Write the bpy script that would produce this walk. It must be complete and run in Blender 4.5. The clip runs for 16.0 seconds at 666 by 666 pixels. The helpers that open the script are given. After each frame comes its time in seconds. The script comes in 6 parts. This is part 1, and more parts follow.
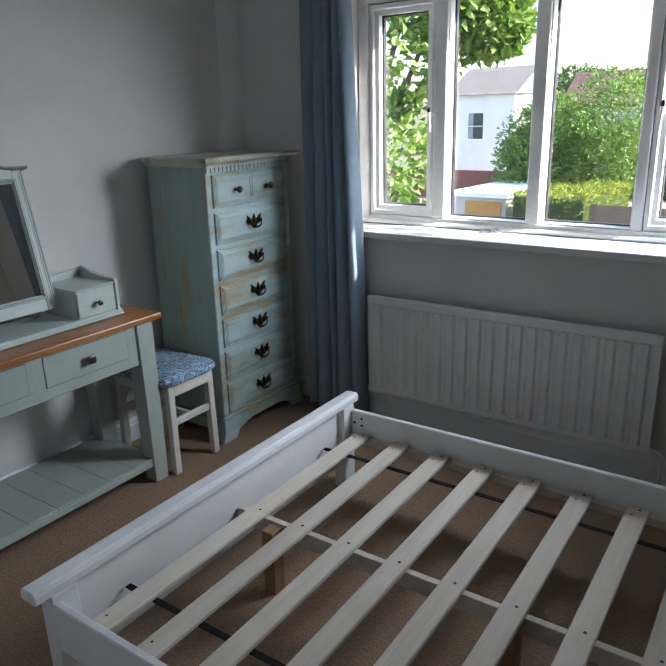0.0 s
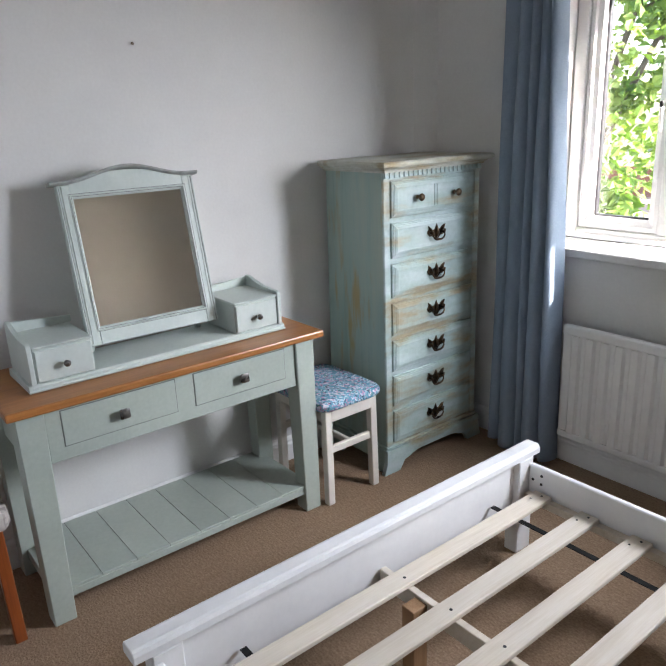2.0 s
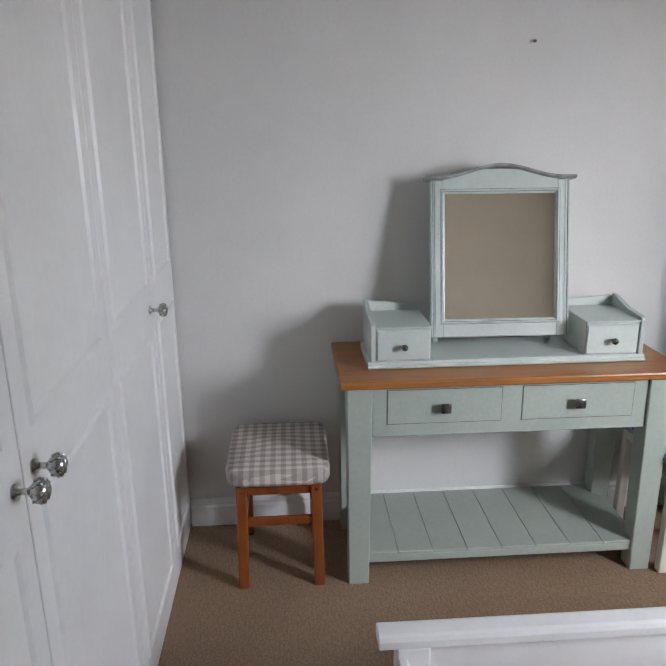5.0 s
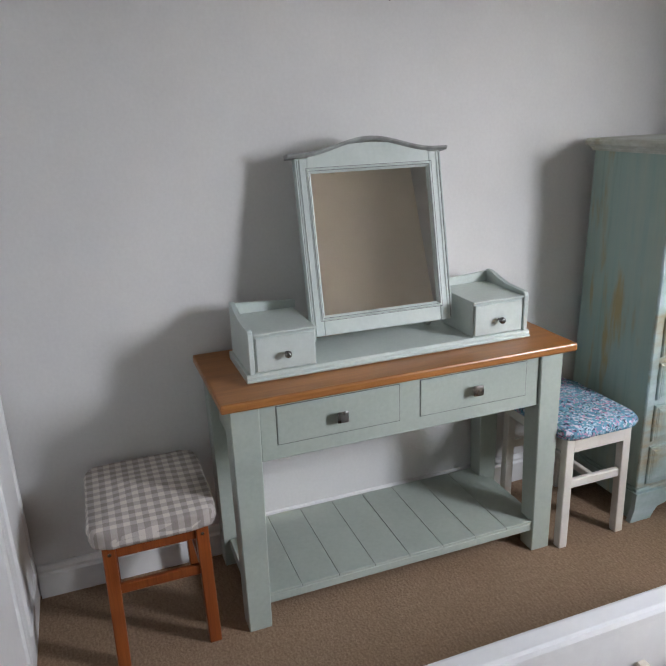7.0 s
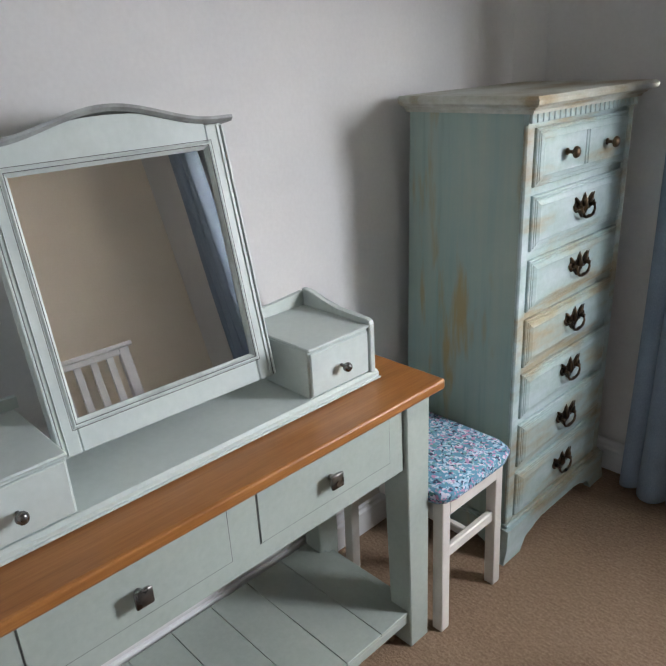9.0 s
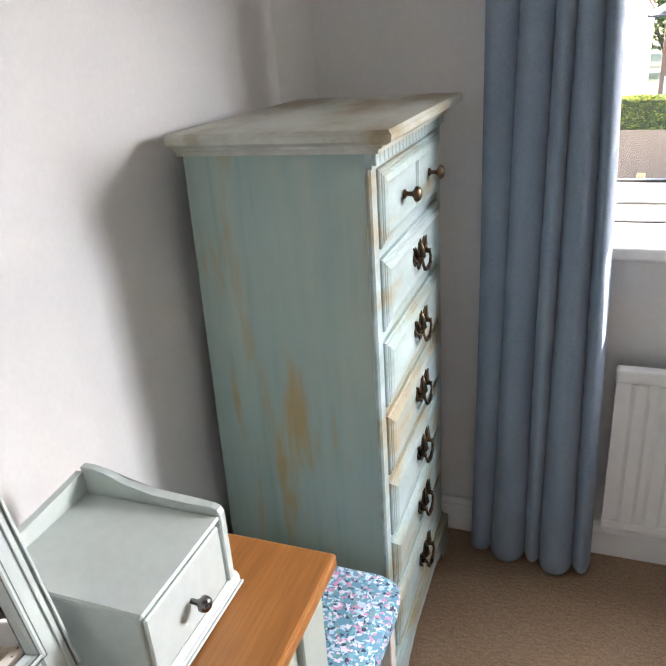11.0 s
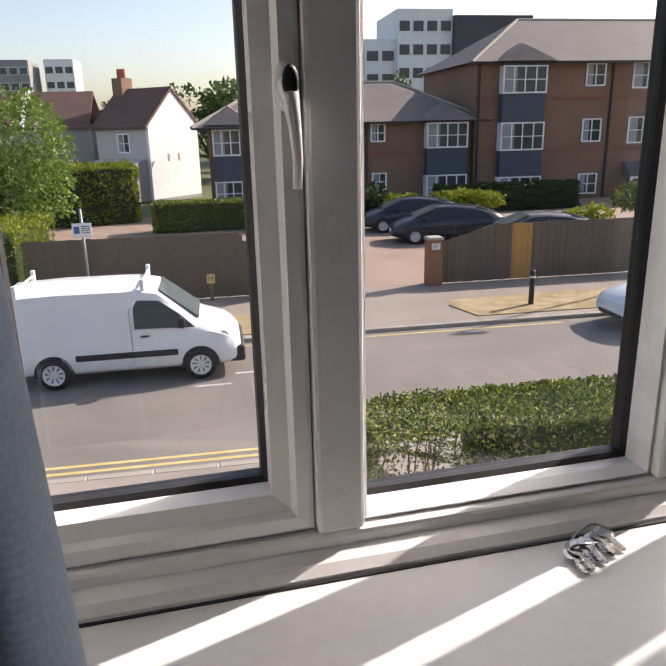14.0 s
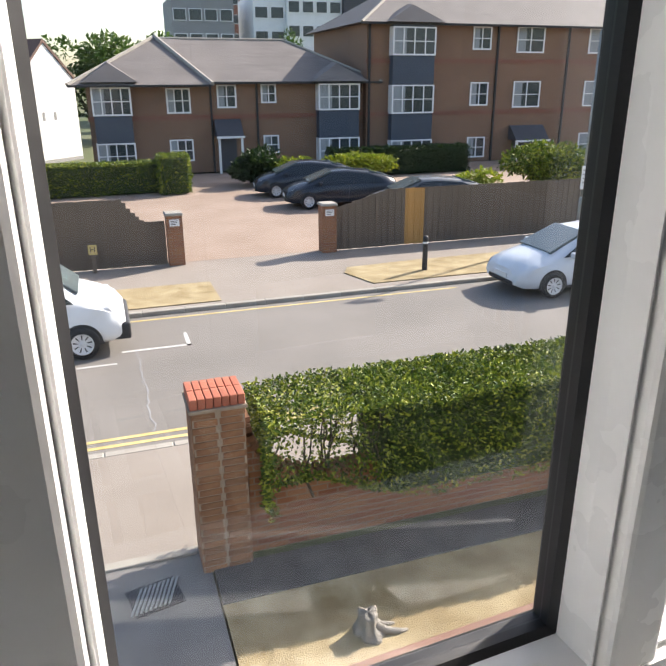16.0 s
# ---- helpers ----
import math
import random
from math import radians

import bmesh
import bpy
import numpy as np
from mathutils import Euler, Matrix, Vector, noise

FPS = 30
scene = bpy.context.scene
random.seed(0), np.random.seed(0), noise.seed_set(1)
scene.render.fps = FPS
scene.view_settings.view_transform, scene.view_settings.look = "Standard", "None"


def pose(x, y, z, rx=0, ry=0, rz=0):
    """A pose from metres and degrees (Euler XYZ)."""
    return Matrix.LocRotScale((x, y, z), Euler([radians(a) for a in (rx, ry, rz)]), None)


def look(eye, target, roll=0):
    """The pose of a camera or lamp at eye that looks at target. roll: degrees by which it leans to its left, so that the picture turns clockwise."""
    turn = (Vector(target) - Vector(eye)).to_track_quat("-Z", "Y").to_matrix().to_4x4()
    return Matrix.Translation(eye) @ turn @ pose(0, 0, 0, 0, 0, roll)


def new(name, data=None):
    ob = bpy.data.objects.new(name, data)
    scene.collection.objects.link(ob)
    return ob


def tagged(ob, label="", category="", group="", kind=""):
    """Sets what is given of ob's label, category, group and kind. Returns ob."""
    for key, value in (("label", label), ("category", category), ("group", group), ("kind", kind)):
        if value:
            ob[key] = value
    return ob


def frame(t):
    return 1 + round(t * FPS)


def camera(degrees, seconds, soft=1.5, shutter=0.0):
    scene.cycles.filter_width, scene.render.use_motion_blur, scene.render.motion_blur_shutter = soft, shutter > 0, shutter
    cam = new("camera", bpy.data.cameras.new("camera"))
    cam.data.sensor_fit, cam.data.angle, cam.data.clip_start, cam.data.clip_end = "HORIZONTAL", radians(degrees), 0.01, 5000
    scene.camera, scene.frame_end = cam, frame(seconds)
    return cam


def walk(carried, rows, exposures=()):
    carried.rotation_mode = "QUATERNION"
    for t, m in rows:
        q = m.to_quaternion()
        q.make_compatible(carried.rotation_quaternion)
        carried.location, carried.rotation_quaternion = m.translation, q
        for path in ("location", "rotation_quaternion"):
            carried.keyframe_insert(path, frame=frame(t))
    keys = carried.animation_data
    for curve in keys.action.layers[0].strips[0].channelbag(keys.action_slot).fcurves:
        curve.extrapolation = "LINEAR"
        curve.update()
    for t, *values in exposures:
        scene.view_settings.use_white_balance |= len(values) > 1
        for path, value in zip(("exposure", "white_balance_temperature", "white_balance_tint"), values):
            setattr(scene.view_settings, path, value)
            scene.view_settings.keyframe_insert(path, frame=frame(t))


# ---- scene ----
cam = camera(52.1, 16.0)
PATH = [
    (0, (2.686, -0.075, 1.571), (1.6, 1.49, 0.961), -1.6),
    (0.5, (2.673, 0.046, 1.57), (1.281, 1.333, 0.932), -1.2),
    (1, (2.668, 0.178, 1.567), (1.07, 1.172, 0.89), -1.1),
    (1.5, (2.61, 0.239, 1.587), (1.036, 1.273, 0.915), -2.3),
    (2, (2.521, 0.285, 1.578), (1.013, 1.454, 0.977), -2.4),
    (2.5, (2.498, 0.341, 1.57), (0.956, 1.477, 0.994), -1.7),
    (3, (2.516, 0.424, 1.568), (0.79, 1.259, 1.0), -0.3),
    (3.5, (2.532, 0.484, 1.57), (0.687, 1.007, 1.0), -0.9),
    (4, (2.539, 0.499, 1.566), (0.636, 0.715, 0.99), -0.1),
    (4.2, (2.544, 0.5, 1.572), (0.631, 0.607, 0.997), -0.5),
    (6.3, (2.351, 0.387, 1.575), (0.471, 0.781, 1.019), -3.0),
    (6.5, (2.29, 0.363, 1.573), (0.458, 0.926, 1.0), -1.7),
    (7, (2.166, 0.362, 1.542), (0.381, 1.01, 0.914), -2.1),
    (7.5, (1.973, 0.433, 1.505), (0.222, 1.142, 0.849), -1.3),
    (8, (1.782, 0.547, 1.535), (0.054, 1.28, 0.845), -4.2),
    (8.5, (1.616, 0.615, 1.52), (0.021, 1.571, 0.785), -2.9),
    (8.7, (1.514, 0.622, 1.512), (0.014, 1.716, 0.771), -2.7),
    (10.8, (0.825, 0.964, 1.549), (0.078, 2.637, 0.746), -5.2),
    (11, (0.8, 1.03, 1.547), (0.127, 2.738, 0.754), -4.2),
    (11.5, (0.733, 1.274, 1.527), (0.254, 3.054, 0.75), -3.0),
    (12, (0.677, 1.534, 1.549), (0.335, 3.34, 0.761), -2.7),
    (12.5, (0.718, 1.773, 1.528), (0.558, 3.624, 0.786), -3.6),
    (13, (0.844, 2.033, 1.529), (0.841, 3.943, 0.936), -3.0),
    (13.5, (0.921, 2.215, 1.536), (1.117, 4.127, 0.982), -1.9),
    (14, (0.934, 2.443, 1.536), (1.389, 4.3, 0.951), -1.3),
    (14.5, (0.936, 2.675, 1.558), (1.657, 4.437, 0.946), -1.0),
    (15, (0.973, 2.789, 1.552), (1.827, 4.472, 0.89), -1.4),
    (15.5, (1.041, 2.829, 1.555), (1.943, 4.48, 0.877), -0.9),
    (16, (1.165, 2.825, 1.567), (1.887, 4.558, 0.877), -0.3),
]
EXPOSURES = [(0.0, 2.2, 6000, 10), (0.5, 2.5, 6050, 11), (1.0, 2.9, 6200, 13), (1.6, 3.2, 6350, 15), (4.2, 3.02, 6550, 16), (8.7, 3.1, 6550, 15), (11.0, 3.75, 6800, 18), (11.6, 4.0, 7000, 21), (12.5, 2.5, 6800, 20), (13.0, 1.95, 6700, 19), (13.5, 1.0, 6800, 19), (14.0, 0.65, 6850, 20), (14.5, 0.45, 6800, 21), (15.0, 0.65, 6800, 19), (15.5, 1.05, 6700, 16), (16.0, 1.1, 6600, 13)]
walk(cam, [(t, look(eye, target, roll)) for t, eye, target, roll in PATH], EXPOSURES)

# ---- place ----
SUN_AZ, SUN_EL = radians(72.0), radians(32.0)
world = bpy.data.worlds.new("sky_world")
scene.world = world
world.use_nodes = True
wn = world.node_tree.nodes
sky = wn.new("ShaderNodeTexSky")
sky.sky_type, sky.sun_disc = "NISHITA", False
sky.sun_elevation, sky.sun_rotation = SUN_EL, SUN_AZ
sky.air_density, sky.dust_density = 1.0, 2.0
wn["Background"].inputs[1].default_value = 0.15
world.node_tree.links.new(sky.outputs[0], wn["Background"].inputs[0])
sun_data = bpy.data.lights.new("sun", "SUN")
sun_data.energy, sun_data.angle, sun_data.color = 5.0, radians(0.53), (1.0, 0.94, 0.85)
sun = new("sun", sun_data)
sun.matrix_world = look((60 * math.sin(SUN_AZ) * math.cos(SUN_EL), 60 * math.cos(SUN_AZ) * math.cos(SUN_EL), 60 * math.sin(SUN_EL)), (0, 0, 0))

# area lamp added in the end light of the window to strengthen the sky light indoors
ld = bpy.data.lights.new("window_light", "AREA")
ld.shape, ld.size, ld.size_y, ld.energy, ld.color, ld.spread = "RECTANGLE", 0.36, 1.0, 2.3, (0.86, 0.93, 1.0), radians(90)
new("window_light", ld).matrix_world = look((2.38, 3.135, 1.54), (0.30, 0.95, 0.12))

# ---- materials ----


def nodes_of(name):
    m = bpy.data.materials.new(name)
    m.use_nodes = True
    nt = m.node_tree
    return m, nt, nt.nodes["Principled BSDF"]


def noise_node(nt, scale, detail=4.0, stretch=(1, 1, 1), coord="Object", rough=0.55):
    tc, mp, nz = nt.nodes.new("ShaderNodeTexCoord"), nt.nodes.new("ShaderNodeMapping"), nt.nodes.new("ShaderNodeTexNoise")
    mp.inputs["Scale"].default_value = stretch
    nz.inputs["Scale"].default_value, nz.inputs["Detail"].default_value, nz.inputs["Roughness"].default_value = scale, detail, rough
    nt.links.new(tc.outputs[coord], mp.inputs["Vector"])
    nt.links.new(mp.outputs[0], nz.inputs["Vector"])
    return nz


def ramp_node(nt, fac, stops):
    r = nt.nodes.new("ShaderNodeValToRGB")
    while len(r.color_ramp.elements) < len(stops):
        r.color_ramp.elements.new(0.5)
    for e, (p, c) in zip(r.color_ramp.elements, stops):
        e.position, e.color = p, (c[0], c[1], c[2], 1) if isinstance(c, tuple) else (c, c, c, 1)
    nt.links.new(fac, r.inputs[0])
    return r


def mix_node(nt, fac, a, b, mode="MIX"):
    m = nt.nodes.new("ShaderNodeMix")
    m.data_type, m.blend_type = "RGBA", mode
    for sock, v in ((m.inputs[0], fac), (m.inputs[6], a), (m.inputs[7], b)):
        if isinstance(v, bpy.types.NodeSocket):
            nt.links.new(v, sock)
        else:
            sock.default_value = (*v, 1) if isinstance(v, tuple) else v
    return m.outputs[2]


def bump_to(nt, bsdf, height, strength, dist=0.01):
    b = nt.nodes.new("ShaderNodeBump")
    b.inputs["Strength"].default_value, b.inputs["Distance"].default_value = strength, dist
    nt.links.new(height, b.inputs["Height"])
    nt.links.new(b.outputs[0], bsdf.inputs["Normal"])


def surf(name, a, b, rough=0.5, metal=0.0, scale=6.0, stretch=(1, 1, 1), fine=150.0, bump=0.15, dist=0.002, lo=0.35, hi=0.7, jitter=0.0, spec=0.5):
    """Two tones mixed by a coarse noise, with a fine relief; jitter: how much each object differs."""
    m, nt, p = nodes_of(name)
    coarse = noise_node(nt, scale, 5, stretch)
    col = ramp_node(nt, coarse.outputs[0], [(lo, a), (hi, b)]).outputs[0]
    grain = noise_node(nt, fine, 3, stretch)
    col = mix_node(nt, 0.25, col, ramp_node(nt, grain.outputs[0], [(0.3, 0.35), (0.7, 0.65)]).outputs[0], "SOFT_LIGHT")
    if jitter:
        info = nt.nodes.new("ShaderNodeObjectInfo")
        col = mix_node(nt, 1.0, col, ramp_node(nt, info.outputs["Random"], [(0, 1 - jitter), (1, 1.0)]).outputs[0], "MULTIPLY")
    nt.links.new(col, p.inputs["Base Color"])
    rr = ramp_node(nt, coarse.outputs[0], [(0.3, max(0.02, rough - 0.07)), (0.7, min(1, rough + 0.07))])
    nt.links.new(rr.outputs[0], p.inputs["Roughness"])
    p.inputs["Metallic"].default_value = metal
    p.inputs["Specular IOR Level"].default_value = spec
    if bump:
        bump_to(nt, p, grain.outputs[0], bump, dist)
    return m


M_WALL = surf("wall_emulsion", (0.66, 0.655, 0.645), (0.72, 0.715, 0.70), 0.75, scale=1.6, fine=90, bump=0.12)
M_CEIL = surf("ceiling_emulsion", (0.78, 0.77, 0.75), (0.82, 0.81, 0.79), 0.85, scale=2, fine=80)
M_GLOSS = surf("white_gloss_paint", (0.74, 0.74, 0.735), (0.80, 0.80, 0.79), 0.35, scale=5, fine=40, bump=0.05)
M_BED = surf("white_satin_bed_paint", (0.76, 0.76, 0.765), (0.82, 0.82, 0.82), 0.38, scale=7, fine=60, bump=0.06)
M_UPVC = surf("white_upvc", (0.78, 0.78, 0.78), (0.82, 0.82, 0.82), 0.28, scale=4, fine=30, bump=0.02)
M_SAGE = surf("sage_paint", (0.36, 0.41, 0.365), (0.40, 0.45, 0.40), 0.45, scale=4, fine=70, bump=0.08)
M_PALE = surf("pale_green_white_paint", (0.50, 0.565, 0.535), (0.56, 0.62, 0.59), 0.42, scale=6, fine=70, bump=0.08)
M_PALE_WORN = surf("rubbed_back_pale_paint", (0.30, 0.31, 0.29), (0.54, 0.60, 0.57), 0.45, scale=10, fine=90, bump=0.1, lo=0.2, hi=0.42)
M_WALL_EAST = surf("warm_beige_wall", (0.74, 0.66, 0.545), (0.78, 0.70, 0.585), 0.8, scale=1.5, fine=80)
M_WHITEWASH = surf("off_white_stool_paint", (0.64, 0.60, 0.54), (0.72, 0.69, 0.63), 0.5, scale=9, fine=80, bump=0.1)
M_METAL = surf("antique_pewter", (0.16, 0.155, 0.15), (0.30, 0.29, 0.28), 0.28, 1.0, scale=25, fine=120)
M_BRONZE = surf("dark_antique_brass", (0.05, 0.042, 0.035), (0.18, 0.12, 0.07), 0.32, 1.0, scale=30, fine=160)
M_STEEL = surf("nickel_steel", (0.42, 0.42, 0.41), (0.62, 0.61, 0.59), 0.25, 1.0, scale=40, fine=200)
M_BLACK = surf("black_rubber", (0.010, 0.010, 0.012), (0.02, 0.02, 0.022), 0.5, scale=20, fine=100, bump=0.05)
M_DARKCLOTH = surf("black_webbing", (0.012, 0.012, 0.013), (0.022, 0.022, 0.022), 0.95, scale=60, fine=300, spec=0.1)
M_CREST = surf("rubbed_grey_crest", (0.20, 0.20, 0.19), (0.42, 0.45, 0.43), 0.45, scale=12, fine=90, bump=0.1)
M_GROOVE = surf("grey_wood_in_groove", (0.10, 0.105, 0.10), (0.20, 0.21, 0.20), 0.7, scale=30)


def wood(name, a, b, c, rough=0.42, axis=1, ring=9.0):
    m, nt, p = nodes_of(name)
    st = [14.0, 14.0, 14.0]
    st[axis] = 0.9
    g = noise_node(nt, 2.2, 6, tuple(st), rough=0.65)
    st2 = [60.0, 60.0, 60.0]
    st2[axis] = 2.5
    fine = noise_node(nt, 4.0, 3, tuple(st2))
    col = ramp_node(nt, g.outputs[0], [(0.3, a), (0.52, b), (0.75, c)]).outputs[0]
    col = mix_node(nt, 0.35, col, ramp_node(nt, fine.outputs[0], [(0.35, 0.3), (0.65, 0.62)]).outputs[0], "SOFT_LIGHT")
    info = nt.nodes.new("ShaderNodeObjectInfo")
    col = mix_node(nt, 1.0, col, ramp_node(nt, info.outputs["Random"], [(0, 0.86), (1, 1.0)]).outputs[0], "MULTIPLY")
    nt.links.new(col, p.inputs["Base Color"])
    p.inputs["Roughness"].default_value = rough
    bump_to(nt, p, fine.outputs[0], 0.1, 0.001)
    return m


M_OAK = wood("honey_oak", (0.28, 0.108, 0.028), (0.36, 0.145, 0.038), (0.43, 0.185, 0.055), 0.3)
M_PINE = wood("orange_pine", (0.20, 0.046, 0.012), (0.27, 0.068, 0.016), (0.32, 0.092, 0.024), 0.3, axis=2)
M_SLAT = wood("pale_pine_slat", (0.62, 0.54, 0.44), (0.70, 0.63, 0.53), (0.74, 0.68, 0.60), 0.6)
M_POST = wood("tan_pine_post", (0.30, 0.17, 0.08), (0.38, 0.22, 0.11), (0.44, 0.27, 0.14), 0.6, axis=2)


def carpet_material():
    m, nt, p = nodes_of("beige_twist_carpet")
    big = noise_node(nt, 1.3, 4)
    tuft = noise_node(nt, 130.0, 2)
    ribs = noise_node(nt, 40.0, 2, (1, 3, 1))
    col = ramp_node(nt, big.outputs[0], [(0.3, (0.272, 0.184, 0.118)), (0.7, (0.334, 0.230, 0.155))]).outputs[0]
    col = mix_node(nt, 0.55, col, ramp_node(nt, tuft.outputs[0], [(0.3, 0.28), (0.7, 0.70)]).outputs[0], "SOFT_LIGHT")
    col = mix_node(nt, 0.4, col, ramp_node(nt, ribs.outputs[0], [(0.35, 0.32), (0.65, 0.66)]).outputs[0], "SOFT_LIGHT")
    nt.links.new(col, p.inputs["Base Color"])
    p.inputs["Roughness"].default_value, p.inputs["Specular IOR Level"].default_value = 0.95, 0.1
    bump_to(nt, p, tuft.outputs[0], 0.7, 0.006)
    return m


M_CARPET = carpet_material()


def distressed_material():
    """Duck-egg paint dragged over old cream, with tan streaks of bare wood that run down."""
    m, nt, p = nodes_of("distressed_duck_egg_paint")
    cloud = noise_node(nt, 3.0, 4, (1, 1, 0.45))
    drag = noise_node(nt, 5.0, 5, (5, 5, 0.35))
    worn = noise_node(nt, 3.2, 4, (4.6, 4.6, 0.72))
    grain = noise_node(nt, 20.0, 3, (6, 6, 0.4))
    col = ramp_node(nt, cloud.outputs[0], [(0.3, (0.28, 0.41, 0.39)), (0.7, (0.36, 0.46, 0.42))]).outputs[0]
    col = mix_node(nt, ramp_node(nt, drag.outputs[0], [(0.45, 0.0), (0.75, 0.6)]).outputs[0], col, (0.44, 0.485, 0.40))
    col = mix_node(nt, ramp_node(nt, drag.outputs[0], [(0.28, 0.5), (0.45, 0.0)]).outputs[0], col, (0.22, 0.30, 0.25))
    tc, sub, mul = nt.nodes.new("ShaderNodeTexCoord"), nt.nodes.new("ShaderNodeVectorMath"), nt.nodes.new("ShaderNodeVectorMath")
    size = nt.nodes.new("ShaderNodeVectorMath")
    sub.operation, mul.operation, size.operation = "SUBTRACT", "MULTIPLY", "LENGTH"
    sub.inputs[1].default_value, mul.inputs[1].default_value = (0.0, -0.30, 0.735), (1 / 0.085, 1 / 0.5, 1 / 0.26)
    nt.links.new(tc.outputs["Object"], sub.inputs[0]), nt.links.new(sub.outputs[0], mul.inputs[0]), nt.links.new(mul.outputs[0], size.inputs[0])
    near = ramp_node(nt, size.outputs["Value"], [(0.0, 0.17), (1.0, 0.0)]).outputs[0]
    add = nt.nodes.new("ShaderNodeMath")
    nt.links.new(worn.outputs[0], add.inputs[0]), nt.links.new(near, add.inputs[1])
    col = mix_node(nt, ramp_node(nt, add.outputs[0], [(0.55, 0.0), (0.68, 0.80)]).outputs[0], col, (0.40, 0.285, 0.10))
    nt.links.new(col, p.inputs["Base Color"])
    p.inputs["Roughness"].default_value = 0.5
    bump_to(nt, p, grain.outputs[0], 0.12, 0.0015)
    return m


def worn_edge_material(name, a, b, c):
    m, nt, p = nodes_of(name)
    n1 = noise_node(nt, 8.0, 5, (1, 0.35, 1.4))
    n2 = noise_node(nt, 60.0, 3)
    col = ramp_node(nt, n1.outputs[0], [(0.36, a), (0.5, b), (0.66, c)]).outputs[0]
    col = mix_node(nt, 0.3, col, ramp_node(nt, n2.outputs[0], [(0.3, 0.3), (0.7, 0.7)]).outputs[0], "SOFT_LIGHT")
    nt.links.new(col, p.inputs["Base Color"])
    p.inputs["Roughness"].default_value = 0.45
    bump_to(nt, p, n2.outputs[0], 0.1, 0.001)
    return m


M_CHEST = distressed_material()
M_CHEST_TOP = worn_edge_material("worn_chest_top_paint", (0.33, 0.27, 0.17), (0.46, 0.47, 0.405), (0.57, 0.595, 0.55))
M_CHEST_FRONT = worn_edge_material("dry_brushed_drawer_paint", (0.35, 0.31, 0.21), (0.36, 0.47, 0.46), (0.46, 0.56, 0.575))


def gingham_material():
    m, nt, p = nodes_of("grey_gingham_cotton")
    tc, sep = nt.nodes.new("ShaderNodeTexCoord"), nt.nodes.new("ShaderNodeSeparateXYZ")
    nt.links.new(tc.outputs["Object"], sep.inputs[0])
    bands = []
    for n in (0, 1):
        mod = nt.nodes.new("ShaderNodeMath")
        mod.operation, mod.inputs[1].default_value = "PINGPONG", 0.018
        nt.links.new(sep.outputs[n], mod.inputs[0])
        gt = nt.nodes.new("ShaderNodeMath")
        gt.operation, gt.inputs[1].default_value = "GREATER_THAN", 0.009
        nt.links.new(mod.outputs[0], gt.inputs[0])
        bands.append(gt.outputs[0])
    add = nt.nodes.new("ShaderNodeMath")
    nt.links.new(bands[0], add.inputs[0]), nt.links.new(bands[1], add.inputs[1])
    half = nt.nodes.new("ShaderNodeMath")
    half.operation, half.inputs[1].default_value = "MULTIPLY", 0.5
    nt.links.new(add.outputs[0], half.inputs[0])
    col = ramp_node(nt, half.outputs[0], [(0.1, (0.64, 0.585, 0.53)), (0.5, (0.46, 0.41, 0.38)), (0.9, (0.315, 0.275, 0.25))]).outputs[0]
    weave = noise_node(nt, 350.0, 2)
    col = mix_node(nt, 0.3, col, ramp_node(nt, weave.outputs[0], [(0.3, 0.3), (0.7, 0.7)]).outputs[0], "SOFT_LIGHT")
    nt.links.new(col, p.inputs["Base Color"])
    p.inputs["Roughness"].default_value = 0.9
    bump_to(nt, p, weave.outputs[0], 0.3, 0.001)
    return m


def floral_material():
    m, nt, p = nodes_of("blue_floral_cotton")
    tc, vo = nt.nodes.new("ShaderNodeTexCoord"), nt.nodes.new("ShaderNodeTexVoronoi")
    warp = noise_node(nt, 60.0, 2)
    mixv = mix_node(nt, 0.03, tc.outputs["Object"], warp.outputs["Color"])
    vo.inputs["Scale"].default_value = 140
    nt.links.new(mixv, vo.inputs["Vector"])
    sep = nt.nodes.new("ShaderNodeSeparateColor")
    nt.links.new(vo.outputs["Color"], sep.inputs[0])
    r = ramp_node(nt, sep.outputs[0], [(0.0, (0.10, 0.27, 0.38)), (0.38, (0.15, 0.36, 0.46)), (0.46, (0.40, 0.55, 0.66)), (0.62, (0.50, 0.25, 0.40)), (0.72, (0.62, 0.60, 0.68)), (0.82, (0.035, 0.05, 0.10)), (0.92, (0.12, 0.30, 0.30))])
    r.color_ramp.interpolation = "CONSTANT"
    nt.links.new(r.outputs[0], p.inputs["Base Color"])
    p.inputs["Roughness"].default_value = 0.85
    bump_to(nt, p, noise_node(nt, 400.0, 2).outputs[0], 0.3, 0.001)
    return m


M_GINGHAM, M_FLORAL = gingham_material(), floral_material()


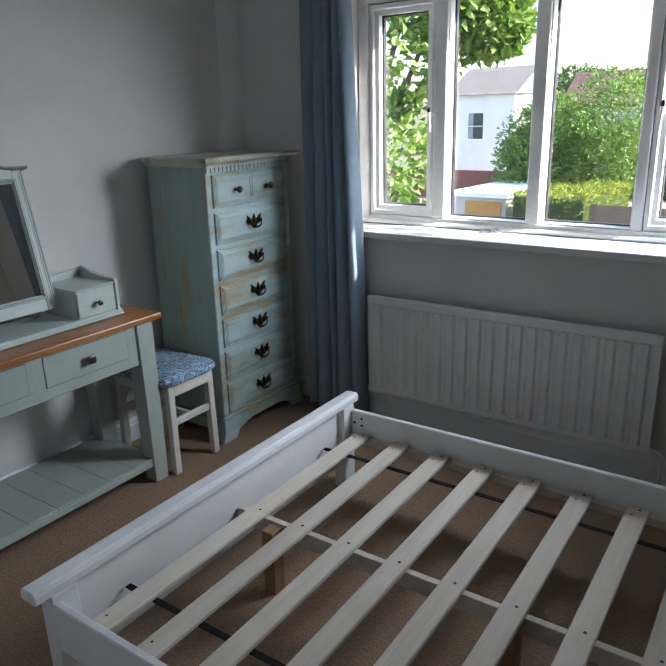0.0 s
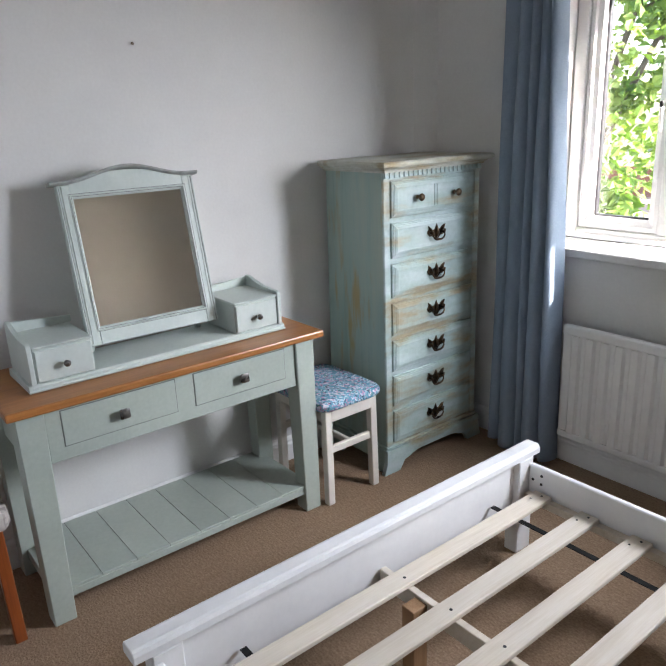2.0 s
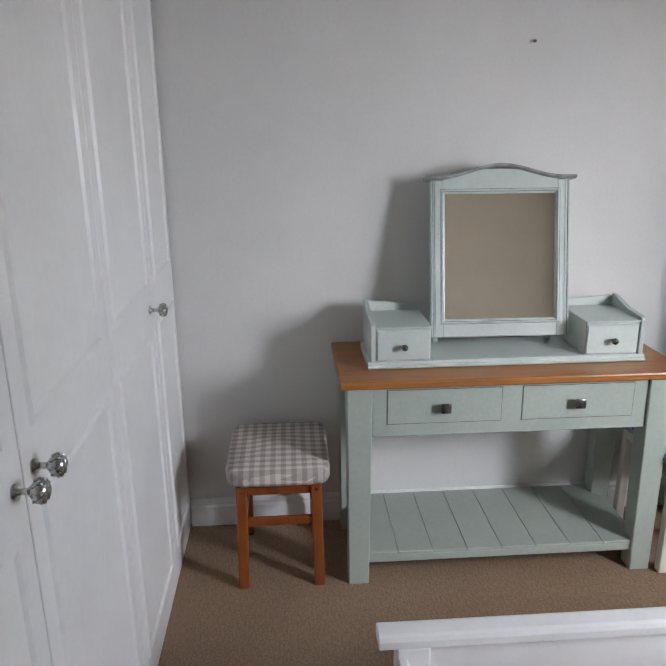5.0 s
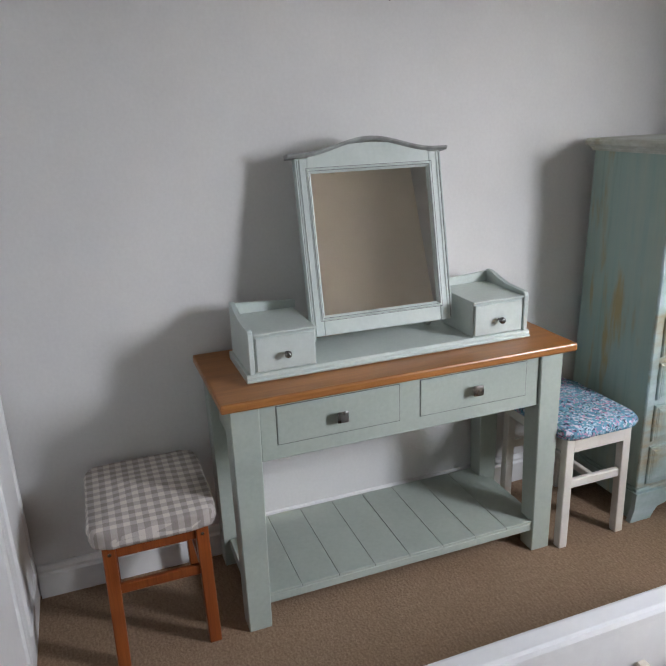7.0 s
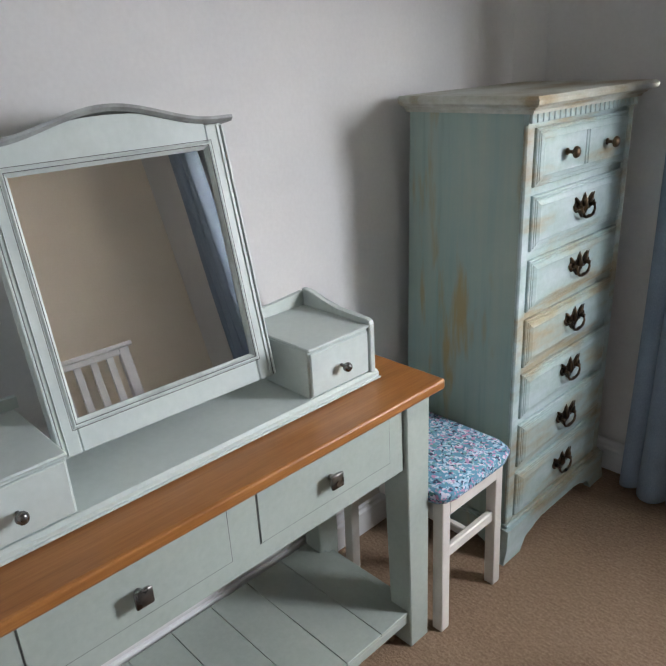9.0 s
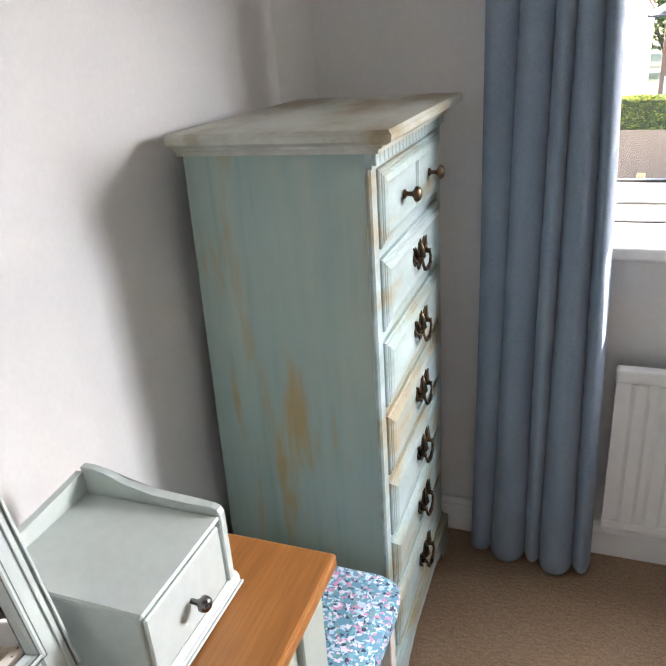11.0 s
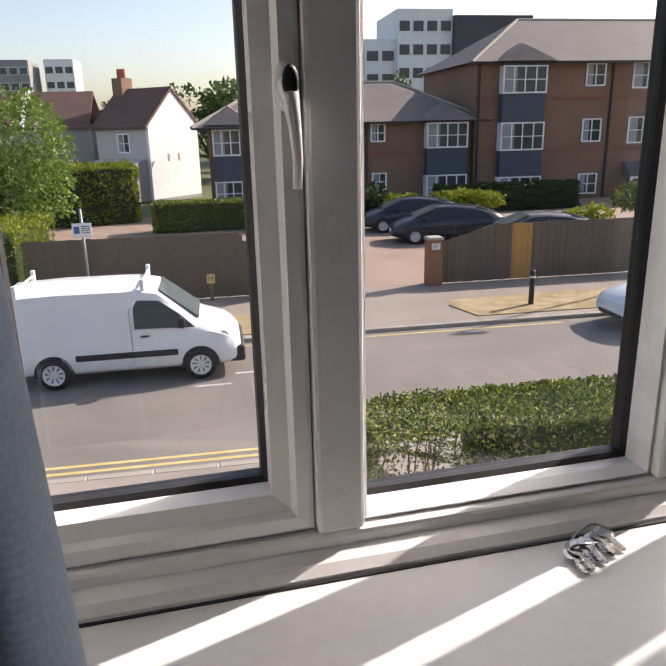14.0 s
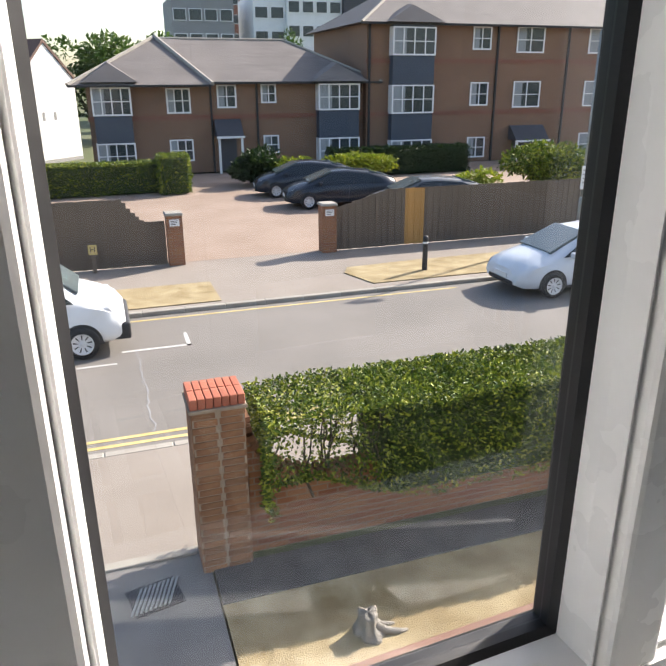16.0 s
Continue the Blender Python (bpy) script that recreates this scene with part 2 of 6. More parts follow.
def curtain_material():
    m, nt, p = nodes_of("blue_grey_curtain_weave")
    weave = noise_node(nt, 260.0, 2, (1, 1, 0.6))
    big = noise_node(nt, 4.0, 3)
    col = ramp_node(nt, big.outputs[0], [(0.3, (0.190, 0.252, 0.332)), (0.7, (0.225, 0.288, 0.368))]).outputs[0]
    col = mix_node(nt, 0.35, col, ramp_node(nt, weave.outputs[0], [(0.3, 0.3), (0.7, 0.7)]).outputs[0], "SOFT_LIGHT")
    nt.links.new(col, p.inputs["Base Color"])
    p.inputs["Roughness"].default_value = 0.9
    p.inputs["Sheen Weight"].default_value = 0.15
    tc, mp, wv = nt.nodes.new("ShaderNodeTexCoord"), nt.nodes.new("ShaderNodeMapping"), nt.nodes.new("ShaderNodeTexWave")
    mp.inputs["Rotation"].default_value = (0, radians(-48), 0)
    mp.inputs["Scale"].default_value = (1.0, 0.15, 1.0)
    wv.bands_direction = "Z"
    wv.inputs["Scale"].default_value, wv.inputs["Distortion"].default_value, wv.inputs["Detail"].default_value = 78.0, 2.2, 3.0
    wv.inputs["Detail Scale"].default_value = 3.0
    nt.links.new(tc.outputs["Object"], mp.inputs["Vector"]), nt.links.new(mp.outputs[0], wv.inputs["Vector"])
    rib = ramp_node(nt, wv.outputs[1], [(0.0, 0.40), (0.8, 0.60)]).outputs[0]
    nt.links.new(mix_node(nt, 0.14, col, rib, "SOFT_LIGHT"), p.inputs["Base Color"])
    bump_to(nt, p, wv.outputs[1], 0.14, 0.001)
    return m


M_CURTAIN = curtain_material()


def mirror_material():
    m, nt, p = nodes_of("silvered_mirror")
    p.inputs["Metallic"].default_value, p.inputs["Roughness"].default_value = 1.0, 0.015
    smear = noise_node(nt, 9.0, 4)
    nt.links.new(ramp_node(nt, smear.outputs[0], [(0.3, 0.88), (0.7, 0.92)]).outputs[0], p.inputs["Base Color"])
    return m


def glass_material(name, tint, rough=0.0):
    m, nt, p = nodes_of(name)
    p.inputs["Base Color"].default_value = (*tint, 1)
    p.inputs["Transmission Weight"].default_value, p.inputs["Roughness"].default_value, p.inputs["IOR"].default_value = 1.0, rough, 1.45
    return m


M_MIRROR = mirror_material()
M_GLASS = glass_material("window_glass", (0.97, 0.985, 0.98))

# ---- mesh helpers ----


def thing(name, x, y, z, rz=0.0, label="", category="", group="", kind=""):
    ob = new(name)
    ob.matrix_basis = pose(x, y, z, 0, 0, rz)
    return tagged(ob, label, category, group, kind)


def part(name, bm, material, parent=None, label="", smooth=False):
    me = bpy.data.meshes.new(name)
    bmesh.ops.recalc_face_normals(bm, faces=bm.faces)
    bm.to_mesh(me)
    bm.free()
    if smooth:
        me.shade_smooth()
    for mt in material if isinstance(material, tuple) else (material,):
        me.materials.append(mt)
    ob = new(name, me)
    ob.parent = parent
    return tagged(ob, label)


def again(ob, parent, m, name=None):
    """One more part on the same mesh."""
    o = new(name or ob.name.split(".")[0], ob.data)
    o.parent = parent
    o.matrix_basis = m
    return o


def setting(name, bm, material, label, category):
    return tagged(part(name, bm, material), label, category, kind="structure")


def hexa(bm, lo, hi, bevel=0.0, seg=1):
    """A block from two rectangles (x0, x1, y0, y1, z), below and above."""
    vs = []
    for x0, x1, y0, y1, z in (lo, hi):
        vs += [bm.verts.new(c) for c in ((x0, y0, z), (x1, y0, z), (x1, y1, z), (x0, y1, z))]
    fs = [(3, 2, 1, 0), (4, 5, 6, 7), (0, 1, 5, 4), (1, 2, 6, 5), (2, 3, 7, 6), (3, 0, 4, 7)]
    faces = [bm.faces.new([vs[i] for i in f]) for f in fs]
    if bevel:
        bmesh.ops.bevel(bm, geom=list({e for f in faces for e in f.edges}), offset=bevel, segments=seg, affect="EDGES", profile=0.5)
    return bm


def box(x0, x1, y0, y1, z0, z1, bevel=0.0, bm=None, seg=1):
    return hexa(bm or bmesh.new(), (x0, x1, y0, y1, z0), (x0, x1, y0, y1, z1), bevel, seg)


def prism(pts, axis, a, b, bm=None, bevel=0.0):
    """A polygon pulled along an axis from a to b; pts are the other two coordinates in the order x, y, z."""
    bm = bm or bmesh.new()

    def at(p, h):
        c = list(p)
        c.insert(axis, h)
        return bm.verts.new(c)

    low, up = [at(p, a) for p in pts], [at(p, b) for p in pts]
    faces = [bm.faces.new(low), bm.faces.new(up[::-1])]
    for i in range(len(pts)):
        j = (i + 1) % len(pts)
        faces.append(bm.faces.new((low[i], up[i], up[j], low[j])))
    if bevel:
        bmesh.ops.bevel(bm, geom=list({e for f in faces[:2] for e in f.edges}), offset=bevel, segments=1, affect="EDGES", profile=0.5)
    return bm


def lathe(profile, seg=20, m=None, bm=None, caps=True):
    """Turns (radius, height) pairs about z, then lays the result by m."""
    bm, m = bm or bmesh.new(), m or Matrix()
    rings = []
    for r, h in profile:
        rings.append([bm.verts.new(m @ Vector((max(r, 1e-4) * math.cos(2 * math.pi * k / seg), max(r, 1e-4) * math.sin(2 * math.pi * k / seg), h))) for k in range(seg)])
    for a, b in zip(rings, rings[1:]):
        for k in range(seg):
            bm.faces.new((a[k], a[(k + 1) % seg], b[(k + 1) % seg], b[k]))
    if caps:
        bm.faces.new(rings[0][::-1]), bm.faces.new(rings[-1])
    return bm


def tube(points, radius, seg=8, bm=None):
    """A round bar through points; radius one number or one for each point."""
    bm = bm or bmesh.new()
    pts = [Vector(p) for p in points]
    rs = radius if isinstance(radius, (list, tuple)) else [radius] * len(pts)
    rings = []
    side = None
    for i, p in enumerate(pts):
        d = (pts[min(i + 1, len(pts) - 1)] - pts[max(i - 1, 0)]).normalized()
        if side is None:
            side = d.orthogonal().normalized()
        side = (side - d * side.dot(d)).normalized()
        up = d.cross(side)
        rings.append([bm.verts.new(p + rs[i] * (math.cos(2 * math.pi * k / seg) * side + math.sin(2 * math.pi * k / seg) * up)) for k in range(seg)])
    for a, b in zip(rings, rings[1:]):
        for k in range(seg):
            bm.faces.new((a[k], a[(k + 1) % seg], b[(k + 1) % seg], b[k]))
    bm.faces.new(rings[0][::-1]), bm.faces.new(rings[-1])
    return bm


ALONG_X = pose(0, 0, 0, 0, 90, 0)
ALONG_Y = pose(0, 0, 0, -90, 0, 0)
# ---- the room ----
YW, YS, XE, ZC = 2.895, 0.035, 3.50, 2.50
setting("floor", box(-0.1, XE + 0.1, -1.6, 3.0, -0.08, 0.0), M_CARPET, "beige twist-pile carpet over the whole bedroom floor", "carpet")
setting("ceiling", box(-0.1, XE + 0.1, -1.6, 3.34, ZC, ZC + 0.1), M_CEIL, "plain matt white plaster ceiling", "ceiling")
setting("wall_west", box(-0.14, 0.0, -1.6, 3.32, -3.2, ZC), M_WALL, "off-white emulsioned wall behind the dressing table", "wall")
setting("wall_east", box(XE, XE + 0.14, -1.6, 3.32, -3.2, ZC), M_WALL_EAST, "warm beige wall behind the headboard", "wall")
WX0, WX1, WZ0, WZ1 = 0.64, 2.585, 0.985, 2.16
bm = box(0.0, WX0, YW, 3.32, -3.2, ZC)
box(WX1, XE, YW, 3.32, -3.2, ZC, bm=bm)
box(WX0, WX1, YW, 3.32, -3.2, WZ0 - 0.03, bm=bm)
box(WX0, WX1, YW, 3.32, WZ1, ZC, bm=bm)
setting("wall_north", bm, M_WALL, "off-white emulsioned wall round the bedroom window", "wall")
setting("trim_corner", prism([(0.0, 2.80), (0.072, YW + 0.001), (0.0, YW + 0.001)], 2, 0.0, ZC), M_WALL, "narrow splayed strip of white plaster in the corner", "trim")
bm = box(1.93, 2.2, -0.10, YS, 0, ZC)
box(3.04, XE, -0.10, YS, 0, ZC, bm=bm)
box(2.2, 3.04, -0.10, YS, 2.04, ZC, bm=bm)
setting("wall_south", bm, M_WALL, "off-white wall round the bedroom doorway", "wall")
setting("wall_landing", box(-0.14, XE + 0.14, -1.72, -1.6, -3.2, ZC), M_WALL, "plain white landing wall beyond the doorway", "wall")
bm = box(2.165, 2.2, -0.115, YS + 0.015, 0, 2.075, 0.004)
box(3.04, 3.075, -0.115, YS + 0.015, 0, 2.075, 0.004, bm=bm)
box(2.2, 3.04, -0.115, YS + 0.015, 2.04, 2.075, 0.004, bm=bm)
setting("door_frame", bm, M_GLOSS, "white gloss-painted wooden door casing", "door frame")


def skirting(name, axis, a, b, face, sign, label):
    """Skirting with a stepped ogee top, run along an axis, its back on the wall face."""
    d = 0.018 * sign
    pts = [(face, 0), (face + d, 0), (face + d, 0.085), (face + 0.7 * d, 0.094), (face + 0.7 * d, 0.104), (face + 0.35 * d, 0.116), (face, 0.12)]
    setting(name, prism(pts, axis, a, b), M_GLOSS, label, "skirting")


skirting("baseboard_west", 1, 0.062, 2.80, 0.001, 1, "white gloss skirting board below the dressing table wall")
skirting("baseboard_north", 0, 0.072, XE, YW - 0.001, -1, "white gloss skirting board below the radiator")
skirting("baseboard_east", 1, YS, YW, XE - 0.001, -1, "white gloss skirting board behind the bed")

# built-in wardrobe: carcass and four doors
wardrobe = thing("built_in_wardrobe", 0.965, 0.060, 0, 0, "white painted built-in wardrobe with panelled doors, closed", "wardrobe")
part("body", box(-0.955, 0.955, -0.62, -0.022, 0.0, ZC - 0.002), M_GLOSS, wardrobe)
part("plinth", box(-0.955, 0.955, -0.02, -0.004, 0.0, 0.07, 0.002), M_GLOSS, wardrobe)


def moulding(x0, x1, z0, z1, w, y, h, bm):
    """A rectangular planted bead, mitred at its corners."""
    ring = []
    for inset, dy in ((0, 0), (w * 0.25, h), (w * 0.75, h), (w, 0.0)):
        ring.append([bm.verts.new(c) for c in ((x0 + inset, y + dy, z0 + inset), (x1 - inset, y + dy, z0 + inset), (x1 - inset, y + dy, z1 - inset), (x0 + inset, y + dy, z1 - inset))])
    for a, b in zip(ring, ring[1:]):
        for k in range(4):
            bm.faces.new((a[k], a[(k + 1) % 4], b[(k + 1) % 4], b[k]))


def wardrobe_door(x0, x1, knob_x):
    x0, x1 = x0 - 0.965, x1 - 0.965
    d = part("door", box(x0 + 0.0015, x1 - 0.0015, -0.02, 0.0, 0.074, 2.10, 0.0015), M_GLOSS, wardrobe)
    e = 0.052
    for z0, z1 in ((0.125, 0.978), (1.108, 2.04)):
        bm = bmesh.new()
        moulding(x0 + e, x1 - e, z0, z1, 0.024, -0.0002, 0.007, bm)
        part("panel_moulding", bm, M_GLOSS, d)
    if knob_x is None:
        return
    kx = knob_x - 0.965
    k = part("knob", lathe([(0.012, 0.0), (0.013, 0.003), (0.006, 0.006), (0.0055, 0.022), (0.009, 0.027), (0.017, 0.033), (0.0195, 0.042), (0.017, 0.050), (0.010, 0.055), (0.0, 0.056)], 16, pose(kx, 0.0, 1.045) @ ALONG_Y @ pose(0, 0, 0)), M_STEEL, d, "ornate nickel knob", True)
    bm = bmesh.new()
    for q in range(8):
        a = q * math.pi / 4
        tube([(kx + 0.0195 * math.cos(a + s * 0.5) * w, 0.033 + s * 0.018, 1.045 + 0.0195 * math.sin(a + s * 0.5) * w) for s, w in ((0, 0.9), (0.5, 1.03), (1, 0.86))], 0.0022, 5, bm)
    part("knob_filigree", bm, M_STEEL, d, "", True)


for x0, x1, kx in ((0.012, 0.412, None), (0.415, 0.952, 0.468), (0.955, 1.523, 1.484), (1.526, 1.918, 1.569)):
    wardrobe_door(x0, x1, kx)
part("top_panel", box(-0.955, 0.955, -0.02, -0.004, 2.106, ZC - 0.002), M_GLOSS, wardrobe)

# ---- the window ----
FY0, FY1 = 3.172, 3.245
win = tagged(new("window_1"), "white uPVC four-light bedroom window, closed", "window", kind="structure")
win.location = (1.6, 3.2, 1.0)
W = Matrix.Translation((-1.6, -3.2, -1.0))


def wpart(name, bm, mt, parent=None, label="", smooth=False):
    bm.transform(W)
    return part(name, bm, mt, parent or win, label, smooth)


def bar(x0, x1, z0, z1, y0=FY0, y1=FY1 + 0.03, bev=0.006):
    return box(x0, x1, y0, y1, z0, z1, bev, seg=2)


wpart("frame_jamb", bar(WX0 + 0.001, 0.70, 1.0, WZ1 - 0.001), M_UPVC)
wpart("frame_jamb", bar(2.525, WX1 - 0.001, 1.0, WZ1 - 0.001), M_UPVC)
wpart("frame_bottom", bar(0.70, 2.525, 0.99, 1.042), M_UPVC)
wpart("frame_top", bar(0.70, 2.525, 2.10, WZ1 - 0.001), M_UPVC)
for x0, x1 in ((1.088, 1.150), (1.583, 1.645), (2.062, 2.106)):
    wpart("mullion", bar(x0, x1, 1.042, 2.10), M_UPVC)
wpart("frame_trim", prism([(3.137, 0.999), (3.175, 0.999), (3.175, 1.024), (3.150, 1.016), (3.139, 1.006)], 0, WX0 + 0.002, WX1 - 0.002), M_UPVC)

wpart("sealant_gap", box(WX0 + 0.003, WX1 - 0.003, 3.1325, 3.1365, 0.9995, 1.0022), M_BLACK, None, "dark open joint along the window board")


def glazing(x0, x1, z0, z1, y_face, sash=False):
    """Glazing bead, black gasket and pane that fill one light; a sash has its own stiles and rails."""
    holder = win
    if sash:
        s = 0.050
        bm = bmesh.new()
        prof = [(0, 0.0), (0.006, -0.004), (0.022, -0.004), (0.028, 0.006), (s, 0.012), (s, 0.055), (0, 0.055)]
        ring = [[bm.verts.new(c) for c in ((x0 + i, y_face + d, z0 + i), (x1 - i, y_face + d, z0 + i), (x1 - i, y_face + d, z1 - i), (x0 + i, y_face + d, z1 - i))] for i, d in prof]
        for a, b in zip(ring, ring[1:] + ring[:1]):
            for k in range(4):
                bm.faces.new((a[k], a[(k + 1) % 4], b[(k + 1) % 4], b[k]))
        holder = wpart("sash", bm, M_UPVC)
        x0, x1, z0, z1 = x0 + s, x1 - s, z0 + s, z1 - s
        yb = y_face + 0.02
    else:
        yb = y_face
    q = 0.0 if sash else 0.010
    if not sash:
        bm = bmesh.new()
        prof = [(0, 0.002), (0.004, -0.003), (0.006, -0.003), (q, 0.020), (q, 0.05), (0, 0.05)]
        ring = [[bm.verts.new(c) for c in ((x0 + i, yb + d, z0 + i), (x1 - i, yb + d, z0 + i), (x1 - i, yb + d, z1 - i), (x0 + i, yb + d, z1 - i))] for i, d in prof]
        for a, b in zip(ring, ring[1:] + ring[:1]):
            for k in range(4):
                bm.faces.new((a[k], a[(k + 1) % 4], b[(k + 1) % 4], b[k]))
        bm.transform(W)
        part("glazing_bead", bm, M_UPVC, holder)
    x0, x1, z0, z1 = x0 + q, x1 - q, z0 + q, z1 - q
    bm = bmesh.new()
    g = 0.007
    ring = [[bm.verts.new(c) for c in ((x0 + i, y, z0 + i), (x1 - i, y, z0 + i), (x1 - i, y, z1 - i), (x0 + i, y, z1 - i))] for i, y in ((-0.002, 3.230), (g, 3.238), (g, 3.262), (-0.002, 3.272))]
    for a, b in zip(ring, ring[1:]):
        for k in range(4):
            bm.faces.new((a[k], a[(k + 1) % 4], b[(k + 1) % 4], b[k]))
    bm.transform(W)
    part("gasket", bm, M_BLACK, holder, "black rubber glazing gasket")
    bm = box(x0 - 0.003, x1 + 0.003, 3.248, 3.252, z0 - 0.003, z1 + 0.003)
    bm.transform(W)
    pane = part("pane", bm, M_GLASS, holder, "clear glass pane")
    pane.visible_shadow = False
    return holder


s1 = glazing(0.7035, 1.0862, 1.0445, 2.0965, 3.186, True)
glazing(1.150, 1.583, 1.042, 2.10, 3.190)
glazing(1.645, 2.062, 1.042, 2.10, 3.190)
s4 = glazing(2.1095, 2.5215, 1.0445, 2.0965, 3.186, True)
# black rings put into the sash gaps for the shadow line there
for x0, x1 in ((0.700, 1.088), (2.106, 2.525)):
    bm = bmesh.new()
    ring = [[bm.verts.new(p) for p in ((x0 + i, y, 1.041 + i), (x1 - i, y, 1.041 + i), (x1 - i, y, 2.10 - i), (x0 + i, y, 2.10 - i))] for i, y in ((-0.002, 3.196), (0.012, 3.196), (0.012, 3.240), (-0.002, 3.240))]
    for p, q in zip(ring, ring[1:] + ring[:1]):
        for k in range(4):
            bm.faces.new((p[k], p[(k + 1) % 4], q[(k + 1) % 4], q[k]))
    wpart("sash_seal", bm, M_BLACK, None, "black ring standing for the shadow line round the sash")


def casement_handle(sash, x, side):
    zc = 1.575
    bm = lathe([(0.0, 0.0), (0.0125, 0.0), (0.0125, 0.004), (0.0105, 0.010), (0.006, 0.012), (0.0, 0.012)], 16)
    bm.transform(pose(x, 3.183, zc, 90) @ Matrix.Diagonal((1, 2.0, 1, 1)))
    bm.transform(W)
    part("handle_base", bm, M_UPVC, sash, "white handle rose", True)
    bm = tube([(x, 3.182, zc), (x, 3.160, zc + 0.002), (x, 3.150, zc - 0.012), (x + side * 0.003, 3.146, zc - 0.042), (x + side * 0.005, 3.148, zc - 0.074), (x + side * 0.004, 3.152, zc - 0.102)], [0.009, 0.010, 0.0092, 0.0066, 0.0056, 0.005], 10)
    bm.transform(W)
    part("handle_lever", bm, M_UPVC, sash, "curved white lever", True)
    bm = lathe([(0.0, 0.0), (0.0085, 0.0), (0.0085, 0.0025), (0.006, 0.0045), (0.0, 0.005)], 14)
    bm.transform(pose(x, 3.1485, zc + 0.003, 90) @ Matrix.Diagonal((1, 1.9, 1, 1)))
    bm.transform(W)
    part("lock_cover", bm, M_BLACK, sash, "black plastic lock button", True)


casement_handle(s1, 1.069, 1)
casement_handle(s4, 2.141, -1)
setting("window_sill", box(WX0 - 0.035, WX1 + 0.035, YW - 0.022, 3.139, 0.966, 1.0, 0.006, seg=2), M_GLOSS, "white gloss-painted window board with sunlit streaks", "window sill")
bm = box(WX0, WX1, YW + 0.001, 3.32, 0.93, 0.965)
setting("sill_packing", bm, M_WALL, "plaster below the window board", "wall")
setting("sill_outside", box(WX0 - 0.04, WX1 + 0.04, 3.277, 3.34, 0.955, 0.985, 0.004), surf("brown_sill_tile", (0.16, 0.075, 0.05), (0.22, 0.11, 0.075), 0.7), "brown tiled outer window sill", "window sill")

# ---- radiator ----
rad = thing("radiator", 1.605, YW, 0, 0, "white pressed-steel panel radiator hung below the window", "radiator")
RX, RZ0, RZ1 = 0.695, 0.160, 0.690
pts, n_ribs = [], 20
pitch = 2 * (RX - 0.03) / n_ribs
for k in range(n_ribs):
    x = -RX + 0.03 + k * pitch
    for f, dy in ((0.12, 0.0), (0.28, -0.011), (0.72, -0.011), (0.88, 0.0)):
        pts.append((x + f * pitch, -0.088 + dy))
outline = [(-RX, -0.088)] + pts + [(RX, -0.088), (RX, -0.062), (-RX, -0.062)]
part("panel", prism(outline, 2, RZ0 + 0.032, RZ1 - 0.045), M_GLOSS, rad, "ribbed steel front panel")
part("panel_edge", box(-RX - 0.004, RX + 0.004, -0.0955, -0.058, RZ1 - 0.046, RZ1 - 0.004, 0.008, seg=2), M_GLOSS, rad)
part("panel_edge", box(-RX - 0.004, RX + 0.004, -0.0955, -0.058, RZ0, RZ0 + 0.033, 0.008, seg=2), M_GLOSS, rad)
for sx in (-0.5, 0.5):
    part("bracket", box(sx - 0.015, sx + 0.015, -0.058, 0.0, RZ0 + 0.04, RZ1 - 0.06), M_GLOSS, rad)
part("pipe", tube([(RX - 0.03, -0.07, RZ0 + 0.01), (RX + 0.03, -0.07, RZ0 + 0.01), (RX + 0.05, -0.07, RZ0 - 0.01), (RX + 0.05, -0.07, 0.0)], 0.008, 10), M_GLOSS, rad, "", True)

# ---- curtains ----
CURTAIN_TOP = (0.0, 0.34, 0.56, 0.71, 0.87, 1.0)
CURTAIN_HEM = (0.0, 0.17, 0.46, 0.60, 0.86, 1.0)


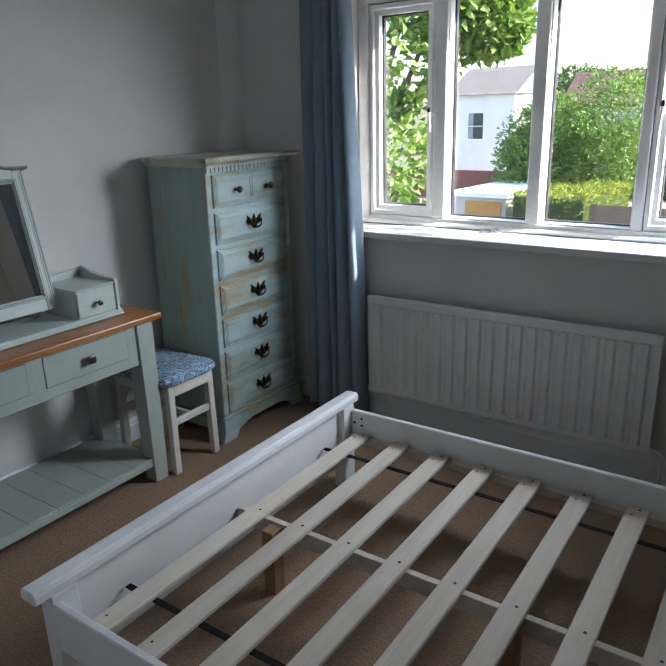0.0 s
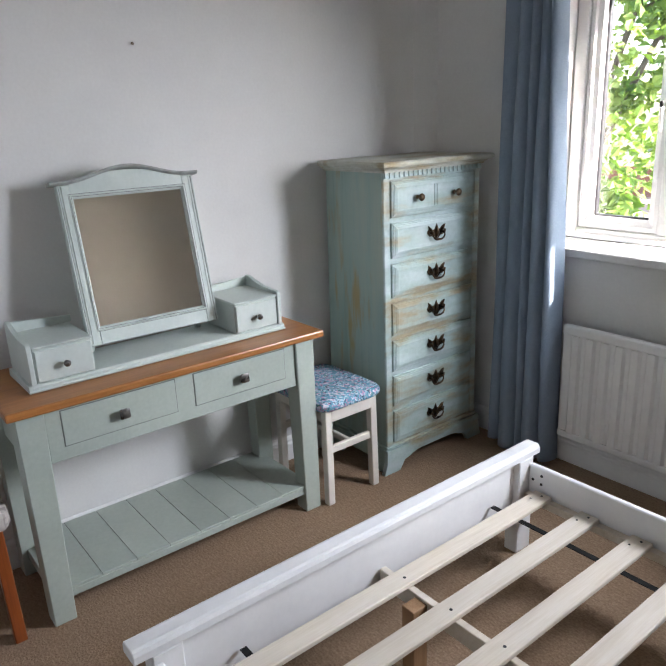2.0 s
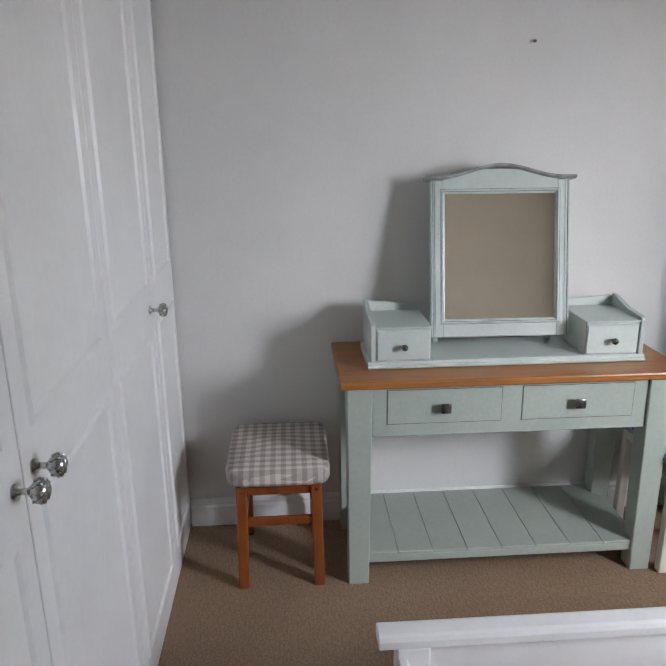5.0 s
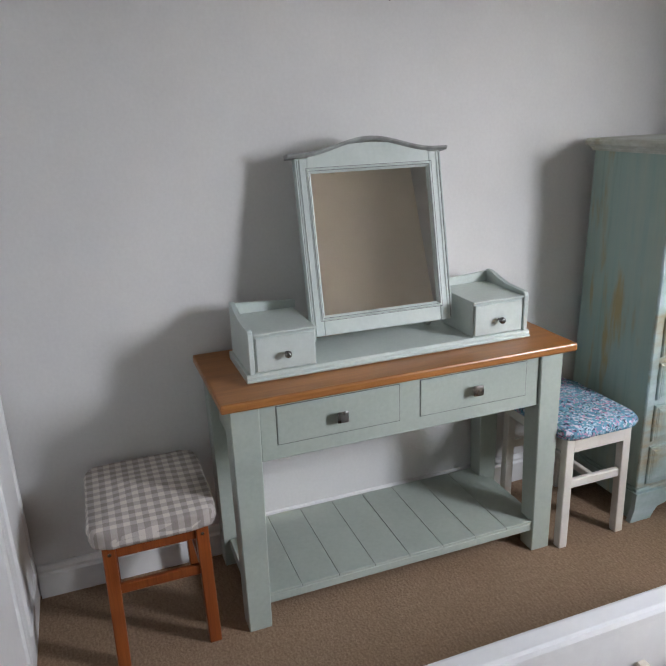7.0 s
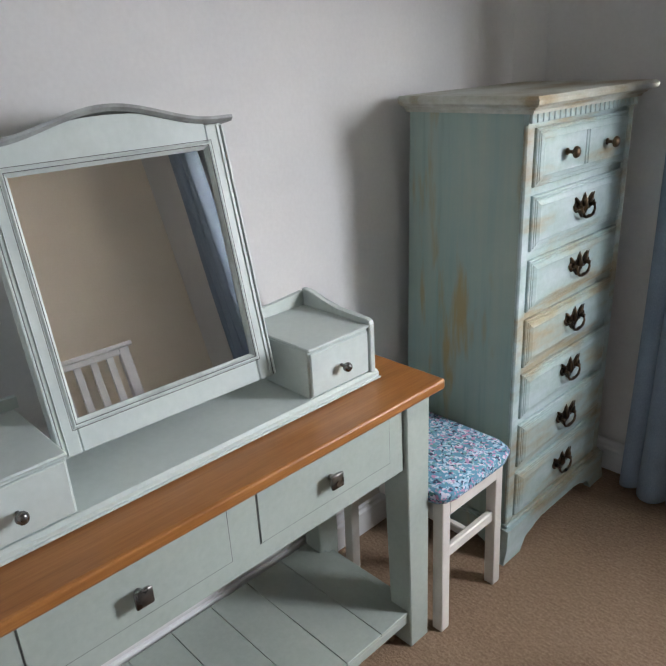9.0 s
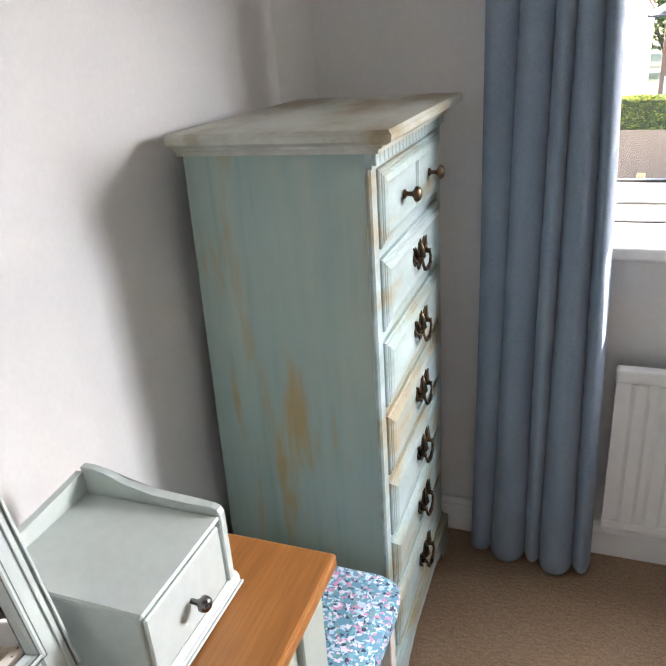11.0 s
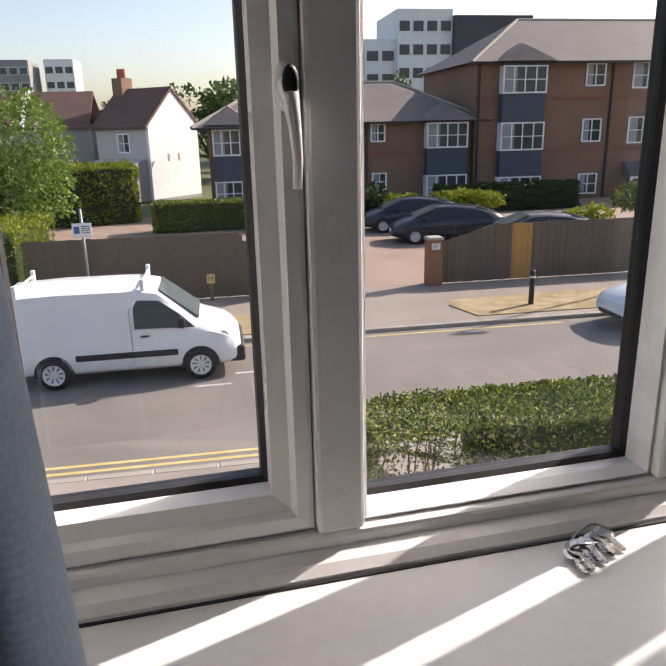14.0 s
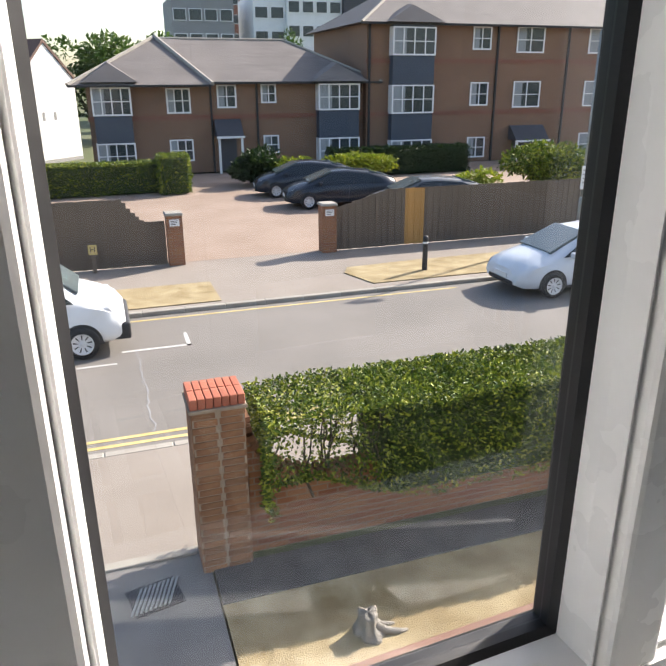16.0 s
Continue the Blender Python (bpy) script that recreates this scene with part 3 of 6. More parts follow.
def curtain(name, top0, top1, bot0, bot1, y0, flip):
    """A hanging cloth with thickness: a flat leading panel, then uneven pleats that flare towards the hem."""
    nx, nz, z0, z1 = 168, 60, 0.022, 2.333
    bm = bmesh.new()
    grid = []
    for j in range(nz + 1):
        f = j / nz
        z = z0 + (z1 - z0) * f
        s = (1 - f) ** 0.8
        row = []
        for i in range(nx + 1):
            u = i / nx
            if flip:
                u = 1 - u
            x = (top0 + (bot0 - top0) * s) * (1 - i / nx) + (top1 + (bot1 - top1) * s) * (i / nx)
            valleys = [p + (q - p) * s for p, q in zip(CURTAIN_TOP, CURTAIN_HEM)]
            k = max(j for j in range(len(valleys) - 1) if valleys[j] <= u + 1e-6)
            w = valleys[k + 1] - valleys[k]
            f_in = min(1.0, max(0.0, (u - valleys[k]) / w))
            bulge = (0.5 - 0.5 * math.cos(2 * math.pi * f_in)) ** 0.8
            flat = 0.55 if k == 0 else 1.0
            amp = flat * (0.092 + 0.012 * s + 0.012 * math.sin(3.1 * k + 1.0)) * min(1.0, 0.55 + w * 2.2)
            y = y0 + 0.036 - amp * bulge - 0.016 * s * math.sin(2 * math.pi * u * 1.5 + 0.6) - 0.0025 * math.sin(19 * u + 5 * z) - 0.002 * math.sin(41 * u + 2.3 * z)
            x += 0.085 * w * math.sin(2 * math.pi * f_in) * (1 if flip else -1) + 0.004 * math.sin(2.1 * z + 6 * u)
            c = u * 2.6
            row.append(bm.verts.new((x, y, z + (0.010 * math.sin(2 * math.pi * c) if j == 0 else 0.0))))
        grid.append(row)
    for j in range(nz):
        for i in range(nx):
            bm.faces.new((grid[j][i], grid[j][i + 1], grid[j + 1][i + 1], grid[j + 1][i]))
    mx = 0.5 * (bot0 + bot1)
    bm.transform(Matrix.Translation((-mx, -y0, 0)))
    c = thing(name, mx, y0, 0, 0, "blue-grey woven curtain hanging in deep folds beside the window", "curtain", "curtains at the window")
    cloth = part("cloth", bm, M_CURTAIN, c, "", True)
    sol = cloth.modifiers.new("thickness", "SOLIDIFY")
    sol.thickness = 0.004
    return c


curtain("curtain", 0.562, 0.808, 0.530, 0.890, 2.800, False)
curtain("curtain", 2.60, 2.87, 2.55, 2.93, 2.795, True)
track = thing("curtain_track", 1.6, 2.80, 2.345, 0, "white curtain track fixed below the ceiling", "curtain track")
part("rail", box(-1.25, 1.25, -0.012, 0.012, -0.012, 0.012, 0.003), M_UPVC, track)
for sx in (-1.0, 0.0, 1.0):
    part("bracket", box(sx - 0.012, sx + 0.012, -0.01, 0.094, 0.012, 0.073, 0.002), M_UPVC, track)

# ---- dressing table ----
table = thing("dressing_table", 0.225, 1.232, 0, 0, "sage green console dressing table with an orange oak top", "dressing table")
part("tabletop", box(-0.221, 0.236, -0.585, 0.605, 0.752, 0.780, 0.006, seg=2), M_OAK, table, "honey orange oak top")
for sy in (-1, 1):
    for x0, x1 in ((0.138, 0.223), (-0.210, -0.130)):
        ya, yb = sorted((sy * 0.474, sy * 0.560))
        la, lb = sorted((sy * 0.484, sy * 0.556))
        part("leg", hexa(bmesh.new(), (x0 + 0.014, x1, la, lb, 0.0), (x0, x1, ya, yb, 0.752), 0.003), M_SAGE, table)
    ya, yb = sorted((sy * 0.505, sy * 0.530))
    part("side_panel", box(-0.130, 0.138, ya, yb, 0.572, 0.752), M_SAGE, table)
    part("side_rail", box(-0.130, 0.145, ya - 0.004, yb + 0.002, 0.070, 0.108, 0.002), M_SAGE, table)
part("apron", box(0.190, 0.212, -0.474, 0.474, 0.572, 0.752, 0.002), M_SAGE, table)
part("back_apron", box(-0.20, -0.18, -0.47, 0.47, 0.575, 0.752), M_SAGE, table)
part("drawer_stop", box(-0.18, 0.19, -0.012, 0.012, 0.60, 0.752), M_SAGE, table)


def cup_knob(parent, x, y, z, r=0.017, mt=None, label="pewter knob"):
    return part("knob", lathe([(0.35 * r, 0.0), (0.38 * r, 0.010), (0.55 * r, 0.014), (r, 0.018), (1.05 * r, 0.022), (0.9 * r, 0.028), (0.5 * r, 0.031), (0.0, 0.0315)], 18, pose(x, y, z) @ ALONG_X), mt or M_METAL, parent, label, True)


def square_knob(parent, x, y, z):
    bm = tube([(x, y, z), (x + 0.014, y, z)], 0.007, 10)
    hexa_m = hexa(bmesh.new(), (-0.013, 0.013, -0.013, 0.013, 0.0), (-0.019, 0.019, -0.019, 0.019, 0.014), 0.004, 2)
    hexa_m.transform(pose(x + 0.012, y, z) @ ALONG_X)
    tmp = bpy.data.meshes.new("tmp")
    hexa_m.to_mesh(tmp)
    hexa_m.free()
    bm.from_mesh(tmp)
    bpy.data.meshes.remove(tmp)
    return part("knob", bm, M_METAL, parent, "square pewter knob", True)


for y0, y1 in ((-0.426, -0.033), (0.035, 0.425)):
    d = part("drawer", box(0.2125, 0.2150, y0 + 0.0024, y1 - 0.0024, 0.6194, 0.7386, 0.001), M_SAGE, table)
    # dark backing block: its colour gives the shadow gap round the front
    part("drawer_box", box(0.17, 0.2127, y0, y1, 0.617, 0.741), M_GROOVE, d, "dark block giving the shadow gap round the drawer front")
    square_knob(d, 0.2150, 0.5 * (y0 + y1), 0.679)
part("shelf_rail", box(0.190, 0.211, -0.486, 0.486, 0.078, 0.108, 0.003), M_SAGE, table)
part("shelf_rail", box(-0.205, -0.185, -0.478, 0.478, 0.078, 0.108, 0.003), M_SAGE, table)
n_pl = 8
for k in range(n_pl):
    w = 1.006 / n_pl
    y0 = -0.503 + k * w
    part("shelf_plank", box(-0.20, 0.213, y0 + 0.0006, y0 + w - 0.0006, 0.1085, 0.120, 0.0014), M_SAGE, table)

# dressing-table mirror with its two little drawers
dm = thing("table_mirror", 0.225, 1.244, 0.7805, 0, "pale green tilting mirror with two small drawers on an oak top", "mirror")
step = [(-0.130, 0.0), (0.113, 0.0), (0.118, 0.006), (0.114, 0.010), (0.114, 0.018), (0.108, 0.025), (-0.130, 0.025)]
part("base", prism(step, 1, -0.490, 0.488), M_PALE, dm)
part("base_edge", box(0.1155, 0.1195, -0.492, 0.490, 0.004, 0.009, 0.001), M_PALE_WORN, dm)
for sy in (-1, 1):
    ya, yb = sorted((sy * 0.272, sy * 0.462))
    b = part("drawer_case", box(-0.125, 0.104, ya, yb, 0.025, 0.140, 0.002), M_PALE, dm)
    part("drawer_front", box(0.104, 0.111, ya + 0.004, yb - 0.004, 0.030, 0.134, 0.0025), M_PALE, b)
    part("case_top", box(-0.125, 0.112, ya - 0.002, yb + 0.002, 0.140, 0.147, 0.003), M_PALE, b)
    cup_knob(b, 0.110, 0.5 * (ya + yb), 0.080, 0.011)
    yo = sorted((sy * 0.464, sy * 0.480))
    prof = [(-0.125, 0.025), (0.112, 0.025), (0.112, 0.147), (0.108, 0.155), (0.098, 0.159), (0.060, 0.160), (0.0, 0.163), (-0.05, 0.172), (-0.085, 0.186), (-0.105, 0.190), (-0.125, 0.190)]
    part("gallery_side", prism([(x, z) for x, z in prof], 1, yo[0], yo[1], bevel=0.002), M_PALE, dm)
    yi = sorted((sy * 0.262, sy * 0.464))
    back = [(yi[0], 0.147), (yi[1], 0.147), (yi[1], 0.184 if sy > 0 else 0.170), (0.5 * sum(yi), 0.176), (yi[0], 0.184 if sy < 0 else 0.170)]
    part("gallery_back", prism(back, 0, -0.132, -0.120), M_PALE, dm)
# the tilting glass: local z runs up the frame
TILT = pose(0.012, -0.004, 0.075, 0, -11.8, -1.8)


def tilted(name, bm, mt, parent, label="", smooth=False):
    bm.transform(TILT)
    return part(name, bm, mt, parent, label, smooth)


FH, FW = 0.553, 0.246
fr = tilted("mirror_frame", box(-0.022, 0.008, -FW, -FW + 0.042, 0.0, FH, 0.003), M_PALE, dm)
tilted("stile", box(-0.022, 0.008, FW - 0.042, FW, 0.0, FH, 0.003), M_PALE, fr)
tilted("bottom_rail", box(-0.022, 0.007, -FW + 0.042, FW - 0.042, 0.0, 0.056, 0.003), M_PALE, fr)
crest = [(-FW + 0.042, FH - 0.040), (FW - 0.042, FH - 0.040), (FW - 0.042, FH)] + [((FW - 0.042) * math.cos(a), FH + 0.038 * math.sin(a) ** 1.5) for a in [math.pi * k / 14 for k in range(1, 14)]] + [(-FW + 0.042, FH)]
tilted("crest_rail", prism(crest, 0, -0.022, 0.007), M_PALE, fr)
bm = bmesh.new()
rows = []
for k in range(33):
    y = -0.268 + 0.536 * k / 32
    c = 0.5 + 0.5 * math.cos(math.pi * max(-1, min(1, y / 0.225)))
    z = FH + 0.001 + 0.042 * c
    rows.append([bm.verts.new(q) for q in ((-0.032, y, z), (0.014, y, z), (0.022, y, z + 0.006), (0.022, y, z + 0.012), (-0.032, y, z + 0.014))])
for a, b in zip(rows, rows[1:]):
    for k in range(5):
        bm.faces.new((a[k], a[(k + 1) % 5], b[(k + 1) % 5], b[k]))
bm.faces.new(rows[0]), bm.faces.new(rows[-1][::-1])
tilted("crest_moulding", bm, M_CREST, fr, "rubbed grey crest moulding")
for sy in (-1, 1):
    for off, wd in ((0.0, 0.0045), (0.0135, 0.0022)):
        ya, yb = sorted((sy * (FW - off), sy * (FW - off - wd)))
        tilted("stile_bead", box(0.008, 0.0108, ya, yb, 0.003, FH - 0.004, 0.0008), M_PALE_WORN if off else M_PALE, fr)
    tilted("stile_groove", box(0.0075, 0.0083, *sorted((sy * (FW - 0.0050), sy * (FW - 0.0072))), 0.003, FH - 0.004), M_GROOVE, fr, "dark line along the stile groove")
gy, gz0, gz1 = FW - 0.036, 0.050, FH - 0.034
bm = bmesh.new()
ring = [[bm.verts.new(c) for c in ((x, -gy + i, gz0 + i), (x, gy - i, gz0 + i), (x, gy - i, gz1 - i), (x, -gy + i, gz1 - i))] for i, x in ((-0.001, 0.008), (0.003, 0.011), (0.007, 0.009), (0.009, 0.004), (0.014, -0.001))]
for a, b in zip(ring, ring[1:]):
    for k in range(4):
        bm.faces.new((a[k], a[(k + 1) % 4], b[(k + 1) % 4], b[k]))
tilted("inner_moulding", bm, M_PALE_WORN, fr)
for i, x in ((-0.0035, 0.0082), (0.0055, 0.0105)):
    for sy in (-1, 1):
        tilted("moulding_groove", box(x - 0.002, x, *sorted((sy * (gy - i), sy * (gy - i - 0.0014))), gz0 + i, gz1 - i), M_GROOVE, fr, "dark line in the moulding")
    for z in (gz0 + i, gz1 - i - 0.0014):
        tilted("moulding_groove", box(x - 0.002, x, -gy + i, gy - i, z, z + 0.0014), M_GROOVE, fr, "dark line in the moulding")
tilted("mirror_glass", box(-0.006, -0.002, -gy, gy, gz0, gz1), M_MIRROR, fr, "silvered mirror glass")
tilted("backboard", box(-0.018, -0.007, -gy, gy, gz0, gz1), M_PALE, fr)
for sy in (-1, 1):
    bm = box(-0.108, -0.088, sy * 0.214 - 0.011, sy * 0.214 + 0.011, 0.025, 0.270, 0.004)
    part("support_post", bm, M_PALE, dm)

# ---- stools ----


def cushion(w, d, h, mt, parent, seed):
    """A stuffed seat pad with soft corners and slightly sagging edges."""
    bm = bmesh.new()
    n = 14
    rnd = random.Random(seed)

    def sq(t, p):
        return math.copysign(abs(t) ** p, t)

    rings = []
    for j in range(9):
        a = -math.pi / 2 + math.pi * j / 8
        s, z = math.cos(a) ** 0.30 if 0 < j < 8 else 0.0, math.sin(a)
        ring = []
        for k in range(4 * n):
            t = 2 * math.pi * k / (4 * n)
            x, y = sq(math.cos(t), 0.28), sq(math.sin(t), 0.28)
            b = 0.006 * (rnd.random() - 0.5)
            ring.append(bm.verts.new(((w / 2 + b) * x * (0.86 + 0.14 * s if s else 0.6), (d / 2 + b) * y * (0.86 + 0.14 * s if s else 0.6), h / 2 * z + (0.008 * (1 - max(abs(x), abs(y))) if z > 0.5 else 0) + h / 2)))
        rings.append(ring)
    for a, b in zip(rings, rings[1:]):
        for k in range(4 * n):
            bm.faces.new((a[k], a[(k + 1) % (4 * n)], b[(k + 1) % (4 * n)], b[k]))
    bm.faces.new(rings[0][::-1])
    c = bm.verts.new((0, 0, h + 0.012))
    for k in range(4 * n):
        bm.faces.new((rings[-1][k], rings[-1][(k + 1) % (4 * n)], c))
    return part("seat_pad", bm, mt, parent, "", True)


def stool(x, y, rz, w, d, seat_z, frame_mt, pad_mt, pad_h, label, leg, splay, name="stool", joined=False):
    st = thing(name, x, y, 0, rz, label, "stool")
    pad = cushion(w * 1.05, d + 0.036, pad_h, pad_mt, st, int(x * 100))
    pad.location = (0, 0, seat_z - pad_h)
    top = seat_z - pad_h + 0.006
    ax, ay = w / 2 - leg * 0.9, d / 2 - leg * 0.9
    for sx in (-1, 1):
        for sy in (-1, 1):
            cx, cy, bx, by = sx * ax, sy * ay, sx * (ax + splay), sy * (ay + splay)
            h = leg / 2
            part("leg", hexa(bmesh.new(), (bx - h, bx + h, by - h, by + h, 0.0), (cx - h, cx + h, cy - h, cy + h, top), 0.004, 2), frame_mt, st)
    if joined:
        # deep rails flush with the legs, two short stretchers and one bar between them
        f = leg / 2 + 0.001
        for sx in (-1, 1):
            part("seat_rail", box(*sorted((sx * (ax + f), sx * (ax - 0.006))), -ay + 0.012, ay - 0.012, top - 0.062, top - 0.002, 0.003), frame_mt, st)
            part("stretcher", box(sx * ax - 0.010, sx * ax + 0.010, -ay - 0.004, ay + 0.004, 0.232, 0.266, 0.004), frame_mt, st)
        for sy in (-1, 1):
            part("seat_rail", box(-ax + 0.012, ax - 0.012, *sorted((sy * (ay + f), sy * (ay - 0.006))), top - 0.062, top - 0.002, 0.003), frame_mt, st)
        part("cross_bar", box(-ax, ax, -0.011, 0.011, 0.236, 0.262, 0.004), frame_mt, st)
        return st
    for sy in (-1, 1):
        part("seat_rail", box(-ax, ax, sy * ay - 0.010, sy * ay + 0.010, top - 0.050, top - 0.002, 0.003), frame_mt, st)
        part("stretcher", box(-ax - 0.01, ax + 0.01, sy * (ay + splay * 0.5) - 0.008, sy * (ay + splay * 0.5) + 0.008, 0.185, 0.215, 0.003), frame_mt, st)
    for sx in (-1, 1):
        part("seat_rail", box(sx * ax - 0.010, sx * ax + 0.010, -ay, ay, top - 0.050, top - 0.002, 0.003), frame_mt, st)
        part("stretcher", box(sx * (ax + splay * 0.5) - 0.008, sx * (ax + splay * 0.5) + 0.008, -ay - 0.01, ay + 0.01, 0.245, 0.277, 0.003), frame_mt, st)
        for sy in (-1, 1):
            part("screw_head", lathe([(0.0, 0.0), (0.006, 0.0), (0.005, 0.0018), (0.0, 0.002)], 10, pose(sx * (ax + leg / 2) + (0 if sx > 0 else 0), sy * ay, top - 0.03, 0, 90 if sx > 0 else -90, 0)), M_STEEL, st)
    return st


stool(0.255, 0.436, 0, 0.395, 0.325, 0.472, M_PINE, M_GINGHAM, 0.062, "orange pine stool with a grey gingham padded seat", 0.037, 0.006)
stool(0.287, 1.955, 0, 0.40, 0.305, 0.475, M_WHITEWASH, M_FLORAL, 0.040, "off-white wooden stool with a blue floral seat pad", 0.034, 0.004, joined=True)

# ---- tall chest of drawers ----
chest = thing("chest_of_drawers", 0.255, 2.489, 0, 0, "tall narrow chest of drawers in distressed duck-egg paint", "chest of drawers")
part("carcass", hexa(bmesh.new(), (-0.226, 0.172, -0.299, 0.299, 0.12), (-0.198, 0.172, -0.299, 0.299, 1.362), 0.003), M_CHEST, chest)
for sy in (-1, 1):
    ya, yb = sorted((sy * 0.300, sy * 0.262))
    part("front_stile", hexa(bmesh.new(), (0.168, 0.181, ya, yb, 0.13), (0.168, 0.181, ya, yb, 1.340), 0.004), M_CHEST_FRONT, chest)
part("front_panel", box(0.168, 0.175, -0.262, 0.262, 0.13, 1.360), M_CHEST_FRONT, chest, "painted rails between the drawers")
# cornice: the same section carried round front and both sides, mitred
bm = bmesh.new()
prof = [(0.000, 1.358), (0.006, 1.358), (0.008, 1.366), (0.015, 1.369), (0.018, 1.374), (0.029, 1.377), (0.039, 1.383), (0.041, 1.394), (0.034, 1.402), (-0.05, 1.4025)]
ring = [[bm.verts.new(c) for c in ((-0.206, -0.299 - o, z), (0.192 + o, -0.299 - o, z), (0.192 + o, 0.299 + o, z), (-0.206, 0.299 + o, z))] for o, z in prof]
for a, b in zip(ring, ring[1:]):
    for k in range(4):
        bm.faces.new((a[k], a[(k + 1) % 4], b[(k + 1) % 4], b[k]))
bm.faces.new(ring[-1]), bm.faces.new(ring[0][::-1])
part("top", bm, M_CHEST_TOP, chest, "worn top with a moulded cornice")
part("frieze", box(0.170, 0.184, -0.300, 0.300, 1.330, 1.3585), M_CHEST_FRONT, chest)
dent = None
for k in range(22):
    m = Matrix.Translation((0.186, -0.286 + k * 0.0272, 1.347))
    if dent is None:
        dent = part("dentil", box(-0.004, 0.006, -0.0115, 0.0115, -0.0115, 0.0115, 0.0015), M_CHEST_FRONT, chest)
        dent.matrix_basis = m
    else:
        again(dent, chest, m)
# plinth with bracket feet
base_pts = [(-0.332, 0.0), (-0.235, 0.0), (-0.222, 0.022), (-0.205, 0.045), (-0.170, 0.052), (-0.15, 0.062), (-0.11, 0.070), (0.11, 0.070), (0.15, 0.062), (0.170, 0.052), (0.205, 0.045), (0.222, 0.022), (0.235, 0.0), (0.332, 0.0), (0.326, 0.02), (0.316, 0.05), (0.313, 0.118), (-0.313, 0.118), (-0.316, 0.05), (-0.326, 0.02)]
part("plinth", prism(base_pts, 0, 0.176, 0.198), M_CHEST_FRONT, chest, "shaped plinth with bracket feet")
side_pts = [(-0.205, 0.0), (-0.135, 0.0), (-0.125, 0.035), (-0.08, 0.055), (0.08, 0.055), (0.125, 0.035), (0.125, 0.0), (0.176, 0.0), (0.176, 0.118), (-0.205, 0.118)]
for sy in (-1, 1):
    ya, yb = sorted((sy * 0.294, sy * 0.3125))
    part("plinth_side", prism(side_pts, 1, ya, yb), M_CHEST, chest)
    ya, yb = sorted((sy * 0.299, sy * 0.306))
    part("base_moulding", box(-0.205, 0.180, ya, yb, 0.118, 0.132, 0.002), M_CHEST, chest)
part("base_moulding", box(0.172, 0.188, -0.306, 0.306, 0.118, 0.132, 0.003), M_CHEST_FRONT, chest)


def raised_field(y0, y1, z0, z1, x, bm):
    ring = [[bm.verts.new(c) for c in ((x + d, y0 + i, z0 + i), (x + d, y1 - i, z0 + i), (x + d, y1 - i, z1 - i), (x + d, y0 + i, z1 - i))] for i, d in ((0.0, -0.010), (0.0, 0.006), (0.003, 0.009), (0.007, 0.009), (0.009, 0.0115), (0.013, 0.0115), (0.015, 0.0135), (0.028, 0.017), (0.031, 0.0165))]
    for a, b in zip(ring, ring[1:]):
        for k in range(4):
            bm.faces.new((a[k], a[(k + 1) % 4], b[(k + 1) % 4], b[k]))
    bm.faces.new(ring[-1])


def bail_handle(parent, x, y, z):
    """Batwing backplate with three spiked leaves, two posts and a drop bail."""
    half = [(0.0, 0.040), (0.008, 0.026), (0.016, 0.022), (0.026, 0.024), (0.036, 0.034), (0.050, 0.040), (0.045, 0.028), (0.056, 0.016), (0.050, 0.002), (0.040, -0.006), (0.028, -0.004), (0.018, -0.012), (0.010, -0.022), (0.0, -0.026)]
    pts = [(y + p, z + q) for p, q in half] + [(y - p, z + q) for p, q in half[-2:0:-1]]
    bp = part("backplate", prism(pts, 0, x, x + 0.003), M_BRONZE, parent, "dark brass backplate")
    bm = bmesh.new()
    for sy in (-1, 1):
        tube([(x + 0.002, y + sy * 0.036, z + 0.010), (x + 0.012, y + sy * 0.036, z + 0.010), (x + 0.020, y + sy * 0.036, z + 0.009)], [0.0085, 0.0055, 0.0065], 9, bm)
        tube([(x + 0.003, y + sy * 0.022, z + 0.008), (x + 0.007, y + sy * 0.038, z + 0.024), (x + 0.006, y + sy * 0.053, z + 0.042)], [0.003, 0.006, 0.0012], 6, bm)
        tube([(x + 0.003, y + sy * 0.040, z + 0.002), (x + 0.006, y + sy * 0.052, z + 0.008), (x + 0.005, y + sy * 0.058, z + 0.018)], [0.003, 0.005, 0.0015], 6, bm)
    tube([(x + 0.003, y, z - 0.012), (x + 0.009, y, z + 0.008), (x + 0.007, y, z + 0.028), (x + 0.004, y, z + 0.048)], [0.004, 0.009, 0.0065, 0.0012], 7, bm)
    part("post", bm, M_BRONZE, bp, "", True)
    bail = [(x + 0.018, y - 0.036, z + 0.008), (x + 0.020, y - 0.036, z - 0.004), (x + 0.021, y - 0.027, z - 0.015), (x + 0.021, y - 0.012, z - 0.020), (x + 0.022, y, z - 0.018), (x + 0.021, y + 0.012, z - 0.020), (x + 0.021, y + 0.027, z - 0.015), (x + 0.020, y + 0.036, z - 0.004), (x + 0.018, y + 0.036, z + 0.008)]
    part("bail", tube(bail, [0.003, 0.0036, 0.0044, 0.0046, 0.0056, 0.0046, 0.0044, 0.0036, 0.003], 7), M_BRONZE, bp, "", True)


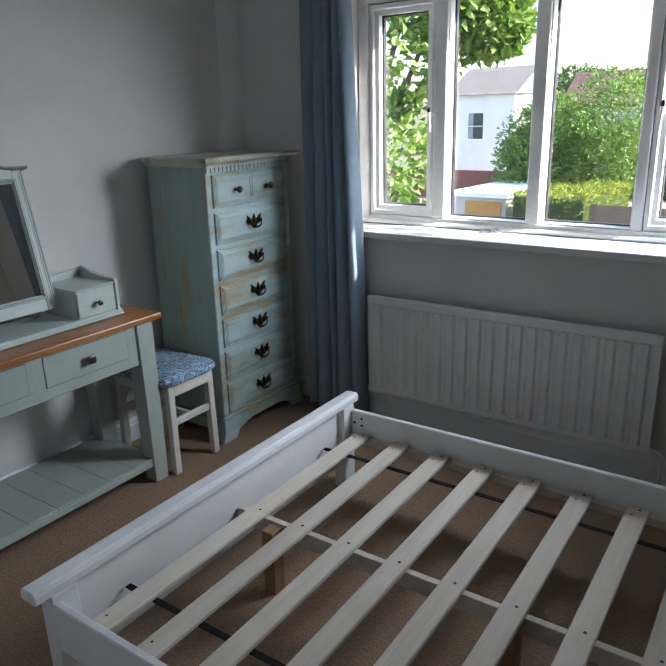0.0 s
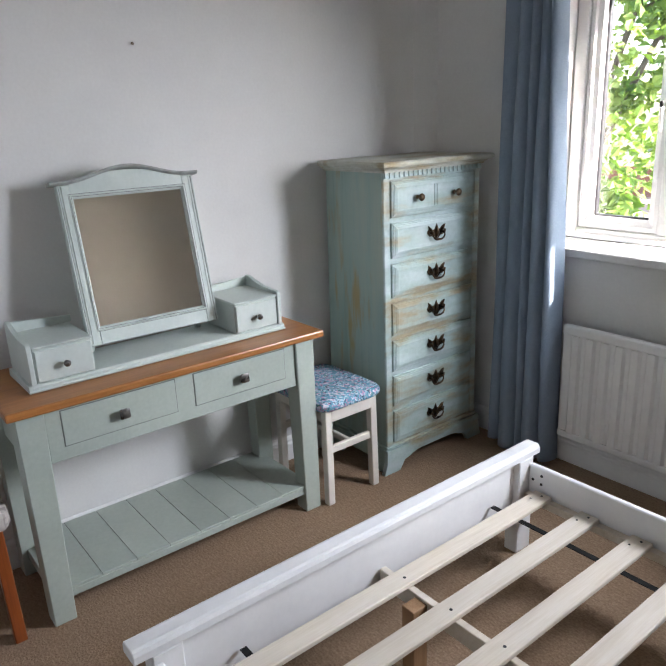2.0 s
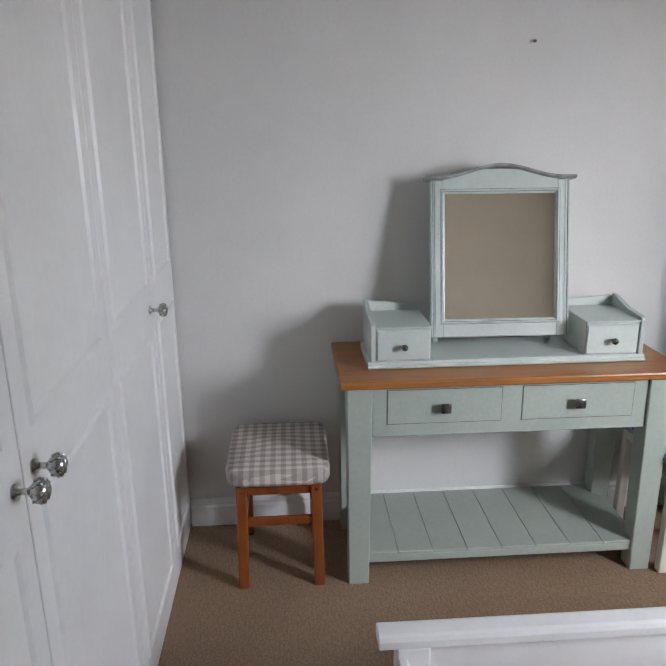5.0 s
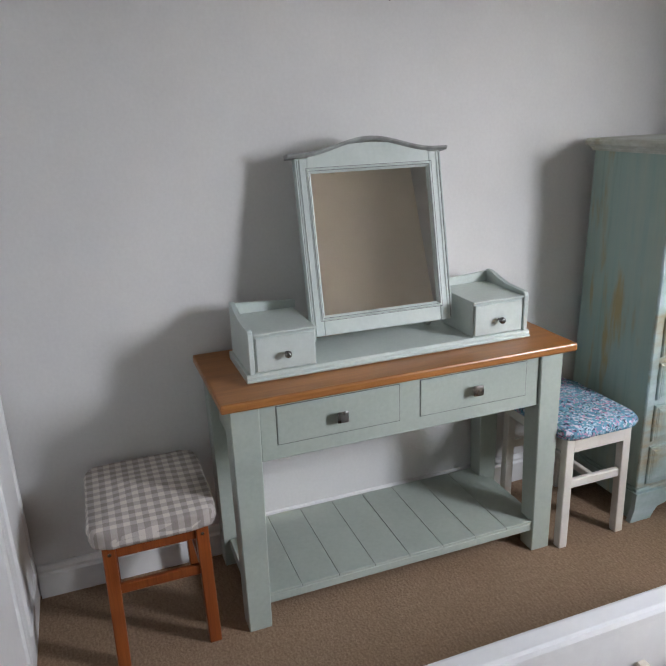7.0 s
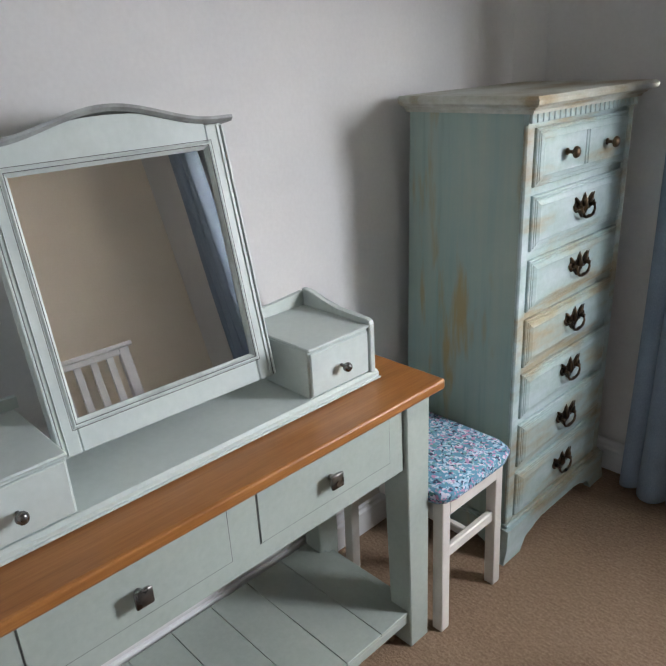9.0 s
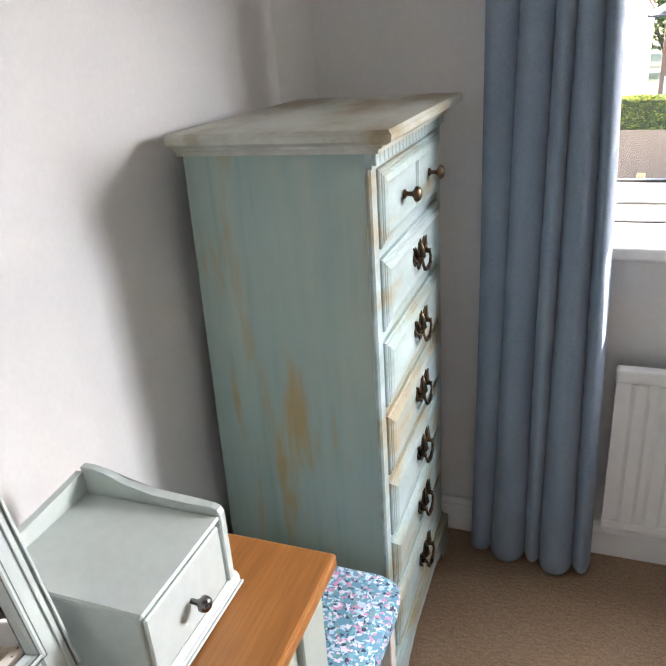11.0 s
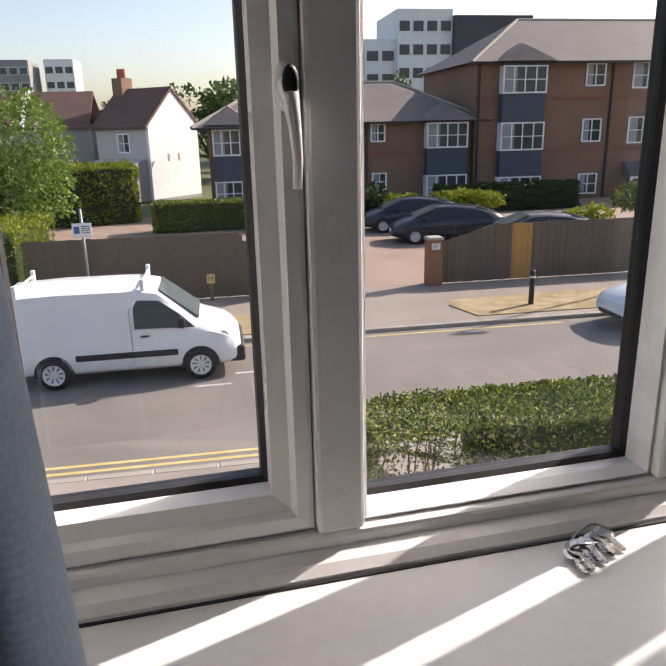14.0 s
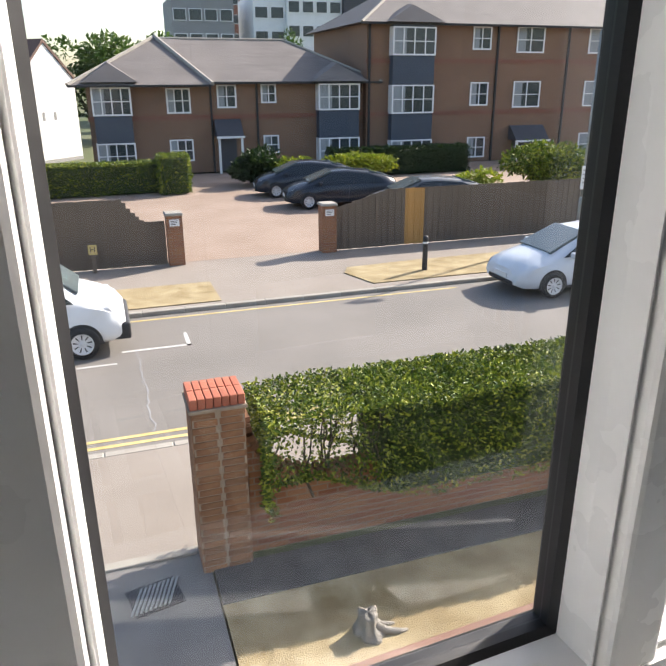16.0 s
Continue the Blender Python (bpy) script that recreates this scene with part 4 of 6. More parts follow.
for k, (z0, z1) in enumerate(((1.172, 1.322), (1.000, 1.150), (0.827, 0.975), (0.656, 0.803), (0.490, 0.633), (0.322, 0.467), (0.143, 0.298))):
    bm = bmesh.new()
    if k == 0:
        raised_field(-0.257, 0.257, z0, z1, 0.176, bm)
        for yc in (-0.008, 0.008):
            prism([(0.1905, yc - 0.006), (0.1950, yc - 0.002), (0.1950, yc + 0.002), (0.1905, yc + 0.006)], 2, z0 + 0.029, z1 - 0.029, bm)
    else:
        raised_field(-0.257, 0.257, z0, z1, 0.176, bm)
    d = part("drawer", bm, M_CHEST_FRONT, chest)
    if k == 0:
        for sy in (-1, 1):
            part("knob", lathe([(0.009, 0.0), (0.010, 0.003), (0.005, 0.006), (0.005, 0.016), (0.008, 0.020), (0.0155, 0.024), (0.0165, 0.028), (0.013, 0.034), (0.006, 0.037), (0.0, 0.0375)], 18, pose(0.1925, sy * 0.115, 0.5 * (z0 + z1)) @ ALONG_X), M_BRONZE, d, "dark brass knob", True)
    else:
        bail_handle(d, 0.1928, 0.0, 0.5 * (z0 + z1) - 0.002)

# ---- bed ----
bed = thing("bed_frame", 2.17, 1.467, 0, 0, "white painted king-size bed frame with bare pine slats and no mattress", "bed")
fb = part("footboard", box(-1.016, -0.994, -0.730, 0.730, 0.105, 0.378, 0.002), M_BED, bed)
part("cap_rail", prism([(-1.028, 0.378), (-0.970, 0.378), (-0.966, 0.382), (-0.966, 0.401), (-0.971, 0.411), (-0.979, 0.415), (-1.018, 0.415), (-1.027, 0.411), (-1.032, 0.401), (-1.032, 0.382)], 1, -0.786, 0.775, bevel=0.002), M_BED, fb, "rounded white cap rail")
for sy in (-1, 1):
    ya, yb = sorted((sy * 0.660, sy * 0.742))
    part("footboard_post", box(-1.024, -0.968, ya, yb, 0.0, 0.378, 0.004), M_BED, fb)
    ya, yb = sorted((sy * 0.717, sy * 0.741))
    r = part("side_rail", box(-0.968, 1.0, ya, yb, 0.205, 0.355, 0.004), M_BED, bed)
    ya, yb = sorted((sy * 0.690, sy * 0.717))
    part("slat_ledge", box(-0.966, 1.0, ya, yb, 0.220, 0.2478), M_SLAT, r)
    for bx, bz in ((-0.915, 0.325), (-0.915, 0.292), (-0.95, 0.300)):
        part("bolt_head", lathe([(0.0, 0.0), (0.006, 0.0), (0.005, 0.002), (0.0, 0.0025)], 10, pose(bx, sy * 0.717, bz, 90 if sy > 0 else -90)), M_BLACK, r)
for k in range(11):
    x = -0.898 + k * 0.184
    sl = part("slat", box(x - 0.035, x + 0.035, -0.688, 0.711, 0.248, 0.266, 0.003), M_SLAT, bed)
    for yy in (-0.665, 0.012, 0.690):
        part("screw", lathe([(0.0, 0.0), (0.0055, 0.0), (0.0045, 0.0012), (0.0, 0.0014)], 8, pose(x + 0.006, yy, 0.2657)), M_BLACK, sl)
    for yy in (-0.625, 0.650):
        part("screw", lathe([(0.0, 0.0), (0.0045, 0.0), (0.0036, 0.0012), (0.0, 0.0014)], 8, pose(x - 0.012, yy, 0.2657)), M_BLACK, sl)
part("centre_rail", box(-0.990, 1.0, 0.0, 0.024, 0.190, 0.2478, 0.002), M_SLAT, bed)
for x in (-0.81, 0.03, 0.87):
    part("centre_leg", box(x - 0.024, x + 0.024, -0.056, -0.0005, 0.0, 0.240, 0.002), M_POST, bed, "tan pine centre leg")
for yy in (-0.493, 0.533):
    part("webbing_strap", box(-0.985, 0.99, yy - 0.010, yy + 0.010, 0.2445, 0.2475), M_DARKCLOTH, bed, "black webbing strap")
hb = part("headboard", box(1.0, 1.035, -0.70, 0.70, 1.015, 1.055, 0.006), M_BED, bed)
part("head_cap", box(0.985, 1.05, -0.79, 0.79, 1.055, 1.085, 0.008, seg=2), M_BED, hb)
part("head_rail", box(1.0, 1.03, -0.70, 0.70, 0.30, 0.42, 0.004), M_BED, hb)
for sy in (-1, 1):
    ya, yb = sorted((sy * 0.70, sy * 0.765))
    part("head_post", box(1.0, 1.045, ya, yb, 0.0, 1.055, 0.004), M_BED, hb)
for k in range(13):
    y = -0.63 + k * 0.105
    part("head_slat", box(1.006, 1.026, y - 0.022, y + 0.022, 0.42, 1.015, 0.002), M_BED, hb)

# nail on the wall, and the bunch of keys on the sill
nail = thing("wall_nail", 0.0, 1.375, 1.862, 0, "small dark nail stuck in the bare wall", "nail")
part("shank", lathe([(0.0, 0.0), (0.002, 0.0), (0.002, 0.012), (0.006, 0.0125), (0.0055, 0.0145), (0.0, 0.015)], 10, ALONG_X), M_BRONZE, nail)
keys = thing("bunch_of_keys", 1.440, 3.104, 1.0, 20, "bunch of nickel keys lying on the window board", "keys")
part("ring", tube([(0.036 * math.cos(a), 0.014 * math.sin(a) + 0.014, 0.010 + 0.006 * math.sin(2 * a)) for a in [2 * math.pi * k / 20 for k in range(21)]], 0.0016, 6), M_STEEL, keys, "", True)
rk = random.Random(4)
for k in range(9):
    bow = [(0.011 * math.cos(t), 0.011 * math.sin(t)) for t in [2 * math.pi * q / 10 for q in range(10)]]
    bm = prism(bow, 2, 0.0, 0.002)
    box(0.010, 0.036, -0.0035, 0.0035, 0.0, 0.002, bm=bm)
    for q in range(3):
        box(0.018 + q * 0.006, 0.021 + q * 0.006, -0.006, -0.0034, 0.0, 0.002, bm=bm)
    bm.transform(pose(-0.042 + k * 0.0095, 0.004 + 0.005 * rk.random(), 0.006 + 0.0022 * (k % 4), rk.uniform(-5, 5), 5, -108 + rk.uniform(-9, 9)))
    part("key", bm, M_STEEL, keys)
# ---- outside: the street runs at four degrees to the house ----
GZ = -3.1
STREET = Matrix.Rotation(radians(-4), 4, "Z")


def M_S(u, v, z=GZ, rz=0.0):
    return STREET @ pose(u, v, z, 0, 0, rz)


def out_thing(name, u, v, z, rz, label, category, group="", kind=""):
    ob = new(name)
    ob.matrix_basis = M_S(u, v, z, rz)
    return tagged(ob, label, category, group, kind)


def out_setting(name, bm, mt, label, category):
    ob = setting(name, bm, mt, label, category)
    ob.matrix_basis = STREET.copy()
    return ob


M_ROAD = surf("worn_grey_asphalt", (0.175, 0.160, 0.145), (0.225, 0.206, 0.188), 0.9, scale=0.5, fine=45, bump=0.4, dist=0.01, spec=0.2)
M_PAVE = surf("buff_grey_footway", (0.25, 0.215, 0.185), (0.30, 0.262, 0.228), 0.92, scale=0.8, fine=40, bump=0.35, dist=0.008, spec=0.2)
M_PARK = surf("tan_block_paving", (0.27, 0.20, 0.155), (0.34, 0.26, 0.21), 0.92, scale=0.7, fine=12, bump=0.3, spec=0.2)
M_GROUND = surf("dull_distant_ground", (0.10, 0.12, 0.06), (0.16, 0.16, 0.10), 0.95, scale=0.05, fine=4, bump=0.1, spec=0.1)
M_DRY = surf("sun_dried_grass", (0.27, 0.205, 0.11), (0.44, 0.36, 0.22), 0.95, scale=3.0, fine=70, bump=0.6, dist=0.02, spec=0.1)
M_KERB = surf("pale_concrete_kerb", (0.32, 0.29, 0.25), (0.40, 0.37, 0.32), 0.9, scale=3, fine=60, jitter=0.15)
M_YELLOW = surf("faded_yellow_line", (0.48, 0.36, 0.12), (0.58, 0.47, 0.22), 0.8, scale=4, fine=40)
M_WHITE_LINE = surf("faded_white_line", (0.42, 0.41, 0.39), (0.55, 0.54, 0.52), 0.8, scale=6, fine=40)
M_SHADED_SOIL = surf("dark_garden_earth", (0.07, 0.066, 0.062), (0.13, 0.12, 0.112), 0.95, scale=5, fine=60, bump=0.6)
M_FENCE = wood("weathered_grey_brown_boards", (0.11, 0.085, 0.065), (0.155, 0.12, 0.09), (0.20, 0.16, 0.12), 0.85, axis=2)
M_NEWFENCE = wood("new_orange_boards", (0.40, 0.21, 0.06), (0.48, 0.26, 0.08), (0.54, 0.31, 0.10), 0.75, axis=2)
M_RENDER = surf("white_render", (0.72, 0.72, 0.72), (0.80, 0.80, 0.79), 0.85, scale=1.2, fine=30)
M_CREAM = surf("grey_cream_render", (0.44, 0.42, 0.40), (0.52, 0.50, 0.47), 0.85, scale=1.2, fine=30)
M_BLUEPANEL = surf("slate_blue_cladding", (0.045, 0.06, 0.085), (0.06, 0.078, 0.105), 0.6, scale=1.5, fine=20)
M_FRAMEW = surf("white_window_paint", (0.74, 0.74, 0.74), (0.80, 0.80, 0.80), 0.4, scale=5, fine=40)
M_CONC = surf("grey_concrete", (0.24, 0.24, 0.24), (0.30, 0.30, 0.30), 0.8, scale=0.5, fine=10)
M_DARKCLAD = surf("charcoal_cladding", (0.055, 0.055, 0.065), (0.075, 0.075, 0.085), 0.7, scale=0.3, fine=6)
M_WHITECAR = surf("white_car_paint", (0.74, 0.75, 0.76), (0.78, 0.79, 0.80), 0.18, scale=2, fine=30, bump=0)
M_SILVER = surf("pearl_white_paint", (0.60, 0.63, 0.67), (0.64, 0.67, 0.70), 0.16, scale=2, fine=30, bump=0)
M_NAVYCAR = surf("dark_blue_grey_paint", (0.022, 0.027, 0.036), (0.030, 0.036, 0.048), 0.18, scale=2, fine=30, bump=0)
# base colour lightened to hold the sky's reflection in the screens
M_SCREEN = surf("windscreen_glass", (0.09, 0.115, 0.12), (0.12, 0.145, 0.15), 0.05, scale=2, fine=30, bump=0)
M_CARGLASS = surf("tinted_car_glass", (0.02, 0.025, 0.028), (0.03, 0.035, 0.038), 0.06, scale=2, fine=30, bump=0)
M_PLASTIC = surf("black_bumper_plastic", (0.018, 0.018, 0.02), (0.03, 0.03, 0.032), 0.55, scale=10, fine=100)
M_ALLOY = surf("silver_wheel_trim", (0.68, 0.68, 0.69), (0.76, 0.76, 0.77), 0.35, 0.15, scale=10, fine=60)
M_SIGN = surf("white_sign_plate", (0.68, 0.69, 0.70), (0.74, 0.75, 0.76), 0.5, scale=8, fine=60)
M_SIGNBLUE = surf("blue_sign_print", (0.05, 0.09, 0.30), (0.06, 0.11, 0.35), 0.5)
M_GALV = surf("galvanised_grey_pole", (0.20, 0.22, 0.22), (0.28, 0.30, 0.30), 0.5, 0.3, scale=10, fine=60)
M_BARK = surf("grey_brown_bark", (0.09, 0.07, 0.05), (0.17, 0.14, 0.11), 0.95, scale=8, fine=60, bump=0.8, dist=0.02)
M_STUMP = surf("bleached_stump_wood", (0.20, 0.18, 0.155), (0.36, 0.33, 0.29), 0.95, scale=7, fine=50, stretch=(2, 2, 0.5), bump=0.8, dist=0.02)


def brick_material(name, a, b, mortar, scale=1.0):
    m, nt, p = nodes_of(name)
    tc, sep, comb = nt.nodes.new("ShaderNodeTexCoord"), nt.nodes.new("ShaderNodeSeparateXYZ"), nt.nodes.new("ShaderNodeCombineXYZ")
    nt.links.new(tc.outputs["Object"], sep.inputs[0])
    add = nt.nodes.new("ShaderNodeMath")
    nt.links.new(sep.outputs[0], add.inputs[0]), nt.links.new(sep.outputs[1], add.inputs[1])
    nt.links.new(add.outputs[0], comb.inputs[0]), nt.links.new(sep.outputs[2], comb.inputs[1])
    br = nt.nodes.new("ShaderNodeTexBrick")
    br.inputs["Scale"].default_value = scale
    br.inputs["Brick Width"].default_value, br.inputs["Row Height"].default_value, br.inputs["Mortar Size"].default_value = 0.225, 0.075, 0.008
    br.inputs["Color1"].default_value, br.inputs["Color2"].default_value, br.inputs["Mortar"].default_value = (*a, 1), (*b, 1), (*mortar, 1)
    nt.links.new(comb.outputs[0], br.inputs["Vector"])
    big = noise_node(nt, 0.6, 4)
    col = mix_node(nt, 0.5, br.outputs["Color"], ramp_node(nt, big.outputs[0], [(0.3, 0.35), (0.7, 0.62)]).outputs[0], "SOFT_LIGHT")
    nt.links.new(col, p.inputs["Base Color"])
    p.inputs["Roughness"].default_value = 0.9
    bump_to(nt, p, br.outputs["Fac"], -0.4, 0.006)
    return m


M_BRICK = brick_material("brown_stock_brick", (0.20, 0.105, 0.062), (0.26, 0.145, 0.085), (0.22, 0.17, 0.13))
M_BRICKRED = brick_material("red_band_brick", (0.22, 0.075, 0.045), (0.26, 0.095, 0.06), (0.2, 0.14, 0.11))
M_WALLBRICK = brick_material("garden_wall_brick", (0.23, 0.085, 0.042), (0.32, 0.15, 0.07), (0.25, 0.19, 0.14))
M_BRICKPIECE = surf("single_orange_brick", (0.22, 0.095, 0.045), (0.33, 0.17, 0.085), 0.9, scale=9, fine=120, bump=0.4, dist=0.004, jitter=0.35)
M_REDTILE = surf("red_cap_brick", (0.40, 0.11, 0.06), (0.50, 0.17, 0.10), 0.85, scale=9, fine=100, bump=0.3, jitter=0.2)
M_MORTAR = surf("buff_mortar", (0.26, 0.20, 0.15), (0.34, 0.27, 0.20), 0.95, scale=10, fine=100)


def tile_roof_material(name, a, b):
    m, nt, p = nodes_of(name)
    tc, mp, wv = nt.nodes.new("ShaderNodeTexCoord"), nt.nodes.new("ShaderNodeMapping"), nt.nodes.new("ShaderNodeTexWave")
    wv.wave_type, wv.bands_direction, wv.wave_profile = "BANDS", "Z", "SAW"
    wv.inputs["Scale"].default_value, wv.inputs["Distortion"].default_value = 1.35, 0.25
    nt.links.new(tc.outputs["Object"], wv.inputs["Vector"])
    patch = noise_node(nt, 1.0, 5, (1, 1, 4))
    col = ramp_node(nt, patch.outputs[0], [(0.3, a), (0.7, b)]).outputs[0]
    col = mix_node(nt, 0.45, col, ramp_node(nt, wv.outputs["Fac"], [(0.0, 0.25), (0.25, 0.55), (1.0, 0.6)]).outputs[0], "SOFT_LIGHT")
    nt.links.new(col, p.inputs["Base Color"])
    p.inputs["Roughness"].default_value = 0.85
    bump_to(nt, p, wv.outputs["Fac"], 0.5, 0.03)
    return m


M_ROOF = tile_roof_material("grey_brown_roof_tiles", (0.135, 0.115, 0.105), (0.20, 0.175, 0.16))
M_ROOFRED = tile_roof_material("dark_red_roof_tiles", (0.10, 0.058, 0.045), (0.15, 0.085, 0.065))


def leaf_material(name, a, b, c, thin=0.3):
    m, nt, p = nodes_of(name)
    geo = nt.nodes.new("ShaderNodeNewGeometry")
    col = ramp_node(nt, geo.outputs["Random Per Island"], [(0.0, a), (0.55, b), (1.0, c)]).outputs[0]
    big = noise_node(nt, 1.5, 3)
    col = mix_node(nt, 0.4, col, ramp_node(nt, big.outputs[0], [(0.3, 0.3), (0.7, 0.65)]).outputs[0], "SOFT_LIGHT")
    nt.links.new(col, p.inputs["Base Color"])
    p.inputs["Roughness"].default_value, p.inputs["Specular IOR Level"].default_value = 0.55, 0.35
    tr = nt.nodes.new("ShaderNodeBsdfTranslucent")
    nt.links.new(mix_node(nt, 1.0, col, (0.9, 1.0, 0.45), "MULTIPLY"), tr.inputs[0])
    mx = nt.nodes.new("ShaderNodeMixShader")
    mx.inputs[0].default_value = thin
    nt.links.new(p.outputs[0], mx.inputs[1]), nt.links.new(tr.outputs[0], mx.inputs[2])
    nt.links.new(mx.outputs[0], nt.nodes["Material Output"].inputs[0])
    return m


M_PRIVET = leaf_material("privet_leaves", (0.028, 0.055, 0.008), (0.12, 0.180, 0.018), (0.42, 0.43, 0.05), 0.10)
M_LEAF = leaf_material("mixed_green_leaves", (0.04, 0.085, 0.018), (0.075, 0.13, 0.028), (0.12, 0.18, 0.04))
M_LIME = leaf_material("lime_yellow_leaves", (0.14, 0.19, 0.025), (0.24, 0.27, 0.03), (0.34, 0.34, 0.04))
# dark evergreen leaves, and the painted shade of every hedge core
M_DARKLEAF_SHADE = leaf_material("dark_evergreen_leaves", (0.014, 0.03, 0.012), (0.025, 0.05, 0.018), (0.045, 0.07, 0.025))
M_BACKLEAF = leaf_material("sunlit_tree_leaves", (0.09, 0.165, 0.035), (0.16, 0.245, 0.055), (0.24, 0.33, 0.08))

# ground in layers, the road a kerb's height below the footways
out_setting("ground", box(-900, 900, -900, 1500, GZ - 1.0, GZ - 0.13), M_GROUND, "distant ground reaching the horizon", "ground")
out_setting("road", box(-120, 120, 11.55, 17.50, GZ - 0.4, GZ - 0.09), M_ROAD, "worn grey asphalt street with faded lines", "road")
out_setting("pavement_near", box(-60, 60, 9.12, 11.40, GZ - 0.4, GZ), M_PAVE, "sunlit buff footway beside the house", "pavement")
out_setting("pavement_far", box(-60, 60, 17.66, 21.75, GZ - 0.4, GZ - 0.003), M_PAVE, "buff-grey footway and crossover on the far side", "pavement")
out_setting("car_park", box(-20, 60, 21.75, 41.4, GZ - 0.4, GZ + 0.001), M_PARK, "tan block-paved car park", "car park")
out_setting("lawn", box(1.62, 14, 3.6, 8.66, GZ - 0.4, GZ + 0.012), M_DRY, "sun-dried front lawn", "lawn")
out_setting("driveway", box(-12, 1.60, 3.6, 9.12, GZ - 0.4, GZ + 0.004), surf("grey_block_driveway", (0.15, 0.14, 0.135), (0.20, 0.19, 0.18), 0.9, scale=2, fine=30), "grey paved driveway", "driveway")
# darkened earth strip: part of the hedge's shadow is in its colour
out_setting("flower_bed", box(1.62, 14, 8.15, 8.70, GZ - 0.4, GZ + 0.03), M_SHADED_SOIL, "earth strip below the hedge, darkened to hold the hedge's shade", "flower bed")
for u0, u1, nm in ((-14.0, 3.3, "verge"), (7.0, 40.0, "verge")):
    pts = [(u0, 17.80), (u1, 17.80), (u1, 19.45), (u0, 19.45)] if u0 < 0 else [(7.1, 17.95), (u1, 17.80), (u1, 19.95), (9.0, 19.75), (7.0, 19.60), (6.75, 19.1)]
    out_setting("verge", prism(pts, 2, GZ - 0.2, GZ + 0.02), M_DRY, "parched straw-coloured grass verge", "verge")
for v0, v1 in ((11.40, 11.55), (17.50, 17.66)):
    base = out_setting("kerb", box(-60, 60, v0 + 0.02, v1 - 0.02, GZ - 0.4, GZ - 0.012), M_KERB, "pale concrete kerb stones along the street", "kerb")
    stone = None
    for k in range(34):
        m = Matrix.Translation((-9.0 + k * 0.915, 0.5 * (v0 + v1), GZ - 0.09))
        if stone is None:
            stone = part("kerb_stone", box(-0.452, 0.452, -0.072, 0.072, -0.10, 0.092, 0.012), M_KERB, base)
            stone.matrix_basis = m
        else:
            again(stone, base, m)
for v0, v1 in ((11.80, 11.88), (12.00, 12.08), (17.20, 17.27)):
    out_setting("road_marking", box(-40, 9.0 if v0 > 15 else 40, v0, v1, GZ - 0.1, GZ - 0.086), M_YELLOW, "faded yellow no-parking line", "road marking")
for a in ((1.0, 2.3, 15.45, 15.53), (2.22, 2.30, 15.45, 16.2), (0.2, 0.9, 14.9, 14.97)):
    out_setting("road_marking", box(a[0], a[1], a[2], a[3], GZ - 0.1, GZ - 0.0865), M_WHITE_LINE, "faded white parking bay mark", "road marking")
rr = random.Random(8)
pts_l, pts_r = [], []
for k in range(30):
    v = 12.1 + k * 0.115
    u = 1.32 - 0.0015 * k + rr.uniform(-0.035, 0.035)
    pts_l.append((u - 0.006 - 0.012 * rr.random(), v)), pts_r.append((u + 0.006 + 0.012 * rr.random(), v))
out_setting("road_joint", prism(pts_l + pts_r[::-1], 2, GZ - 0.12, GZ - 0.0868), M_CONC, "cracked pale joint across the asphalt", "road joint")

# ---- front garden: brick pier, swept wall, hedge, stump, drain ----
pier = out_thing("gate_pier", 1.77, 8.88, GZ, 0, "tall orange brick gate pier with a red brick cap", "gate pier")
PH = 1.80
part("core", box(-0.247, 0.247, -0.216, 0.216, 0.0, PH), M_MORTAR, pier)
brick = None
rb = random.Random(3)
for c in range(24):
    z = 0.0375 + c * 0.075
    odd = c % 2
    spots = []
    for k in range(2):
        du = -0.122 + k * 0.2375
        spots += [(du, -0.178, 0), (du, 0.178, 0)]
    for k in range(2):
        dv = -0.10 + k * 0.20
        spots += [(-0.209, dv, 90), (0.209, dv, 90)]
    for du, dv, rz in spots:
        if odd:
            du, dv = (du * 1.14 if rz == 0 else du), (dv * 1.08 if rz == 90 else dv)
        m = pose(du + rb.uniform(-0.002, 0.002), dv + rb.uniform(-0.002, 0.002), z, 0, 0, rz)
        if brick is None:
            brick = part("brick", box(-0.1085, 0.1085, -0.046, 0.046, -0.0325, 0.0325, 0.004), M_BRICKPIECE, pier)
            brick.matrix_basis = m
        else:
            again(brick, pier, m)
part("cap_slab", box(-0.275, 0.275, -0.245, 0.245, PH, PH + 0.035, 0.004), M_MORTAR, pier)
capb = None
for r in range(2):
    for k in range(7):
        m = pose(-0.225 + k * 0.075, -0.115 + r * 0.23, PH + 0.088 + rb.uniform(-0.003, 0.003))
        if capb is None:
            capb = part("cap_brick", box(-0.034, 0.034, -0.110, 0.110, -0.053, 0.053, 0.006), M_REDTILE, pier, "red brick-on-edge capping")
            capb.matrix_basis = m
        else:
            again(capb, pier, m)
fw = out_thing("garden_wall", 5.6, 8.95, GZ, 0, "low orange brick garden wall sweeping up to the pier", "wall")
arcs = [(-3.58 + 0.86 * (1 - math.cos(a)), 1.62 - 0.86 * math.sin(a)) for a in [math.pi / 2 * k / 12 for k in range(13)]]
prof = [(-3.58, 0.0)] + arcs + [(6.0, 0.76), (6.0, 0.0)]
part("brickwork", prism(prof, 1, -0.11, 0.11), M_WALLBRICK, fw)
cb = None
line = arcs + [(-2.72 + 0.08 * k, 0.76) for k in range(1, 60)]
run, last = 0.0, line[0]
